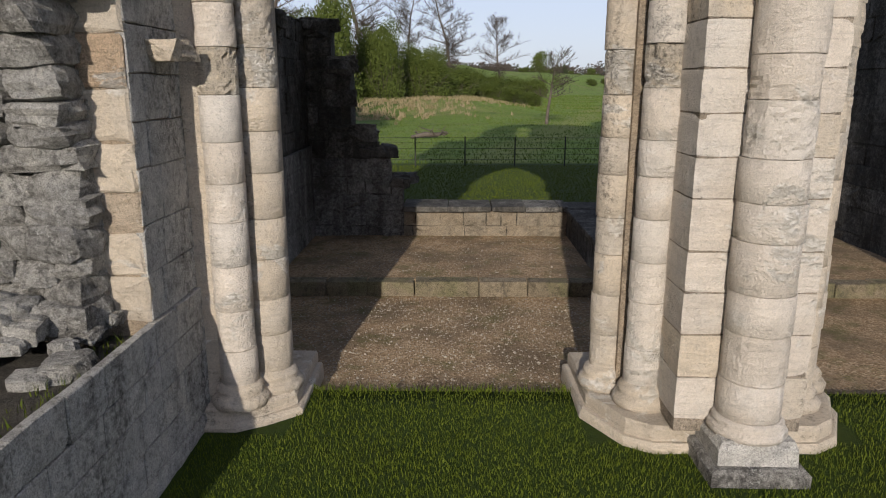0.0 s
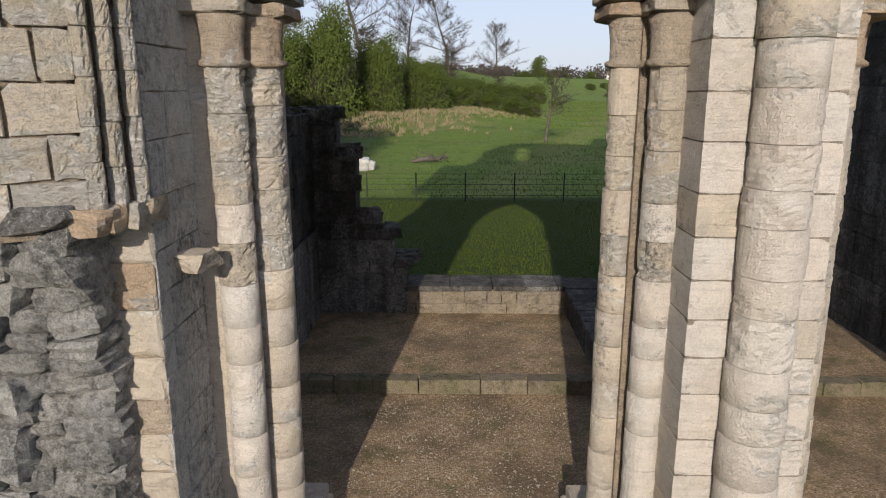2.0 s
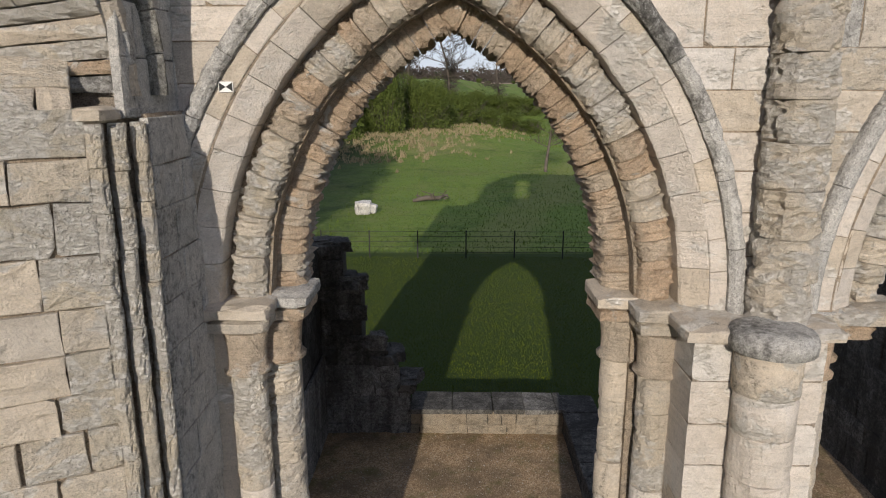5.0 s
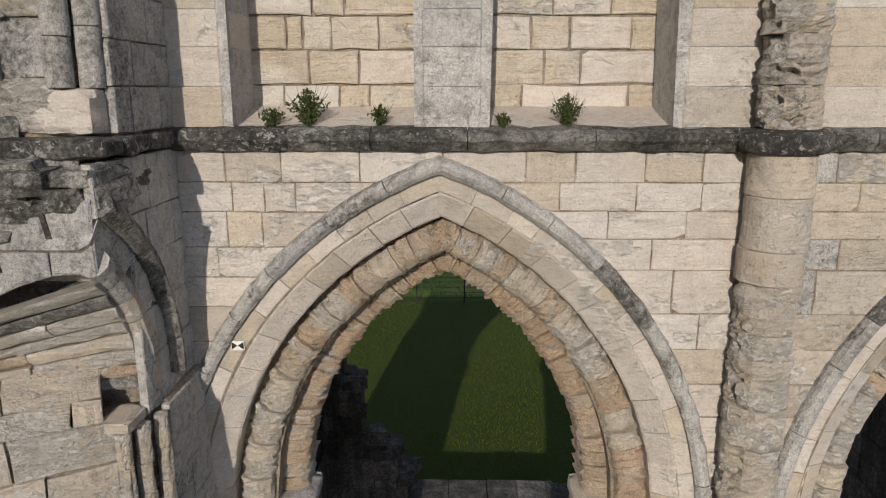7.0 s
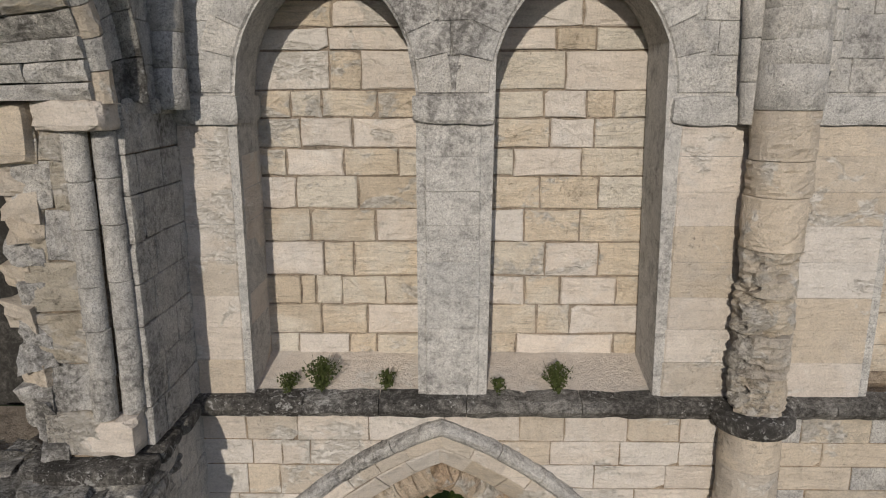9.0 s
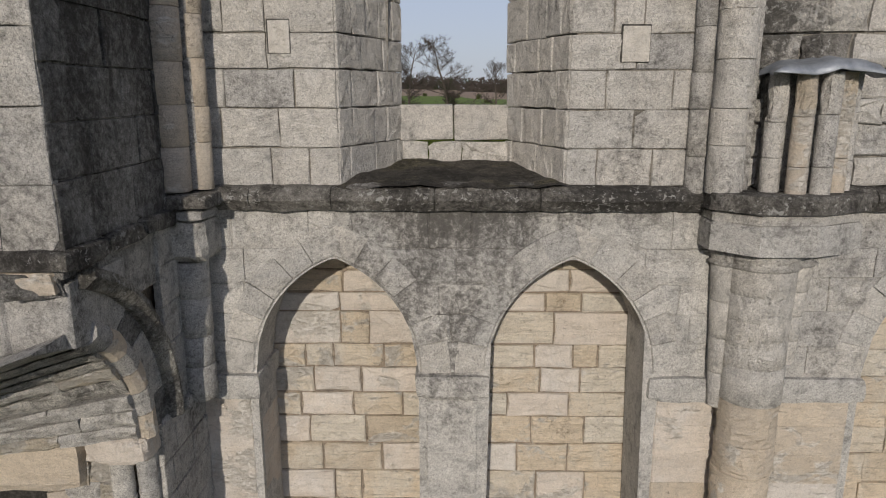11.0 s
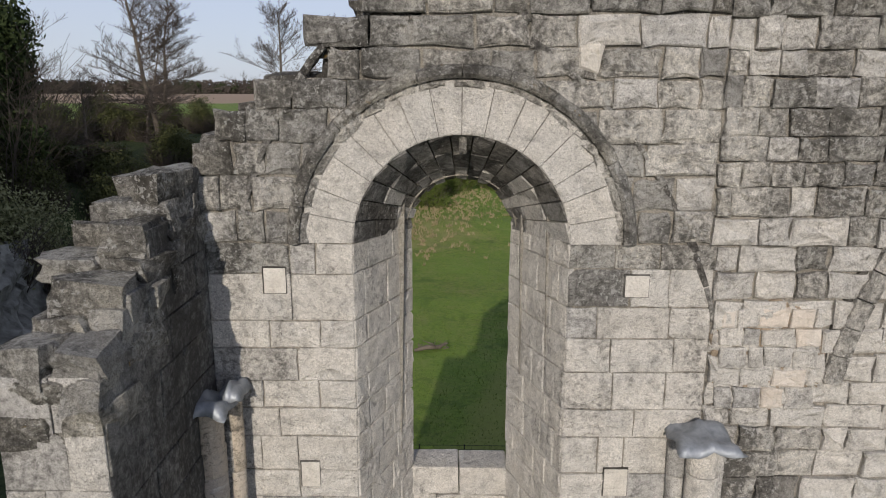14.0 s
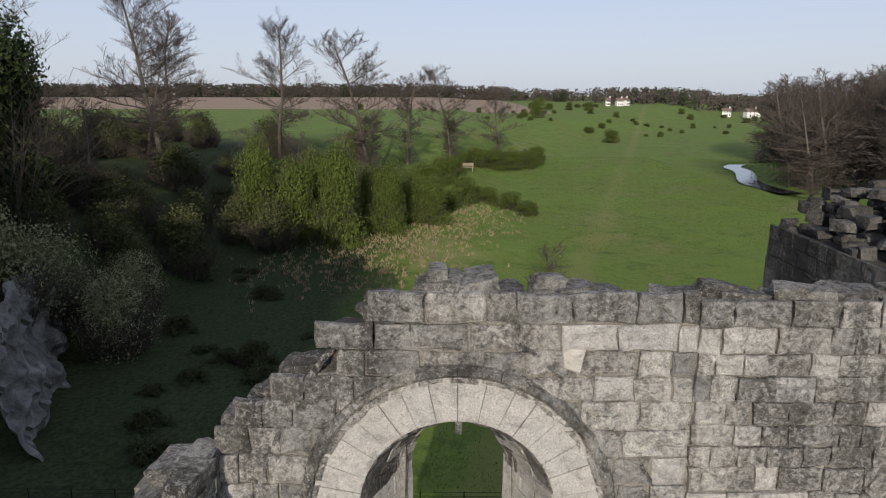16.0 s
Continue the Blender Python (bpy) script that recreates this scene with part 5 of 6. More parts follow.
def broken_arch(parent, yc, zc, r_in, r_face, r_hood, a_end, layers_to, seed):
    side_arch(parent, yc, zc, r_in, roll(0.0, -0.06, 0.085, 10), pick(CREAM, GREY), 6, a_end * 0.90, 0.01)
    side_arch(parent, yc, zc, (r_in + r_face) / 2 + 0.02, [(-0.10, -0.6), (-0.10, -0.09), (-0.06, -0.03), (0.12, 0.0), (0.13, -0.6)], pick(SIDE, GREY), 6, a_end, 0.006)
    side_arch(parent, yc, zc, r_hood, [(-0.09, -0.3), (-0.09, 0.03), (-0.03, 0.085), (0.02, 0.07), (0.04, 0.0), (0.04, -0.3)], TOPS, 6, a_end * 1.02, 0.006)
    # remains of the vault web under the arch: courses that fan out and lean forward
    cuts = [zc + 0.02]
    while cuts[-1] < layers_to:
        cuts.append(cuts[-1] + rng.uniform(0.075, 0.14))
    fan = lambda z, x: zc + (z - zc) * max(0.25, 1 - 0.34 * (RX - x))
    web = lambda z, x: 0.30 * min(0.0, x + 2.0) + yc + math.sqrt(max(0.0, (r_in - 0.05) ** 2 - (z - zc) ** 2)) - 0.07
    for z0, z1 in zip(cuts, cuts[1:]):
        x = RX - 0.05
        while x > -3.3:
            w = rng.uniform(0.3, 0.8)
            g, k = 8, 3
            out = rng.uniform(-0.012, 0.02)
            off = rng.uniform(0, 40)
            verts, faces = [], []
            for b in range(k + 1):
                z = z0 + (z1 - z0) * b / k
                for a in range(g + 1):
                    xx = x - 0.004 - (w - 0.008) * a / g
                    zz = fan(z, xx) + (0.005 if b == 0 else -0.005 if b == k else 0)
                    worn = 0.025 if b in (0, k) else 0.0
                    n = noise.noise(Vector((xx * 9 + off, z * 40, 0)))
                    verts.append((xx, web(z, xx) - out + worn * (0.6 + n) + 0.018 * n, zz + 0.006 * noise.noise(Vector((xx * 14, off, b)))))
            m = len(verts)
            verts += [(v[0], v[1] + 0.3, v[2]) for v in verts]
            n = g + 1
            faces = [(b * n + a, (b + 1) * n + a, (b + 1) * n + a + 1, b * n + a + 1) for b in range(k) for a in range(g)]
            for b in (0, k):
                faces += [(b * n + a, b * n + a + 1, m + b * n + a + 1, m + b * n + a) for a in range(g)]
            for a in (0, g):
                faces += [(b * n + a, (b + 1) * n + a, m + (b + 1) * n + a, m + b * n + a) for b in range(k)]
            mesh_ob("fill_stone", verts, faces, pick(*((CRUSTED, ERODED, BROWN, RUBBLE, CREAM) if seed == 1 else (CRUSTED, LICHENED, GREY)))(0), parent)
            x -= w


def broken_face(parent, y, xs, tops, bots, mat, label):
    """The sawn and broken front of the arch stones."""
    f = Face((0, y, 0), (1, 0, 0), (0, 0, 1))
    for i in range(len(xs) - 1):
        a, b = xs[i + 1] + 0.002, xs[i] - 0.002
        ob = stone(f, [(a, bots[i + 1]), (b, bots[i]), (b, tops[i]), (a, tops[i + 1])], mat, parent, 0.0, 0.6, 0.012, 0.006, 0.006, "broken_end")
        tagged(ob, label)


broken_arch(jamb, 6.08, 6.2, 1.20, 1.42, 1.50, radians(60), 7.02, 1)
box("core", -3.6, RX - 0.06, 7.25, 8.0, 6.0, 7.7, MORTAR, jamb)
lay(Face((RX + 0.0, 0, 0), (0, 1, 0), (0, 0, 1)), jamb, 6.75, 7.2, 7.42, 7.72, GREY, 0.3, (0.25, 0.45), vary=0.012)
broken_face(jamb, 6.74, (-1.87, -2.14, -2.5, -3.2), (7.53, 7.51, 7.35, 7.18), (7.10, 7.10, 6.96, 6.68), GREY, "pale smeared broken end of the arch with slots")
# The slots are dark strips laid on; their inner shade is only colour.
for x, z in ((-2.12, 7.36), (-2.44, 7.23)):
    f = Face((x, 6.734, z), (0.98, 0, 0.2), (-0.2, 0, 0.98))
    stone(f, [(-0.016, -0.11), (0.016, -0.11), (0.016, 0.11), (-0.016, 0.11)], DARKMORTAR, jamb, 0.004, 0.05, 0.002, 0.0, 0.002, "slot")
for i in range(70):
    x = rng.uniform(-3.3, RX - 0.12)
    boulder("rubble", (x, 6.86 + rng.uniform(-0.06, 0.4), rng.uniform(7.5 - 0.3 * (-1.97 - x), 7.72)), (rng.uniform(0.16, 0.4), 0.4, rng.uniform(0.09, 0.16)), pick(TOPS, LICHENED, RUBBLE)(0), jamb, 1000 + i)

# middle height: moulded pier end beside the triforium
ret_mid = thing("wall_return_3", "grey limestone wall end with attached roll shafts beside the triforium", "wall", "structure")
prism("core", [(-2.44, 6.97), (-2.2, 6.97), (-1.88, 7.16), (-1.88, 8.0), (-2.44, 8.0)], 7.75, 10.0, MORTAR, ret_mid)
for a, b in ((6.80, 7.06), (7.06, 7.42), (7.42, 7.78)):
    worn_block("string_stone", -2.5, RX + 0.06, a + 0.003, b - 0.003, 7.735, 7.855, STRING, ret_mid)
for a, b in ((-2.32, -2.05), (-2.62, -2.32)):
    worn_block("string_stone", a, b - 0.004, 6.84, 7.1, 7.70, 7.84, STRING, ret_mid)
lay(Face((RX, 0, 0), (0, 1, 0), (0, 0, 1)), ret_mid, 7.10, 7.98, 7.86, 10.05, GREY, 0.29, (0.25, 0.45), vary=0.012)
lay(Face((RX, 0, 0), (0, 1, 0), (0, 0, 1)), ret_mid, 7.30, 7.98, 10.05, 11.36, GREY, 0.29, (0.25, 0.45), vary=0.012)
lay(Face((0, 6.95, 0), (1, 0, 0), (0, 0, 1)), ret_mid, -2.46, -2.1, 7.88, 10.0, pick(GREY, CRUSTED), 0.29, (0.2, 0.36), vary=0.04, rough=0.014, jit=0.016)
for i in range(16):
    boulder("rubble", (-2.46 + rng.uniform(-0.06, 0.05), 7.1, 7.9 + 0.13 * i), (0.2, 0.35, 0.17), pick(GREY, CREAM)(0), ret_mid, 1100 + i, 2, 0.15)
for x, y, r in ((-2.08, 6.99, 0.075), (-1.95, 7.08, 0.07)):
    shaft(ret_mid, x, y, 8.12, 9.9, r, pick(CREAM, GREY)(0), 0.29, lambda z: 0.05)
worn_block("base_block", -2.3, -1.90, 6.93, 7.3, 7.86, 8.12, PALE, ret_mid)
worn_block("impost", -2.26, -1.86, 6.86, 7.16, 9.90, 10.08, PALE, ret_mid)
worn_block("impost", -1.96, RX + 0.02, 7.16, 7.5, 9.97, 10.08, GREY, ret_mid)
box("impost", RX - 0.1, RX + 0.04, 7.5, 7.9, 9.98, 10.08, GREY, ret_mid, bevel=0.02, wob=0.006)
worn_block("lintel_block", -3.4, -2.28, 6.85, 7.5, 9.70, 10.07, CREAM, ret_mid)
# Added panel whose dark colour stands for the unlit void beyond the opening.
box("back_wall", -4.4, -2.46, 8.2, 8.5, 7.6, 11.4, SHADESTONE, ret_mid, "dark panel added for the shade beyond the opening")
broken_arch(ret_mid, 6.0, 10.05, 1.01, 1.22, 1.32, radians(72), 10.92, 2)
box("core", -3.4, RX - 0.1, 7.05, 8.0, 10.0, 11.36, MORTAR, ret_mid)
broken_face(ret_mid, 6.27, (-1.86, -2.2, -2.6, -3.1), (11.28, 11.27, 11.24, 11.2), (10.93, 10.90, 10.74, 10.55), GREY, "broken end of the upper arch")
for i in range(24):
    boulder("rubble", (rng.uniform(-3.2, RX - 0.1), rng.uniform(6.35, 6.9), rng.uniform(11.24, 11.36)), (0.34, 0.35, 0.14), pick(RUBBLE, CREAM)(0), ret_mid, 1400 + i)

# upper return: tall ashlar wall with a stepped, broken top
ret_up = thing("wall_return_4", "tall grey limestone return wall in shade with a broken stepped top", "wall", "structure")
UY = 6.24


def utop(y, x=-1.9):
    z = 14.28 if y < 6.6 else 14.55 if y < 6.95 else 14.82 if y < 7.35 else 15.08
    return z - 0.25 * max(0.0, -2.15 - x)


USTEPS = ((UY + 0.02, 6.6), (6.6, 6.95), (6.95, 7.35), (7.35, 7.98))
for a, b in USTEPS:
    for x0, x1 in ((-2.15, RX - 0.02), (-2.4, -2.15)):
        box("core", x0, x1, a, b, 11.0 if a > 6.3 else 11.3, utop((a + b) / 2, (x0 + x1) / 2) - 0.16, RUBBLE, ret_up, bevel=0.005)
# The side face takes the shade-toned stone; the front keeps plain grey.
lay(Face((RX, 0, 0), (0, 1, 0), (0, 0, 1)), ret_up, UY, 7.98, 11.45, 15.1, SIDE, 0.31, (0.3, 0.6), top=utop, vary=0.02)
lay(Face((0, UY, 0), (1, 0, 0), (0, 0, 1)), ret_up, -2.44, RX, 11.45, 14.15, GREY, 0.33, (0.35, 0.6), vary=0.02)
for a, b in ((UY - 0.07, 6.62), (6.62, 7.1), (7.1, 7.6)):
    worn_block("string_stone", -2.6, RX + 0.06, a + 0.003, b - 0.003, 11.34, 11.465, STRING, ret_up)
k = 1200
for y0, y1 in USTEPS:
    for lvl in range(3):
        x = RX + 0.01 - rng.uniform(0.0, 0.08) * (lvl == 0)
        while x > -2.25:
            w = rng.uniform(0.2, 0.36)
            z = utop((y0 + y1) / 2, x - w / 2)
            y = y0 - 0.03
            while y < y1 - 0.05:
                d = min(rng.uniform(0.25, 0.42), y1 - y + 0.08)
                k += 1
                if lvl or rng.random() < 0.75:
                    boulder("top_stone", (x - w / 2, y + d / 2, z - 0.08 - 0.17 * lvl + rng.uniform(-0.03, 0.03)), (w * 1.08, d * 1.12, 0.20), pick(TOPS, TOPS, DARKLICHEN)(0), ret_up, k, 2, 0.26, 0.4)
                y += d
            x -= w

# ---- chapel behind the arch ----
CHAPEL = stone_mat("brown_grey_chapel_limestone", (0.27, 0.222, 0.162), (0.22, 0.195, 0.155), 0.08, 0.5, 0.3, 0.3, 0.7, 0.6, 1.5)
chapel = thing("wall_chapel", "low limestone chapel walls toned dark for shade, ruined and stepped", "wall", "structure")
box("floor_gravel", -2.4, 6.7, 8.66, 11.86, -0.4, -0.115, GRAVEL, tagged(chapel), bevel=0.004)
up = box("floor_upper", -2.4, 6.7, 11.86, 14.9, -0.4, 0.075, GRAVEL, chapel, bevel=0.004)
step = thing("step", "worn limestone kerb step across the chapel", "step", "structure")
for a, b in ((-2.3, 2.08), (2.6, 6.6)):
    x = a
    while x < b - 0.02:
        w = min(rng.uniform(0.45, 0.9), b - x)
        box("kerb_stone", x + 0.004, x + w - 0.004, 11.70 + rng.uniform(-0.01, 0.01), 11.95, -0.3, 0.085 + rng.uniform(-0.008, 0.008), KERB, step, bevel=0.02, wob=0.006)
        x += w


def btop(x):
    for lim, z in ((-1.9, 3.6), (-1.58, 2.95), (-1.72, 2.4), (-1.3, 1.85), (-0.98, 1.55), (-0.75, 1.05)):
        if x < lim:
            return z
    return 0.58


box("core", -0.75, 2.1, 14.61, 15.15, -0.3, 0.50, DARKMORTAR, chapel, bevel=0.02)
for a, b in ((-2.6, -1.9), (-1.9, -1.58), (-1.58, -1.3), (-1.3, -0.98), (-0.98, -0.75)):
    box("core", a, b, 14.64, 15.2, -0.3, btop((a + b) / 2) - 0.1, DARKMORTAR, chapel, bevel=0.02)
lay(Face((0, 14.55, 0), (1, 0, 0), (0, 0, 1)), chapel, -0.72, 2.06, 0.0, 0.5, CHAPEL, 0.25, (0.25, 0.5), vary=0.03, rough=0.015, jit=0.01)
lay(Face((0, 14.56, 0), (1, 0, 0), (0, 0, 1)), chapel, -2.3, -0.72, 0.0, 3.6, lambda mid: SHADESTONE if mid[1] > 1.4 else SIDE, 0.27, (0.25, 0.5), top=btop, vary=0.05, rough=0.02, jit=0.012)
x = -0.72
while x < 2.06:
    w = min(rng.uniform(0.4, 0.8), 2.08 - x)
    box("coping_stone", x, x + w - 0.008, 14.45, 15.2, 0.505, 0.60, SHADESTONE, chapel, bevel=0.02, wob=0.008)
    x += w
for i in range(46):
    x = rng.uniform(-2.4, -0.75)
    boulder("top_stone", (x, rng.uniform(14.6, 15.1), btop(x) - 0.06), (rng.uniform(0.22, 0.4), 0.35, rng.uniform(0.14, 0.22)), SHADESTONE, chapel, 1500 + i)
side_wall = thing("wall_chapel_side", "limestone side wall of the chapel toned dark for shade, with a bench ledge", "wall", "structure")
box("core", -2.9, -2.32, 9.2, 15.2, -0.3, 3.5, DARKMORTAR, side_wall, bevel=0.02)
lay(Face((-2.3, 0, 0), (0, 1, 0), (0, 0, 1)), side_wall, 9.25, 14.55, 1.65, 3.55, SHADESTONE, 0.28, (0.3, 0.6), vary=0.04, rough=0.015)
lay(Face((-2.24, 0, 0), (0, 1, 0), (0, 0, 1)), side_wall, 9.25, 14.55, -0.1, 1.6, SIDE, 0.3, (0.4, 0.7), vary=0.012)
for i in range(40):
    boulder("top_stone", (rng.uniform(-2.85, -2.35), rng.uniform(9.4, 15.1), 3.5), (0.35, 0.4, 0.22), SHADESTONE, side_wall, 1600 + i)
low = thing("wall_chapel_divider", "low limestone wall between two chapels, toned dark for shade", "wall", "structure")
box("core", 2.08, 2.62, 9.2, 15.1, -0.3, 0.48, DARKMORTAR, low, bevel=0.02)
lay(Face((2.07, 15.1, 0), (0, -1, 0), (0, 0, 1)), low, 0.0, 5.9, -0.1, 0.48, SHADESTONE, 0.28, (0.35, 0.7), vary=0.02)
y = 9.2
while y < 15.1:
    w = rng.uniform(0.4, 0.8)
    box("coping_stone", 2.02, 2.68, y, min(15.15, y + w) - 0.008, 0.485, 0.57, SHADESTONE, low, bevel=0.02, wob=0.008)
    y += w

# ---- presbytery wall beyond ----
pres = thing("wall_presbytery", "tall limestone presbytery wall toned dark for shade, with lichen spots and rubble top", "wall", "structure")
PX = 6.6
box("core", PX + 0.02, PX + 2.6, 9.0, 16.8, -0.3, 15.25, DARKMORTAR, pres, bevel=0.03)
lay(Face((PX, 16.8, 0), (0, -1, 0), (0, 0, 1)), pres, 0.0, 7.6, -0.1, 6.5, SHADESTONE, 0.36, (0.5, 0.95), vary=0.03, rough=0.012)
lay(Face((PX, 16.8, 0), (0, -1, 0), (0, 0, 1)), pres, 0.0, 7.6, 12.2, 15.3, SHADESTONE, 0.3, (0.4, 0.7), vary=0.015, rough=0.008)
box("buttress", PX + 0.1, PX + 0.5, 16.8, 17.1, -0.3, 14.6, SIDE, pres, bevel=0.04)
for i in range(260):
    f = rng.random()
    x = PX + 0.12 + 2.4 * rng.random() ** 0.8
    boulder("top_stone", (x, rng.uniform(9.6, 16.7), 15.25 + 0.95 * min(1.0, (x - PX - 0.1) / 1.1) * rng.uniform(0.3, 1.0)), (rng.uniform(0.22, 0.42), rng.uniform(0.22, 0.4), rng.uniform(0.14, 0.26)), SHADESTONE, pres, 1700 + i, 1)

# ---- ground, hills, river ----


def smooth(a, b, x):
    t = min(1.0, max(0.0, (x - a) / (b - a)))
    return t * t * (3 - 2 * t)


def hill_side(x, y):
    """How far a place lies up the valley side, from the line of the hedge."""
    px, py, dx, dy = -30.0, 78.0, 52.0, 112.0
    k = math.hypot(dx, dy)
    s = (-(x - px) * dy + (y - py) * dx) / k
    if y < 78:
        s = max(s, 0) * 0 + (-24.0 - 0.10 * (78 - y) - x)
    return s


def gz(x, y):
    """The height of the ground."""
    if y < 8.64:
        return 0.02 * noise.noise(Vector((x * 0.8, y * 0.8, 0)))
    z = -0.3 - 0.25 * smooth(14, 31, y) - 0.25 * smooth(40, 120, y)
    if 8.64 <= y < 15.3 and -2.7 < x < 7:
        return -0.35
    s = hill_side(x, y)
    wide = 9 + 26 * smooth(60, 110, y)
    z += 7.9 * smooth(0, wide, s) * smooth(-10, 20, y + max(0, -x - 20))
    z += 7.0 * smooth(160, 900, y) * smooth(150, -60, x) + 6.0 * smooth(350, 1000, y) * smooth(-60, 250, x)
    z += (0.25 * noise.noise(Vector((x * 0.12, y * 0.12, 1))) + 0.10 * noise.noise(Vector((x * 0.5, y * 0.5, 4)))) * smooth(31, 45, y)
    # river bed
    d = abs(x - river_x(y))
    if 90 < y < 260:
        z -= 0.9 * (1 - smooth(1.2, 4.5, d))
    return z + 1.5 * smooth(70, 86, y) * (1 - smooth(0, 14, x))


def river_x(y):
    """The river's middle: it comes out of the wood, touches the meadow and turns away."""
    return 66.0 + 26.0 * smooth(150, 90, y) * 0.5 + (0.0 if y < 150 else 9.0 * smooth(150, 185, y) + 40.0 * smooth(185, 235, y))


def ground():
    def axis(near, far, lo):
        v, step = [0.0], near
        while v[-1] < far:
            v.append(v[-1] + step)
            if v[-1] > lo:
                step *= 1.09
        return v
    xp = axis(0.7, 3000, 26)
    xsg = [-a for a in xp[:0:-1]] + xp
    yb = [-40.0, -25.0, -14.0, -7.0, -2.0, 1.0, 3.0, 4.5, 6.0, 7.0, 7.8, 8.3, 8.62, 8.66, 10.0, 12.0, 13.5, 14.8, 15.28, 15.32]
    yf = axis(0.75, 3500, 110)
    ys = yb + [15.32 + a for a in yf[1:]]
    verts = [(x, y, gz(x, y)) for y in ys for x in xsg]
    n = len(xsg)
    faces = [(j * n + i, j * n + i + 1, (j + 1) * n + i + 1, (j + 1) * n + i) for j in range(len(ys) - 1) for i in range(n - 1)]
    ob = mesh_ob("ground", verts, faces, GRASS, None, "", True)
    return tagged(ob, "green lawn and meadow rising to a ploughed plateau", "ground", kind="structure")


ground()


def river():
    ys = span(138, 196, 40)
    verts = []
    for y in ys:
        for s in (-2.4, 2.4):
            verts.append((river_x(y) + s, y, -1.05))
    faces = [(2 * i, 2 * i + 1, 2 * i + 3, 2 * i + 2) for i in range(len(ys) - 1)]
    return tagged(mesh_ob("water", verts, faces, WATER), "narrow river reflecting the pale sky", "river", kind="structure")


river()

# ---- iron fence ----


def fence():
    t = thing("fence", "black iron estate fence between lawn and meadow", "fence")
    y = 30.2
    x = -27.0
    while x < 32:
        z = gz(x, y)
        box("post", x - 0.025, x + 0.025, y - 0.012, y + 0.012, z - 0.1, z + 1.16, IRON, t, bevel=0.004)
        x += 1.97
    for h in (0.25, 0.47, 0.69, 0.91, 1.11):
        verts, faces = [], []
        xx = span(-27, 32, 60)
        for a in xx:
            z = gz(a, y) + h
            verts += [(a, y - 0.006, z - 0.007), (a, y + 0.006, z - 0.007), (a, y + 0.006, z + 0.007), (a, y - 0.006, z + 0.007)]
        for i in range(len(xx) - 1):
            for s in range(4):
                faces.append((4 * i + s, 4 * i + (s + 1) % 4, 4 * i + 4 + (s + 1) % 4, 4 * i + 4 + s))
        mesh_ob("rail", verts, faces, IRON, t)


fence()

# ---- trees and scrub ----


def tube(verts, faces, pts, rads, sides):
    """A tapered limb through some points."""
    base = len(verts)
    for i, (p, r) in enumerate(zip(pts, rads)):
        d = (pts[min(i + 1, len(pts) - 1)] - pts[max(i - 1, 0)]).normalized()
        a = d.orthogonal().normalized()
        b = d.cross(a)
        for s in range(sides):
            t = 2 * math.pi * s / sides
            verts.append(p + (a * math.cos(t) + b * math.sin(t)) * r)
    for i in range(len(pts) - 1):
        for s in range(sides):
            t = (s + 1) % sides
            faces.append((base + i * sides + s, base + i * sides + t, base + (i + 1) * sides + t, base + (i + 1) * sides + s))


def grow(r, p, d, length, rad, level, top, wood, twig, ends, up=0.25, kids=(28, 10, 7, 5), first=0.30, thin=0.022):
    """One limb and all that it carries."""
    n = 4 if level < 2 else 3
    pts, rads = [p], [rad]
    q, way = p, d.normalized()
    for i in range(n):
        way = (way + Vector((r.gauss(0, 0.10), r.gauss(0, 0.10), r.gauss(0, 0.09) + up * 0.12))).normalized()
        q = q + way * (length / n)
        pts.append(q)
        rads.append(max(thin * 0.5, rad * (1 - 0.75 * (i + 1) / n)))
    tgt = wood if level < 2 else twig
    tube(tgt[0], tgt[1], pts, rads, (7, 5, 3, 3, 3)[level])
    if level >= top:
        ends.append(q)
        return
    for k in range(kids[level]):
        s = (k + r.random()) / kids[level]
        f = first + (1 - first) * s if level == 0 else 0.15 + 0.85 * s
        i = min(n - 1, int(f * n))
        o = pts[i].lerp(pts[i + 1], f * n - i)
        a = r.uniform(0, 2 * math.pi)
        side = Vector((math.cos(a), math.sin(a), 0))
        if level == 0:
            w = (side + Vector((0, 0, 0.05 + 0.85 * s))).normalized()
            ln = length * 0.33 * math.sqrt(max(0.10, 1 - ((s - 0.38) / 0.66) ** 2)) * r.uniform(0.75, 1.15)
        else:
            w = (way * 0.8 + side * 0.75 + Vector((0, 0, r.uniform(-0.15, 0.4)))).normalized()
            ln = length * r.uniform(0.30, 0.52) * (1.15 - 0.4 * f)
        grow(r, o, w, ln, max(thin, rads[i] * (0.30 if level == 0 else 0.5)), level + 1, top, wood, twig, ends, up, kids, first, thin)


def bare_tree(seed, height, label, top=4, low_brush=0.0, kids=(28, 10, 7, 5), first=0.30, thin=0.022, stout=0.017):
    """A leafless lime or ash: trunk and limbs, and a crown of twigs."""
    r = random.Random(seed)
    wood, twig, ends = ([], []), ([], []), []
    grow(r, Vector((0, 0, -0.6)), Vector((0, 0, 1)), height * 0.95, height * stout, 0, top, wood, twig, ends, 0.25, kids, first, thin)
    if low_brush:
        # epicormic shoots round the trunk's foot
        for i in range(int(260 * low_brush)):
            a, z = r.uniform(0, 6.28), r.uniform(0.02, 0.42) * height
            p = Vector((0.2 * math.cos(a), 0.2 * math.sin(a), z))
            w = Vector((math.cos(a), math.sin(a), r.uniform(-0.3, 0.7)))
            grow(r, p, w, height * r.uniform(0.05, 0.12), 0.03, 2, 4 if i % 2 else 3, wood, twig, ends)
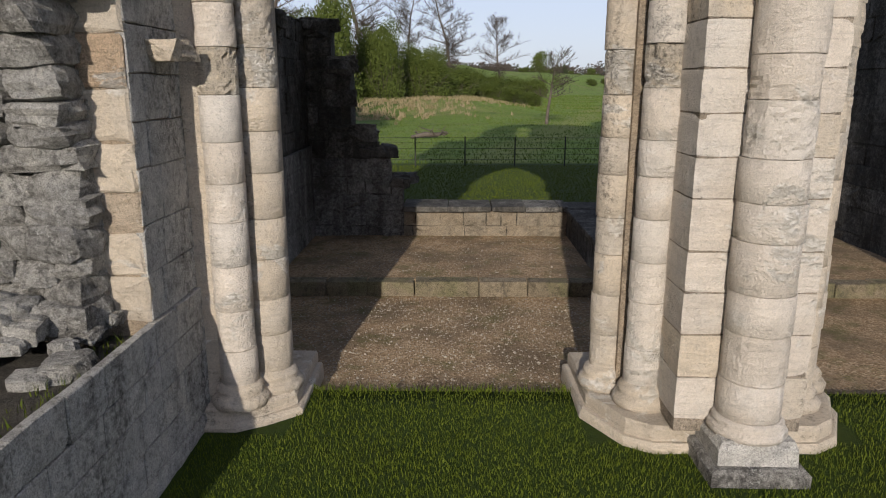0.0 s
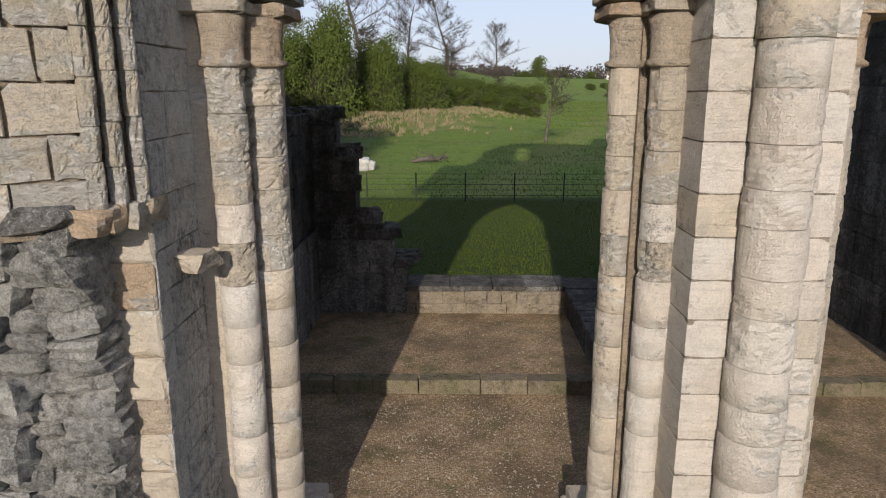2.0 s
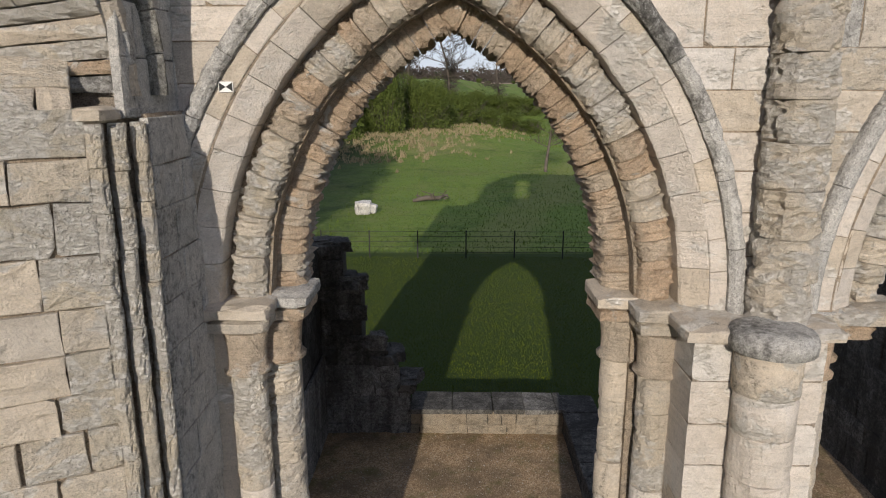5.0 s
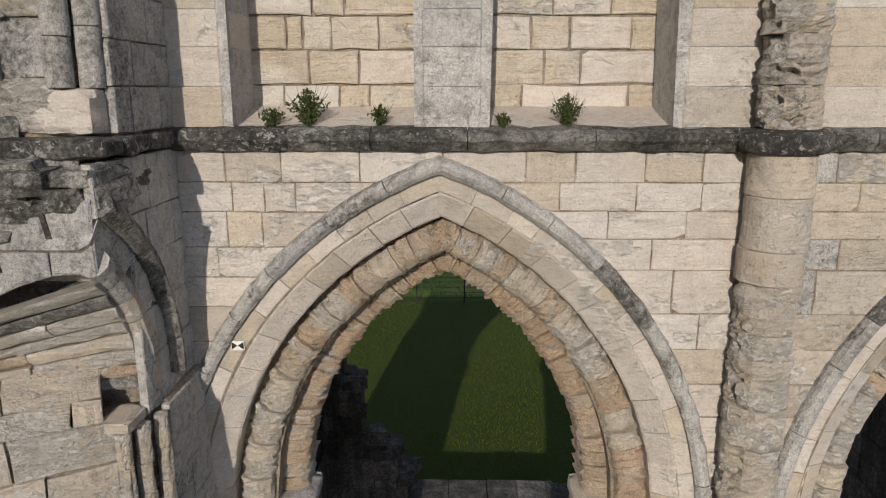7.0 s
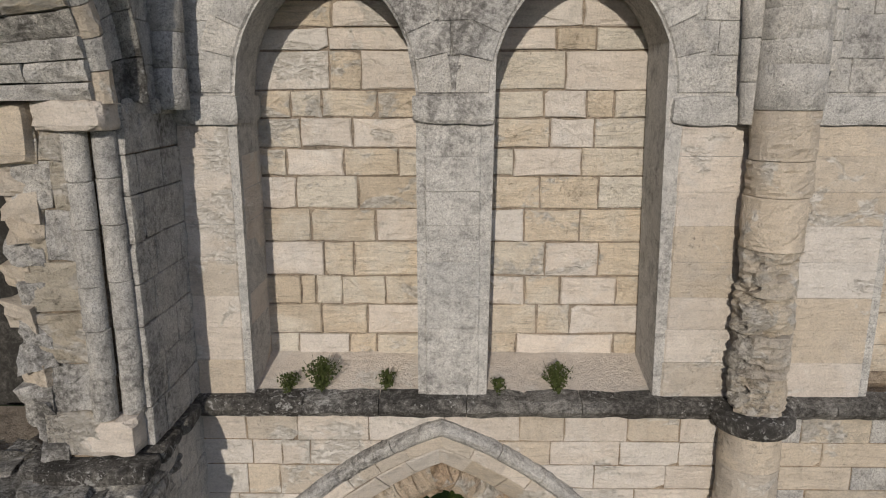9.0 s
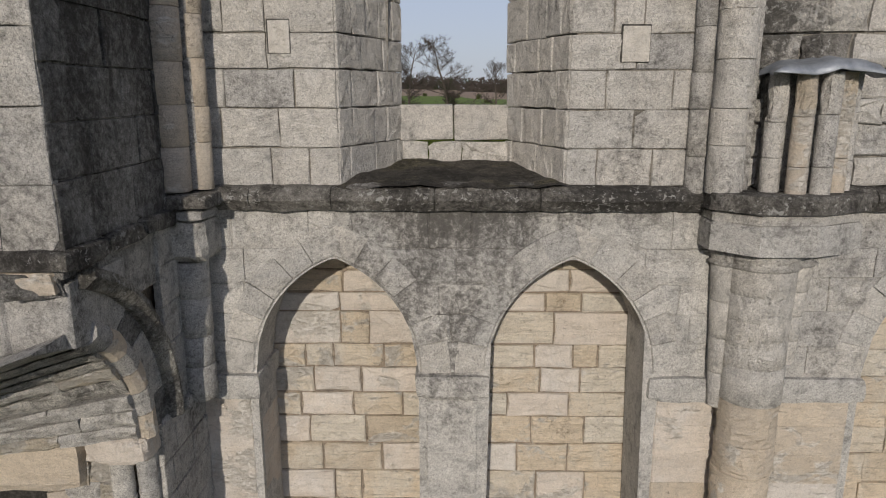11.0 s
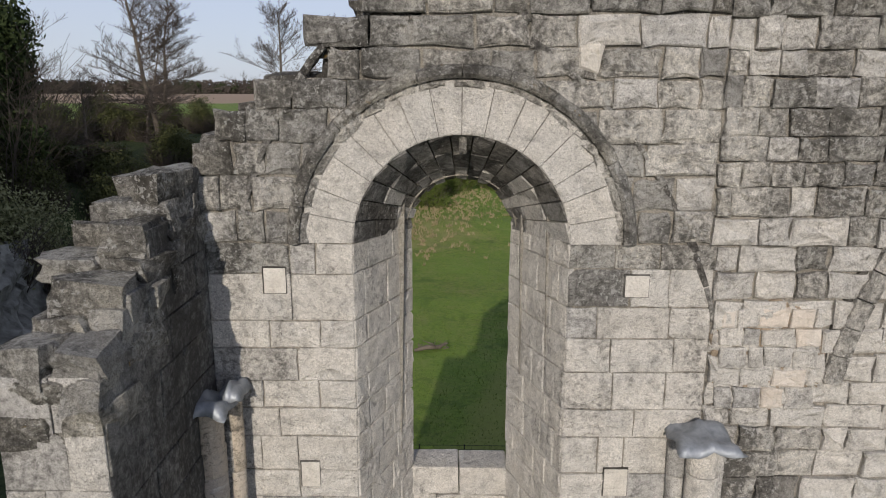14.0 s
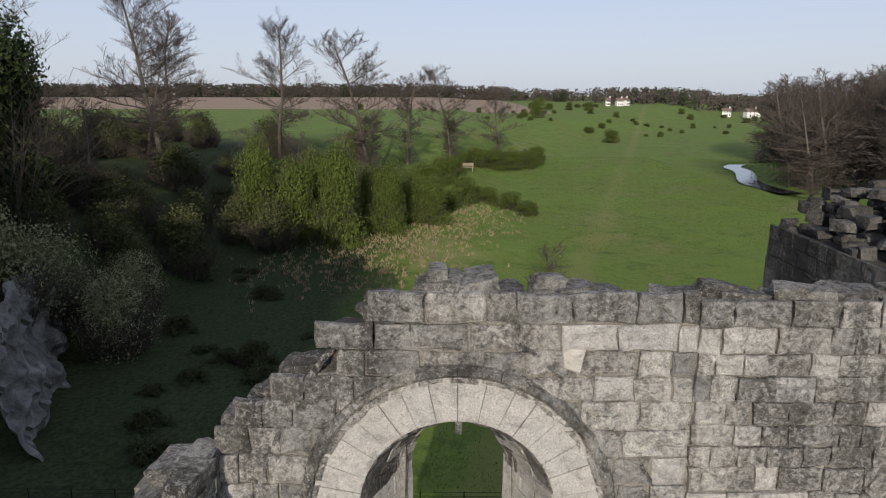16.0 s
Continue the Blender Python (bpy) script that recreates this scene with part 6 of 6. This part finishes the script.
    t = thing("tree", label, "tree", group="bare trees")
    mesh_ob("trunk", wood[0], wood[1], BARK, t, "", True)
    mesh_ob("crown", twig[0], twig[1], TWIGS, t, "fine bare twigs")
    return t


def leafy(seed, w, d, h, count, size, lobes=26):
    """Leaves in clumps over an uneven crown. Returns vertices and faces."""
    r = random.Random(seed)
    verts, faces = [], []
    cs = []
    for i in range(lobes):
        a, z = r.uniform(0, 6.28), r.random() ** 0.8
        q = (1 - 0.55 * z) * r.uniform(0.25, 0.8)
        cs.append((Vector((q * math.cos(a) * w / 2, q * math.sin(a) * d / 2, h * (0.03 + 0.79 * z))), r.uniform(0.16, 0.30) * min(w, h)))
    for i in range(count):
        c, rad = cs[i % lobes]
        v = Vector((r.gauss(0, 1), r.gauss(0, 1), r.gauss(0.15, 1))).normalized()
        p = c + v * rad * (r.uniform(0.55, 1.0) ** 0.6 + (0.35 * r.random() ** 3))
        if p.z < 0.05:
            p.z = 0.05 + 0.3 * r.random()
        n = (v + Vector((r.gauss(0, 0.6), r.gauss(0, 0.6), r.gauss(0, 0.6)))).normalized()
        a = n.orthogonal().normalized()
        a = (a * math.cos(i) + n.cross(a) * math.sin(i))
        b = n.cross(a)
        s = size * r.uniform(0.6, 1.3)
        k = len(verts)
        verts += [p - a * s, p - b * s * 0.45, p + a * s, p + b * s * 0.45]
        faces.append((k, k + 1, k + 2, k + 3))
    return verts, faces


def bush(seed, w, d, h, count, size, mat, label, name="bush", group="hawthorn bushes", twigs=60):
    r = random.Random(seed)
    t = thing(name, label, name, group=group)
    verts, faces = leafy(seed, w, d, h, count, size)
    mesh_ob("crown", verts, faces, mat, t)
    wood, twig, ends = ([], []), ([], []), []
    for i in range(twigs):
        a = r.uniform(0, 6.28)
        q = r.random() ** 0.5
        p = Vector((0.3 * q * w * math.cos(a), 0.3 * q * d * math.sin(a), -0.3))
        grow(r, p, Vector((0.5 * math.cos(a), 0.5 * math.sin(a), 1.2)), h * r.uniform(0.35, 0.62), 0.05, 2, 3, wood, twig, ends)
    mesh_ob("brushwood", wood[0] + twig[0], twig[1], TWIGS, t, "brown stems")
    return t


def put(ob, x, y, scale=1.0, turn=0.0, sink=0.15, tall=1.0, z=None):
    m = Matrix.Translation((x, y, (gz(x, y) if z is None else z) - sink)) @ Matrix.Rotation(turn, 4, "Z") @ Matrix.Diagonal((scale, scale, scale * tall, 1))
    return copy_thing(ob, m)


def seat(ob, x, y, scale=1.0, turn=0.0, sink=0.15, tall=1.0):
    ob.matrix_basis = Matrix.Translation((x, y, gz(x, y) - sink)) @ Matrix.Rotation(turn, 4, "Z") @ Matrix.Diagonal((scale, scale, scale * tall, 1))
    return ob


tall_a = bare_tree(11, 29.0, "tall bare lime tree with dark trunk and fine twigs", 4, 0.5)
tall_b = bare_tree(12, 26.5, "tall bare tree with brushy shoots round its trunk", 4, 1.0)
small_c = bare_tree(13, 18.5, "bare woodland tree in early spring", 3, 0.6)
seat(tall_a, -41.3, 100, 0.93)
put(tall_a, -31.6, 128, 0.90, 2.1)
put(tall_b, -15.4, 130, 0.98, 0.4, tall=1.08)
put(tall_a, -10.0, 152, 0.72, 4.0)
put(tall_b, -0.6, 165, 0.83, 1.4, tall=1.04)
put(tall_a, 12.4, 190, 0.74, 5.1)
seat(tall_b, -62, 150, 1.0, 3.0)
r2 = random.Random(5)
seat(small_c, 66, 128, 1.1)
for i in range(84):
    y = r2.uniform(104, 215)
    k = r2.random()
    x = river_x(min(y, 165)) + 3.5 + 44 * k ** 1.3 + (y > 146) * 16
    put(small_c, x, y, r2.uniform(0.95, 1.15) + 0.35 * k, r2.uniform(0, 6.28))
for x, y, s in ((-52, 62, 1.2), (-46, 70, 1.0), (-58, 95, 1.2), (-30, 100, 0.6), (-26, 112, 0.5), (-48, 110, 0.8), (-44, 52, 0.9), (-38, 58, 0.7), (-34, 66, 0.55), (-64, 75, 1.3)):
    put(small_c, x, y, s, r2.uniform(0, 6.28))
# hedge of fresh green hawthorns along the foot of the slope
hawthorn = bush(21, 7.0, 6.0, 8.6, 15000, 0.15, LEAF, "bright green hawthorn bush in fresh spring leaf", twigs=16)
seat(hawthorn, -18.7, 84.0, 0.9, 0.4, tall=1.32)
for x, y, s, tl in ((-13.3, 82.0, 0.95, 1.30), (-16.8, 88.0, 0.95, 1.12), (-24.2, 86.0, 0.92, 1.35), (-10.3, 90.0, 0.69, 1.26), (-8.0, 88.0, 0.74, 1.30), (-5.7, 96.0, 0.75, 0.98), (-2.9, 94.0, 0.9, 0.76)):
    put(hawthorn, x, y, s, r2.uniform(0, 6.28), tall=tl)
thorn = bush(22, 4.6, 4.6, 7.4, 9000, 0.14, LEAF, "tall green bush in fresh leaf at the field edge", twigs=14)
seat(thorn, 1.8, 112.0, 0.94, 0.4, tall=0.77)
for x, y, s, tl in ((5.9, 116.0, 0.86, 0.71), (9.3, 114.0, 1.06, 0.60), (12.0, 110.0, 0.92, 0.55), (-0.9, 106.0, 0.98, 0.69), (3.6, 120.0, 0.9, 0.55)):
    put(thorn, x, y, s, r2.uniform(0, 6.28), tall=tl)
for x, y, s, tl in ((5.5, 170, 1.35, 0.75), (10, 175, 1.5, 0.7), (15, 178, 1.5, 0.72), (20, 184, 1.4, 0.75), (23, 192, 1.2, 0.9), (2.0, 165, 1.0, 0.7), (0, 150, 1.2, 0.8), (-2, 138, 1.3, 0.9), (-5, 125, 1.3, 0.9), (63, 278, 1.6, 0.7), (58, 300, 1.0, 0.6), (60, 305, 0.8, 0.6), (70, 330, 0.9, 0.6)):
    put(thorn, x, y, s, r2.uniform(0, 6.28), tall=tl)
scrub = bush(23, 6.5, 6.5, 5.6, 3600, 0.16, LEAF_DULL, "dull green and brown scrub on the shaded slope", "scrub_bush", "slope scrub", 150)
seat(scrub, -27, 70, 1.0)
for i in range(44):
    y = r2.uniform(46, 118)
    x = -27 - 0.10 * abs(78 - y) - 20 * r2.random() + (12 + 0.3 * (y - 78) if y > 78 else 0)
    put(scrub, x, y, r2.uniform(0.6, 1.15), r2.uniform(0, 6.28))
for i in range(36):
    y = r2.uniform(92, 145)
    put(scrub, -24 - 46 * r2.random() + 0.1 * (y - 92), y, r2.uniform(0.7, 1.2), r2.uniform(0, 6.28), tall=r2.uniform(0.7, 1.1))
blossom = bush(24, 7.5, 7.0, 7.5, 5200, 0.13, LEAF_PALE, "grey-green bush with opening pale leaves above the cliff", "blossom_bush", "slope scrub", 150)
seat(blossom, -29.5, 51, 1.0)
put(blossom, -27.0, 58, 0.75, 2.2)
put(blossom, -36, 50, 1.0, 4.1)
put(blossom, -24.5, 50, 0.85, 1.1)
put(blossom, -31, 46, 1.1, 5.0)
ivy = bush(25, 8.5, 8.5, 21.0, 15000, 0.24, LEAF_DARK, "tall tree wrapped in dark ivy", "ivy_tree", "slope scrub", 60)
seat(ivy, -36.5, 57, 1.0)
put(ivy, -40, 64, 0.9, 2.0)
# unseen trees added beside the ruin to shade the valley foot
shade = bush(26, 9.5, 9.5, 27.0, 6500, 0.55, LEAF_DARK, "tall ivy-grown tree, unseen, added to shade the valley foot", "ivy_tree", "slope scrub", 20)
seat(shade, -17, 2, 1.0)
for i in range(44):
    y = r2.uniform(-18, 9)
    x = -15.5 - 24 * (i / 44) - 0.35 * max(0, y)
    put(shade, x, y, 0.85 + 0.008 * abs(x), r2.uniform(0, 6.28), tall=r2.uniform(0.9, 1.15))
bramble = bush(27, 4.2, 4.2, 1.7, 2600, 0.10, BRAMBLE, "low dark bramble patch on the shaded slope", "bramble_bush", "slope scrub", 40)
seat(bramble, -14, 48, 1.0)
for i in range(20):
    y = r2.uniform(33, 74)
    put(bramble, -9.5 - 16 * r2.random() - 0.05 * (y - 33), y, r2.uniform(0.5, 1.0), r2.uniform(0, 6.28), tall=r2.uniform(0.4, 0.8))
# small tree in the meadow
young = bare_tree(31, 6.4, "small slender meadow tree just coming into leaf", 3, kids=(18, 8, 6, 4), first=0.44, thin=0.018, stout=0.026)
seat(young, 7.7, 60, 1.0)
lv, lf = leafy(32, 3.4, 3.2, 6.0, 1800, 0.065, 18)
lv = [Vector((v.x, v.y, v.z * 0.55 + 2.9)) for v in lv]
mesh_ob("foliage", lv, lf, LEAF, young, "sparse opening leaves")
for i in range(46):
    # hedgerows and single thorns on the far slope
    line = i % 3
    x = (-60 + 230 * (i / 46), 20 + 130 * r2.random(), 60 + 160 * r2.random())[line]
    y = (392 + 0.10 * x, 300 + 110 * r2.random(), 470 + 120 * r2.random())[line]
    put(thorn, x + r2.gauss(0, 4), y, r2.uniform(0.5, 1.0) + 0.6 * (line == 2), r2.uniform(0, 6.28), tall=r2.uniform(0.4, 0.8))
green_far = bush(33, 12, 12, 14, 2500, 0.5, LEAF, "round green tree in leaf far off", "green_tree", "far trees", 40)
seat(green_far, 40, 330, 0.75)


def far_wood():
    """Belts of woodland along the horizon and behind the river: many small ragged crowns."""
    r = random.Random(77)
    belts = ((0.0, "brown bare woodland belt on the horizon", TWIGS), (0.72, "dark green woodland belt on the horizon", LEAF_DARK))
    made = [([], []), ([], [])]
    for i in range(2600):
        k = r.random()
        if k < 0.42:
            x, y, hh = r.uniform(-760, 80), r.uniform(905, 960), 16
        elif k < 0.80:
            x = r.uniform(60, 900)
            y, hh = r.uniform(640, 900) + 0.1 * x, 14
            if x < 150:
                y += 150
        else:
            y = r.uniform(112, 330)
            x, hh = 72 + 0.28 * abs(y - 150) + 90 * r.random() ** 1.3 + (y > 160) * 20 + max(0, y - 200) * 0.35, 17
        z = gz(x, y)
        h = hh * r.uniform(0.6, 1.15)
        near = y < 400
        v, f = made[0 if r.random() < (0.93 if near else 0.75) else 1]
        for j in range(130 if near else 34):
            q = r.random()
            c = Vector((x + r.gauss(0, 2.8) * (1.2 - 0.5 * q), y + r.gauss(0, 2.6), z + h * q))
            s = r.uniform(0.5, 1.3) if near else r.uniform(1.0, 2.4)
            a = Vector((r.gauss(0, 1), r.gauss(0, 1), r.gauss(0.5, 1))).normalized()
            b = a.orthogonal().normalized()
            e = 0.10 if near else 0.55
            n = len(v)
            v += [c - a * s, c + b * s * e, c + a * s, c - b * s * e]
            f.append((n, n + 1, n + 2, n + 3))
    for (v, f), (_, label, mat) in zip(made, belts):
        tagged(mesh_ob("far_woodland", v, f, mat), label, "woodland", kind="stuff")


far_wood()

# ---- cliff on the valley side ----


def cliff():
    t = thing("cliff", "pale grey quarried limestone cliff on the valley side", "cliff")
    for (x0, y0), (x1, y1), h0, h1 in (((-22.6, 34.5), (-26.5, 43), 5.5, 7.6), ((-26.5, 43), (-30.5, 53), 7.6, 6.5), ((-31, 56), (-30.0, 62), 4.0, 3.0)):
        g, k = 36, 26
        verts, faces = [], []
        for i in range(g + 1):
            f = i / g
            for j in range(k + 1):
                q = j / k
                x, y = x0 + (x1 - x0) * f, y0 + (y1 - y0) * f
                z = gz(x + 3, y) - 0.5 + (h0 + (h1 - h0) * f) * q
                ledge = math.floor(q * 5 + 0.7 * noise.noise(Vector((f * 4, 0, x0)))) * 0.55
                e = 1.3 * noise.noise(Vector((x * 0.35, y * 0.35, z * 0.5))) + 0.5 * noise.noise(Vector((x * 1.1, y * 1.1, z * 1.3))) - ledge
                verts.append((x + e + 1.0, y - 0.3 * e, z))
        for i in range(g):
            for j in range(k):
                a = i * (k + 1) + j
                faces.append((a, a + k + 1, a + k + 2, a + 1))
        mesh_ob("rock_face", verts, faces, ROCK, t)


cliff()

# ---- houses far off ----


def house(x, y, w, d, h, turn):
    t = thing("house", "white rendered cottage with a brown tiled roof far off", "house", group="far cottages")
    box("wall", -w / 2, w / 2, -d / 2, d / 2, -1, h, WHITEWALL, t, bevel=0.05)
    mesh_ob("roof", [(-w / 2 - 0.4, -d / 2 - 0.4, h), (w / 2 + 0.4, -d / 2 - 0.4, h), (w / 2 + 0.4, d / 2 + 0.4, h), (-w / 2 - 0.4, d / 2 + 0.4, h), (-w / 2 - 0.4, 0, h + d * 0.42), (w / 2 + 0.4, 0, h + d * 0.42)], [(0, 1, 5, 4), (2, 3, 4, 5), (1, 2, 5), (3, 0, 4), (0, 3, 2, 1)], ROOFTILE, t)
    box("chimney", w / 4, w / 4 + 0.9, -0.4, 0.5, h + d * 0.2, h + d * 0.42 + 1.2, WHITEWALL, t, bevel=0.03)
    for i in range(3):
        xx = -w / 2 + w * (i + 0.6) / 3.3
        for zz in (1.0, 3.6):
            box("window", xx, xx + 1.0, -d / 2 - 0.04, -d / 2 + 0.1, zz, zz + 1.2, IRON, t, bevel=0.02)
    t.matrix_basis = pose(x, y, gz(x, y), 0, 0, turn)
    return t


for x, y, w, turn in ((238, 560, 14, 10), (222, 570, 8, -20), (147, 622, 7.5, 5), (155, 632, 6, 40), (138, 626, 5, -15)):
    house(x, y, w * 0.8, 6, 4.6, turn)

# ---- things in the meadow ----
rock = thing("boulder", "white pitted limestone boulder in the meadow", "boulder")
boulder("stone", (-4.9, 40, gz(-4.9, 40) + 0.3), (0.95, 0.8, 0.8), ASHEN, rock, 41, 3, 0.5)
boulder("stone", (-4.4, 40.1, gz(-4.4, 40) + 0.25), (0.5, 0.5, 0.55), ASHEN, rock, 42, 3, 0.6)


def log():
    t = thing("fallen_log", "grey weathered fallen branch lying in the meadow", "log")
    v, f = [], []
    r = random.Random(3)
    z = gz(-1.3, 44.4)
    tube(v, f, [Vector((-2.4, 44.2, z + 0.1)), Vector((-1.6, 44.4, z + 0.25)), Vector((-0.9, 44.5, z + 0.22)), Vector((-0.3, 44.9, z + 0.35))], [0.10, 0.17, 0.14, 0.06], 7)
    mesh_ob("trunk", v, f, BARK, t, "", True)
    for i in range(7):
        v, f = [], []
        p = Vector((-2.0 + 0.25 * i, 44.3, z + 0.2))
        tube(v, f, [p, p + Vector((r.uniform(-0.4, 0.4), r.uniform(-0.3, 0.3), r.uniform(0.1, 0.35))), p + Vector((r.uniform(-0.7, 0.7), r.uniform(-0.4, 0.4), r.uniform(0.2, 0.6)))], [0.06, 0.04, 0.015], 5)
        mesh_ob("branch", v, f, BARK, t)


log()


def bench():
    t = thing("bench", "pale weathered wooden bench at the edge of the bushes", "bench")
    x, y = 2.9, 160.0
    z = gz(x, y)
    for i in range(4):
        box("plank", x - 1.9, x + 1.9, y - 0.6 + 0.3 * i, y - 0.35 + 0.3 * i, z + 0.75, z + 0.85, WOOD, t, bevel=0.01)
    for i in range(3):
        box("plank", x - 1.9, x + 1.9, y + 0.66, y + 0.72, z + 0.95 + 0.28 * i, z + 1.15 + 0.28 * i, WOOD, t, bevel=0.01)
    for dx in (-1.6, 1.6):
        for dy in (-0.5, 0.6):
            box("leg", x + dx - 0.1, x + dx + 0.1, y + dy - 0.1, y + dy + 0.1, z - 0.2, z + 0.78 + (dy > 0) * 0.8, WOOD, t, bevel=0.01)


bench()

# ---- grass and gravel ----


def blades(name, label, mat, spots, h0, h1, w, seed, clump=1, lift=0.0):
    r = random.Random(seed)
    verts, faces = [], []
    for x, y in spots:
        z = gz(x, y) + lift
        for c in range(clump):
            a = r.uniform(0, 6.28)
            h = r.uniform(h0, h1)
            px, py = x + r.gauss(0, w * 3) * (clump > 1), y + r.gauss(0, w * 3) * (clump > 1)
            dx, dy = math.cos(a) * w, math.sin(a) * w
            lx, ly = r.gauss(0, 0.45) * h, r.gauss(0, 0.45) * h
            n = len(verts)
            verts += [(px - dx, py - dy, z - 0.01), (px + dx, py + dy, z - 0.01), (px + dx * 0.6 + lx * 0.4, py + dy * 0.6 + ly * 0.4, z + h * 0.6), (px - dx * 0.6 + lx * 0.4, py - dy * 0.6 + ly * 0.4, z + h * 0.6), (px + lx, py + ly, z + h)]
            faces += [(n, n + 1, n + 2, n + 3), (n + 3, n + 2, n + 4)]
    return tagged(mesh_ob(name, verts, faces, mat), label, "grass", kind="stuff")


r3 = random.Random(9)
near = [(r3.uniform(-1.74, 4.6), r3.uniform(5.6, 8.70)) for _ in range(62000)]
near = [(x, y) for x, y in near if not (1.15 < x < 3.2 and y > 7.75) and not (x < -1.14 and y > 7.8) and not (1.86 < x < 2.5 and y > 7.15)]
blades("lawn_grass", "short mown green lawn before the arcade", BLADE, near, 0.014, 0.04, 0.0032, 1)
ledge_tufts = [(-1.82 - 0.25 * r3.random() ** 2, r3.uniform(5.2, 7.2)) for _ in range(420)]
edge = [(r3.uniform(-1.2, 1.3), 8.66 + r3.gauss(0, 0.03)) for _ in range(1500)]
blades("edge_grass", "ragged grass along the gravel edge", BLADE, edge, 0.03, 0.09, 0.004, 2)
blades("ledge_grass", "tufts of grass on the low wall", BLADE, ledge_tufts, 0.02, 0.06, 0.003, 7, 1, 1.03)
lawn_far = [(r3.uniform(-6, 8), 15.4 + 15 * r3.random() ** 1.2) for _ in range(70000)]
blades("far_lawn_grass", "mown lawn behind the chapel", BLADE, lawn_far, 0.025, 0.06, 0.007, 3)
mead = [(r3.uniform(-18, 34), 31 + 55 * r3.random() ** 1.3) for _ in range(30000)]
mead = [(x, y) for x, y in mead if x > -6.5 or y > 76]
blades("meadow_grass", "rough meadow grass with tussocks", MEADOW, mead, 0.06, 0.16, 0.02, 4)
rough_far = [(r3.uniform(-12, 62), 84 + 130 * r3.random()) for _ in range(26000)]
rough_far = [(x, y) for x, y in rough_far if x > -12 + 0.2 * (y - 84) and x < 60]
blades("meadow_tussocks", "tussocks of meadow grass further off", MEADOW, rough_far, 0.10, 0.28, 0.06, 8)
dry = []
for i in range(1100):
    k = r3.random()
    x = -16 + 22 * k
    dry.append((x + r3.gauss(0, 4.0), 74 + 14 * k + 60 * max(0, k - 0.55) + r3.gauss(0, 6.0)))
blades("dry_grass", "straw-coloured dry grass along the bushes", STRAW, dry, 0.15, 0.5, 0.045, 5, 7)


def pebbles():
    r = random.Random(15)
    verts, faces = [], []
    for i in range(5200):
        k = r.random()
        if k < 0.75:
            x, y = r.uniform(-2.2, 2.0), r.uniform(8.7, 11.68)
        else:
            x, y = r.uniform(-2.2, 2.0), r.uniform(11.98, 14.5)
        z = -0.115 if y < 11.8 else 0.075
        s = r.uniform(0.005, 0.014) * (1.7 if r.random() < 0.08 else 1)
        n = len(verts)
        a = r.uniform(0, 6.28)
        for j in range(4):
            t = a + j * math.pi / 2
            verts.append((x + s * math.cos(t) * r.uniform(0.7, 1.2), y + s * math.sin(t) * r.uniform(0.7, 1.2), z))
        verts.append((x, y, z + s * r.uniform(0.6, 1.0)))
        faces += [(n + j, n + (j + 1) % 4, n + 4) for j in range(4)]
    tagged(mesh_ob("pebbles", verts, faces, PEBBLE), "loose pale pebbles on the chapel gravel", "pebbles", kind="stuff")


PEBBLE = leaf_mat("mixed_pebbles", (0.17, 0.135, 0.095), (0.40, 0.35, 0.28))
pebbles()


def wall_weed(x, y, z, w, h, seed, mat=WEED):
    r = random.Random(seed)
    t = thing("wall_plant", "small green weed growing on the triforium ledge", "plant", group="wall plants")
    verts, faces = [], []
    for i in range(int(520 * w * h / 0.06)):
        a = r.uniform(0, 6.28)
        q = r.random()
        f = r.random()
        p = Vector((x + (0.2 + f * 0.8) * w / 2 * math.cos(a) * q, y + 0.12 * math.sin(a) * q, z + h * f * (1.0 - 0.45 * q)))
        s = r.uniform(0.008, 0.02)
        n = len(verts)
        b = Vector((r.gauss(0, 1), r.gauss(0, 1), r.gauss(0.4, 1))).normalized()
        c = b.orthogonal().normalized()
        verts += [p - b * s, p + c * s * 0.5, p + b * s, p - c * s * 0.5]
        faces.append((n, n + 1, n + 2, n + 3))
    mesh_ob("foliage", verts, faces, mat, t)
    v, f = [], []
    for i in range(14):
        a = r.uniform(-0.9, 0.9)
        tube(v, f, [Vector((x, y, z - 0.01)), Vector((x + a * w * 0.3, y - 0.02, z + h * 0.5)), Vector((x + a * w * 0.55, y + r.uniform(-0.06, 0.06), z + h * r.uniform(0.7, 1.1)))], [0.004, 0.003, 0.001], 3)
    mesh_ob("stalk", v, f, WEED, t)


for x, y, z, w, h, k in ((-0.93, 8.02, 7.87, 0.34, 0.26, 1), (-1.18, 8.0, 7.86, 0.22, 0.14, 2), (-0.42, 8.02, 7.87, 0.2, 0.15, 3), (0.90, 8.02, 7.87, 0.30, 0.22, 4), (0.45, 8.0, 7.86, 0.16, 0.10, 5)):
    wall_weed(x, y, z, w, h, k)
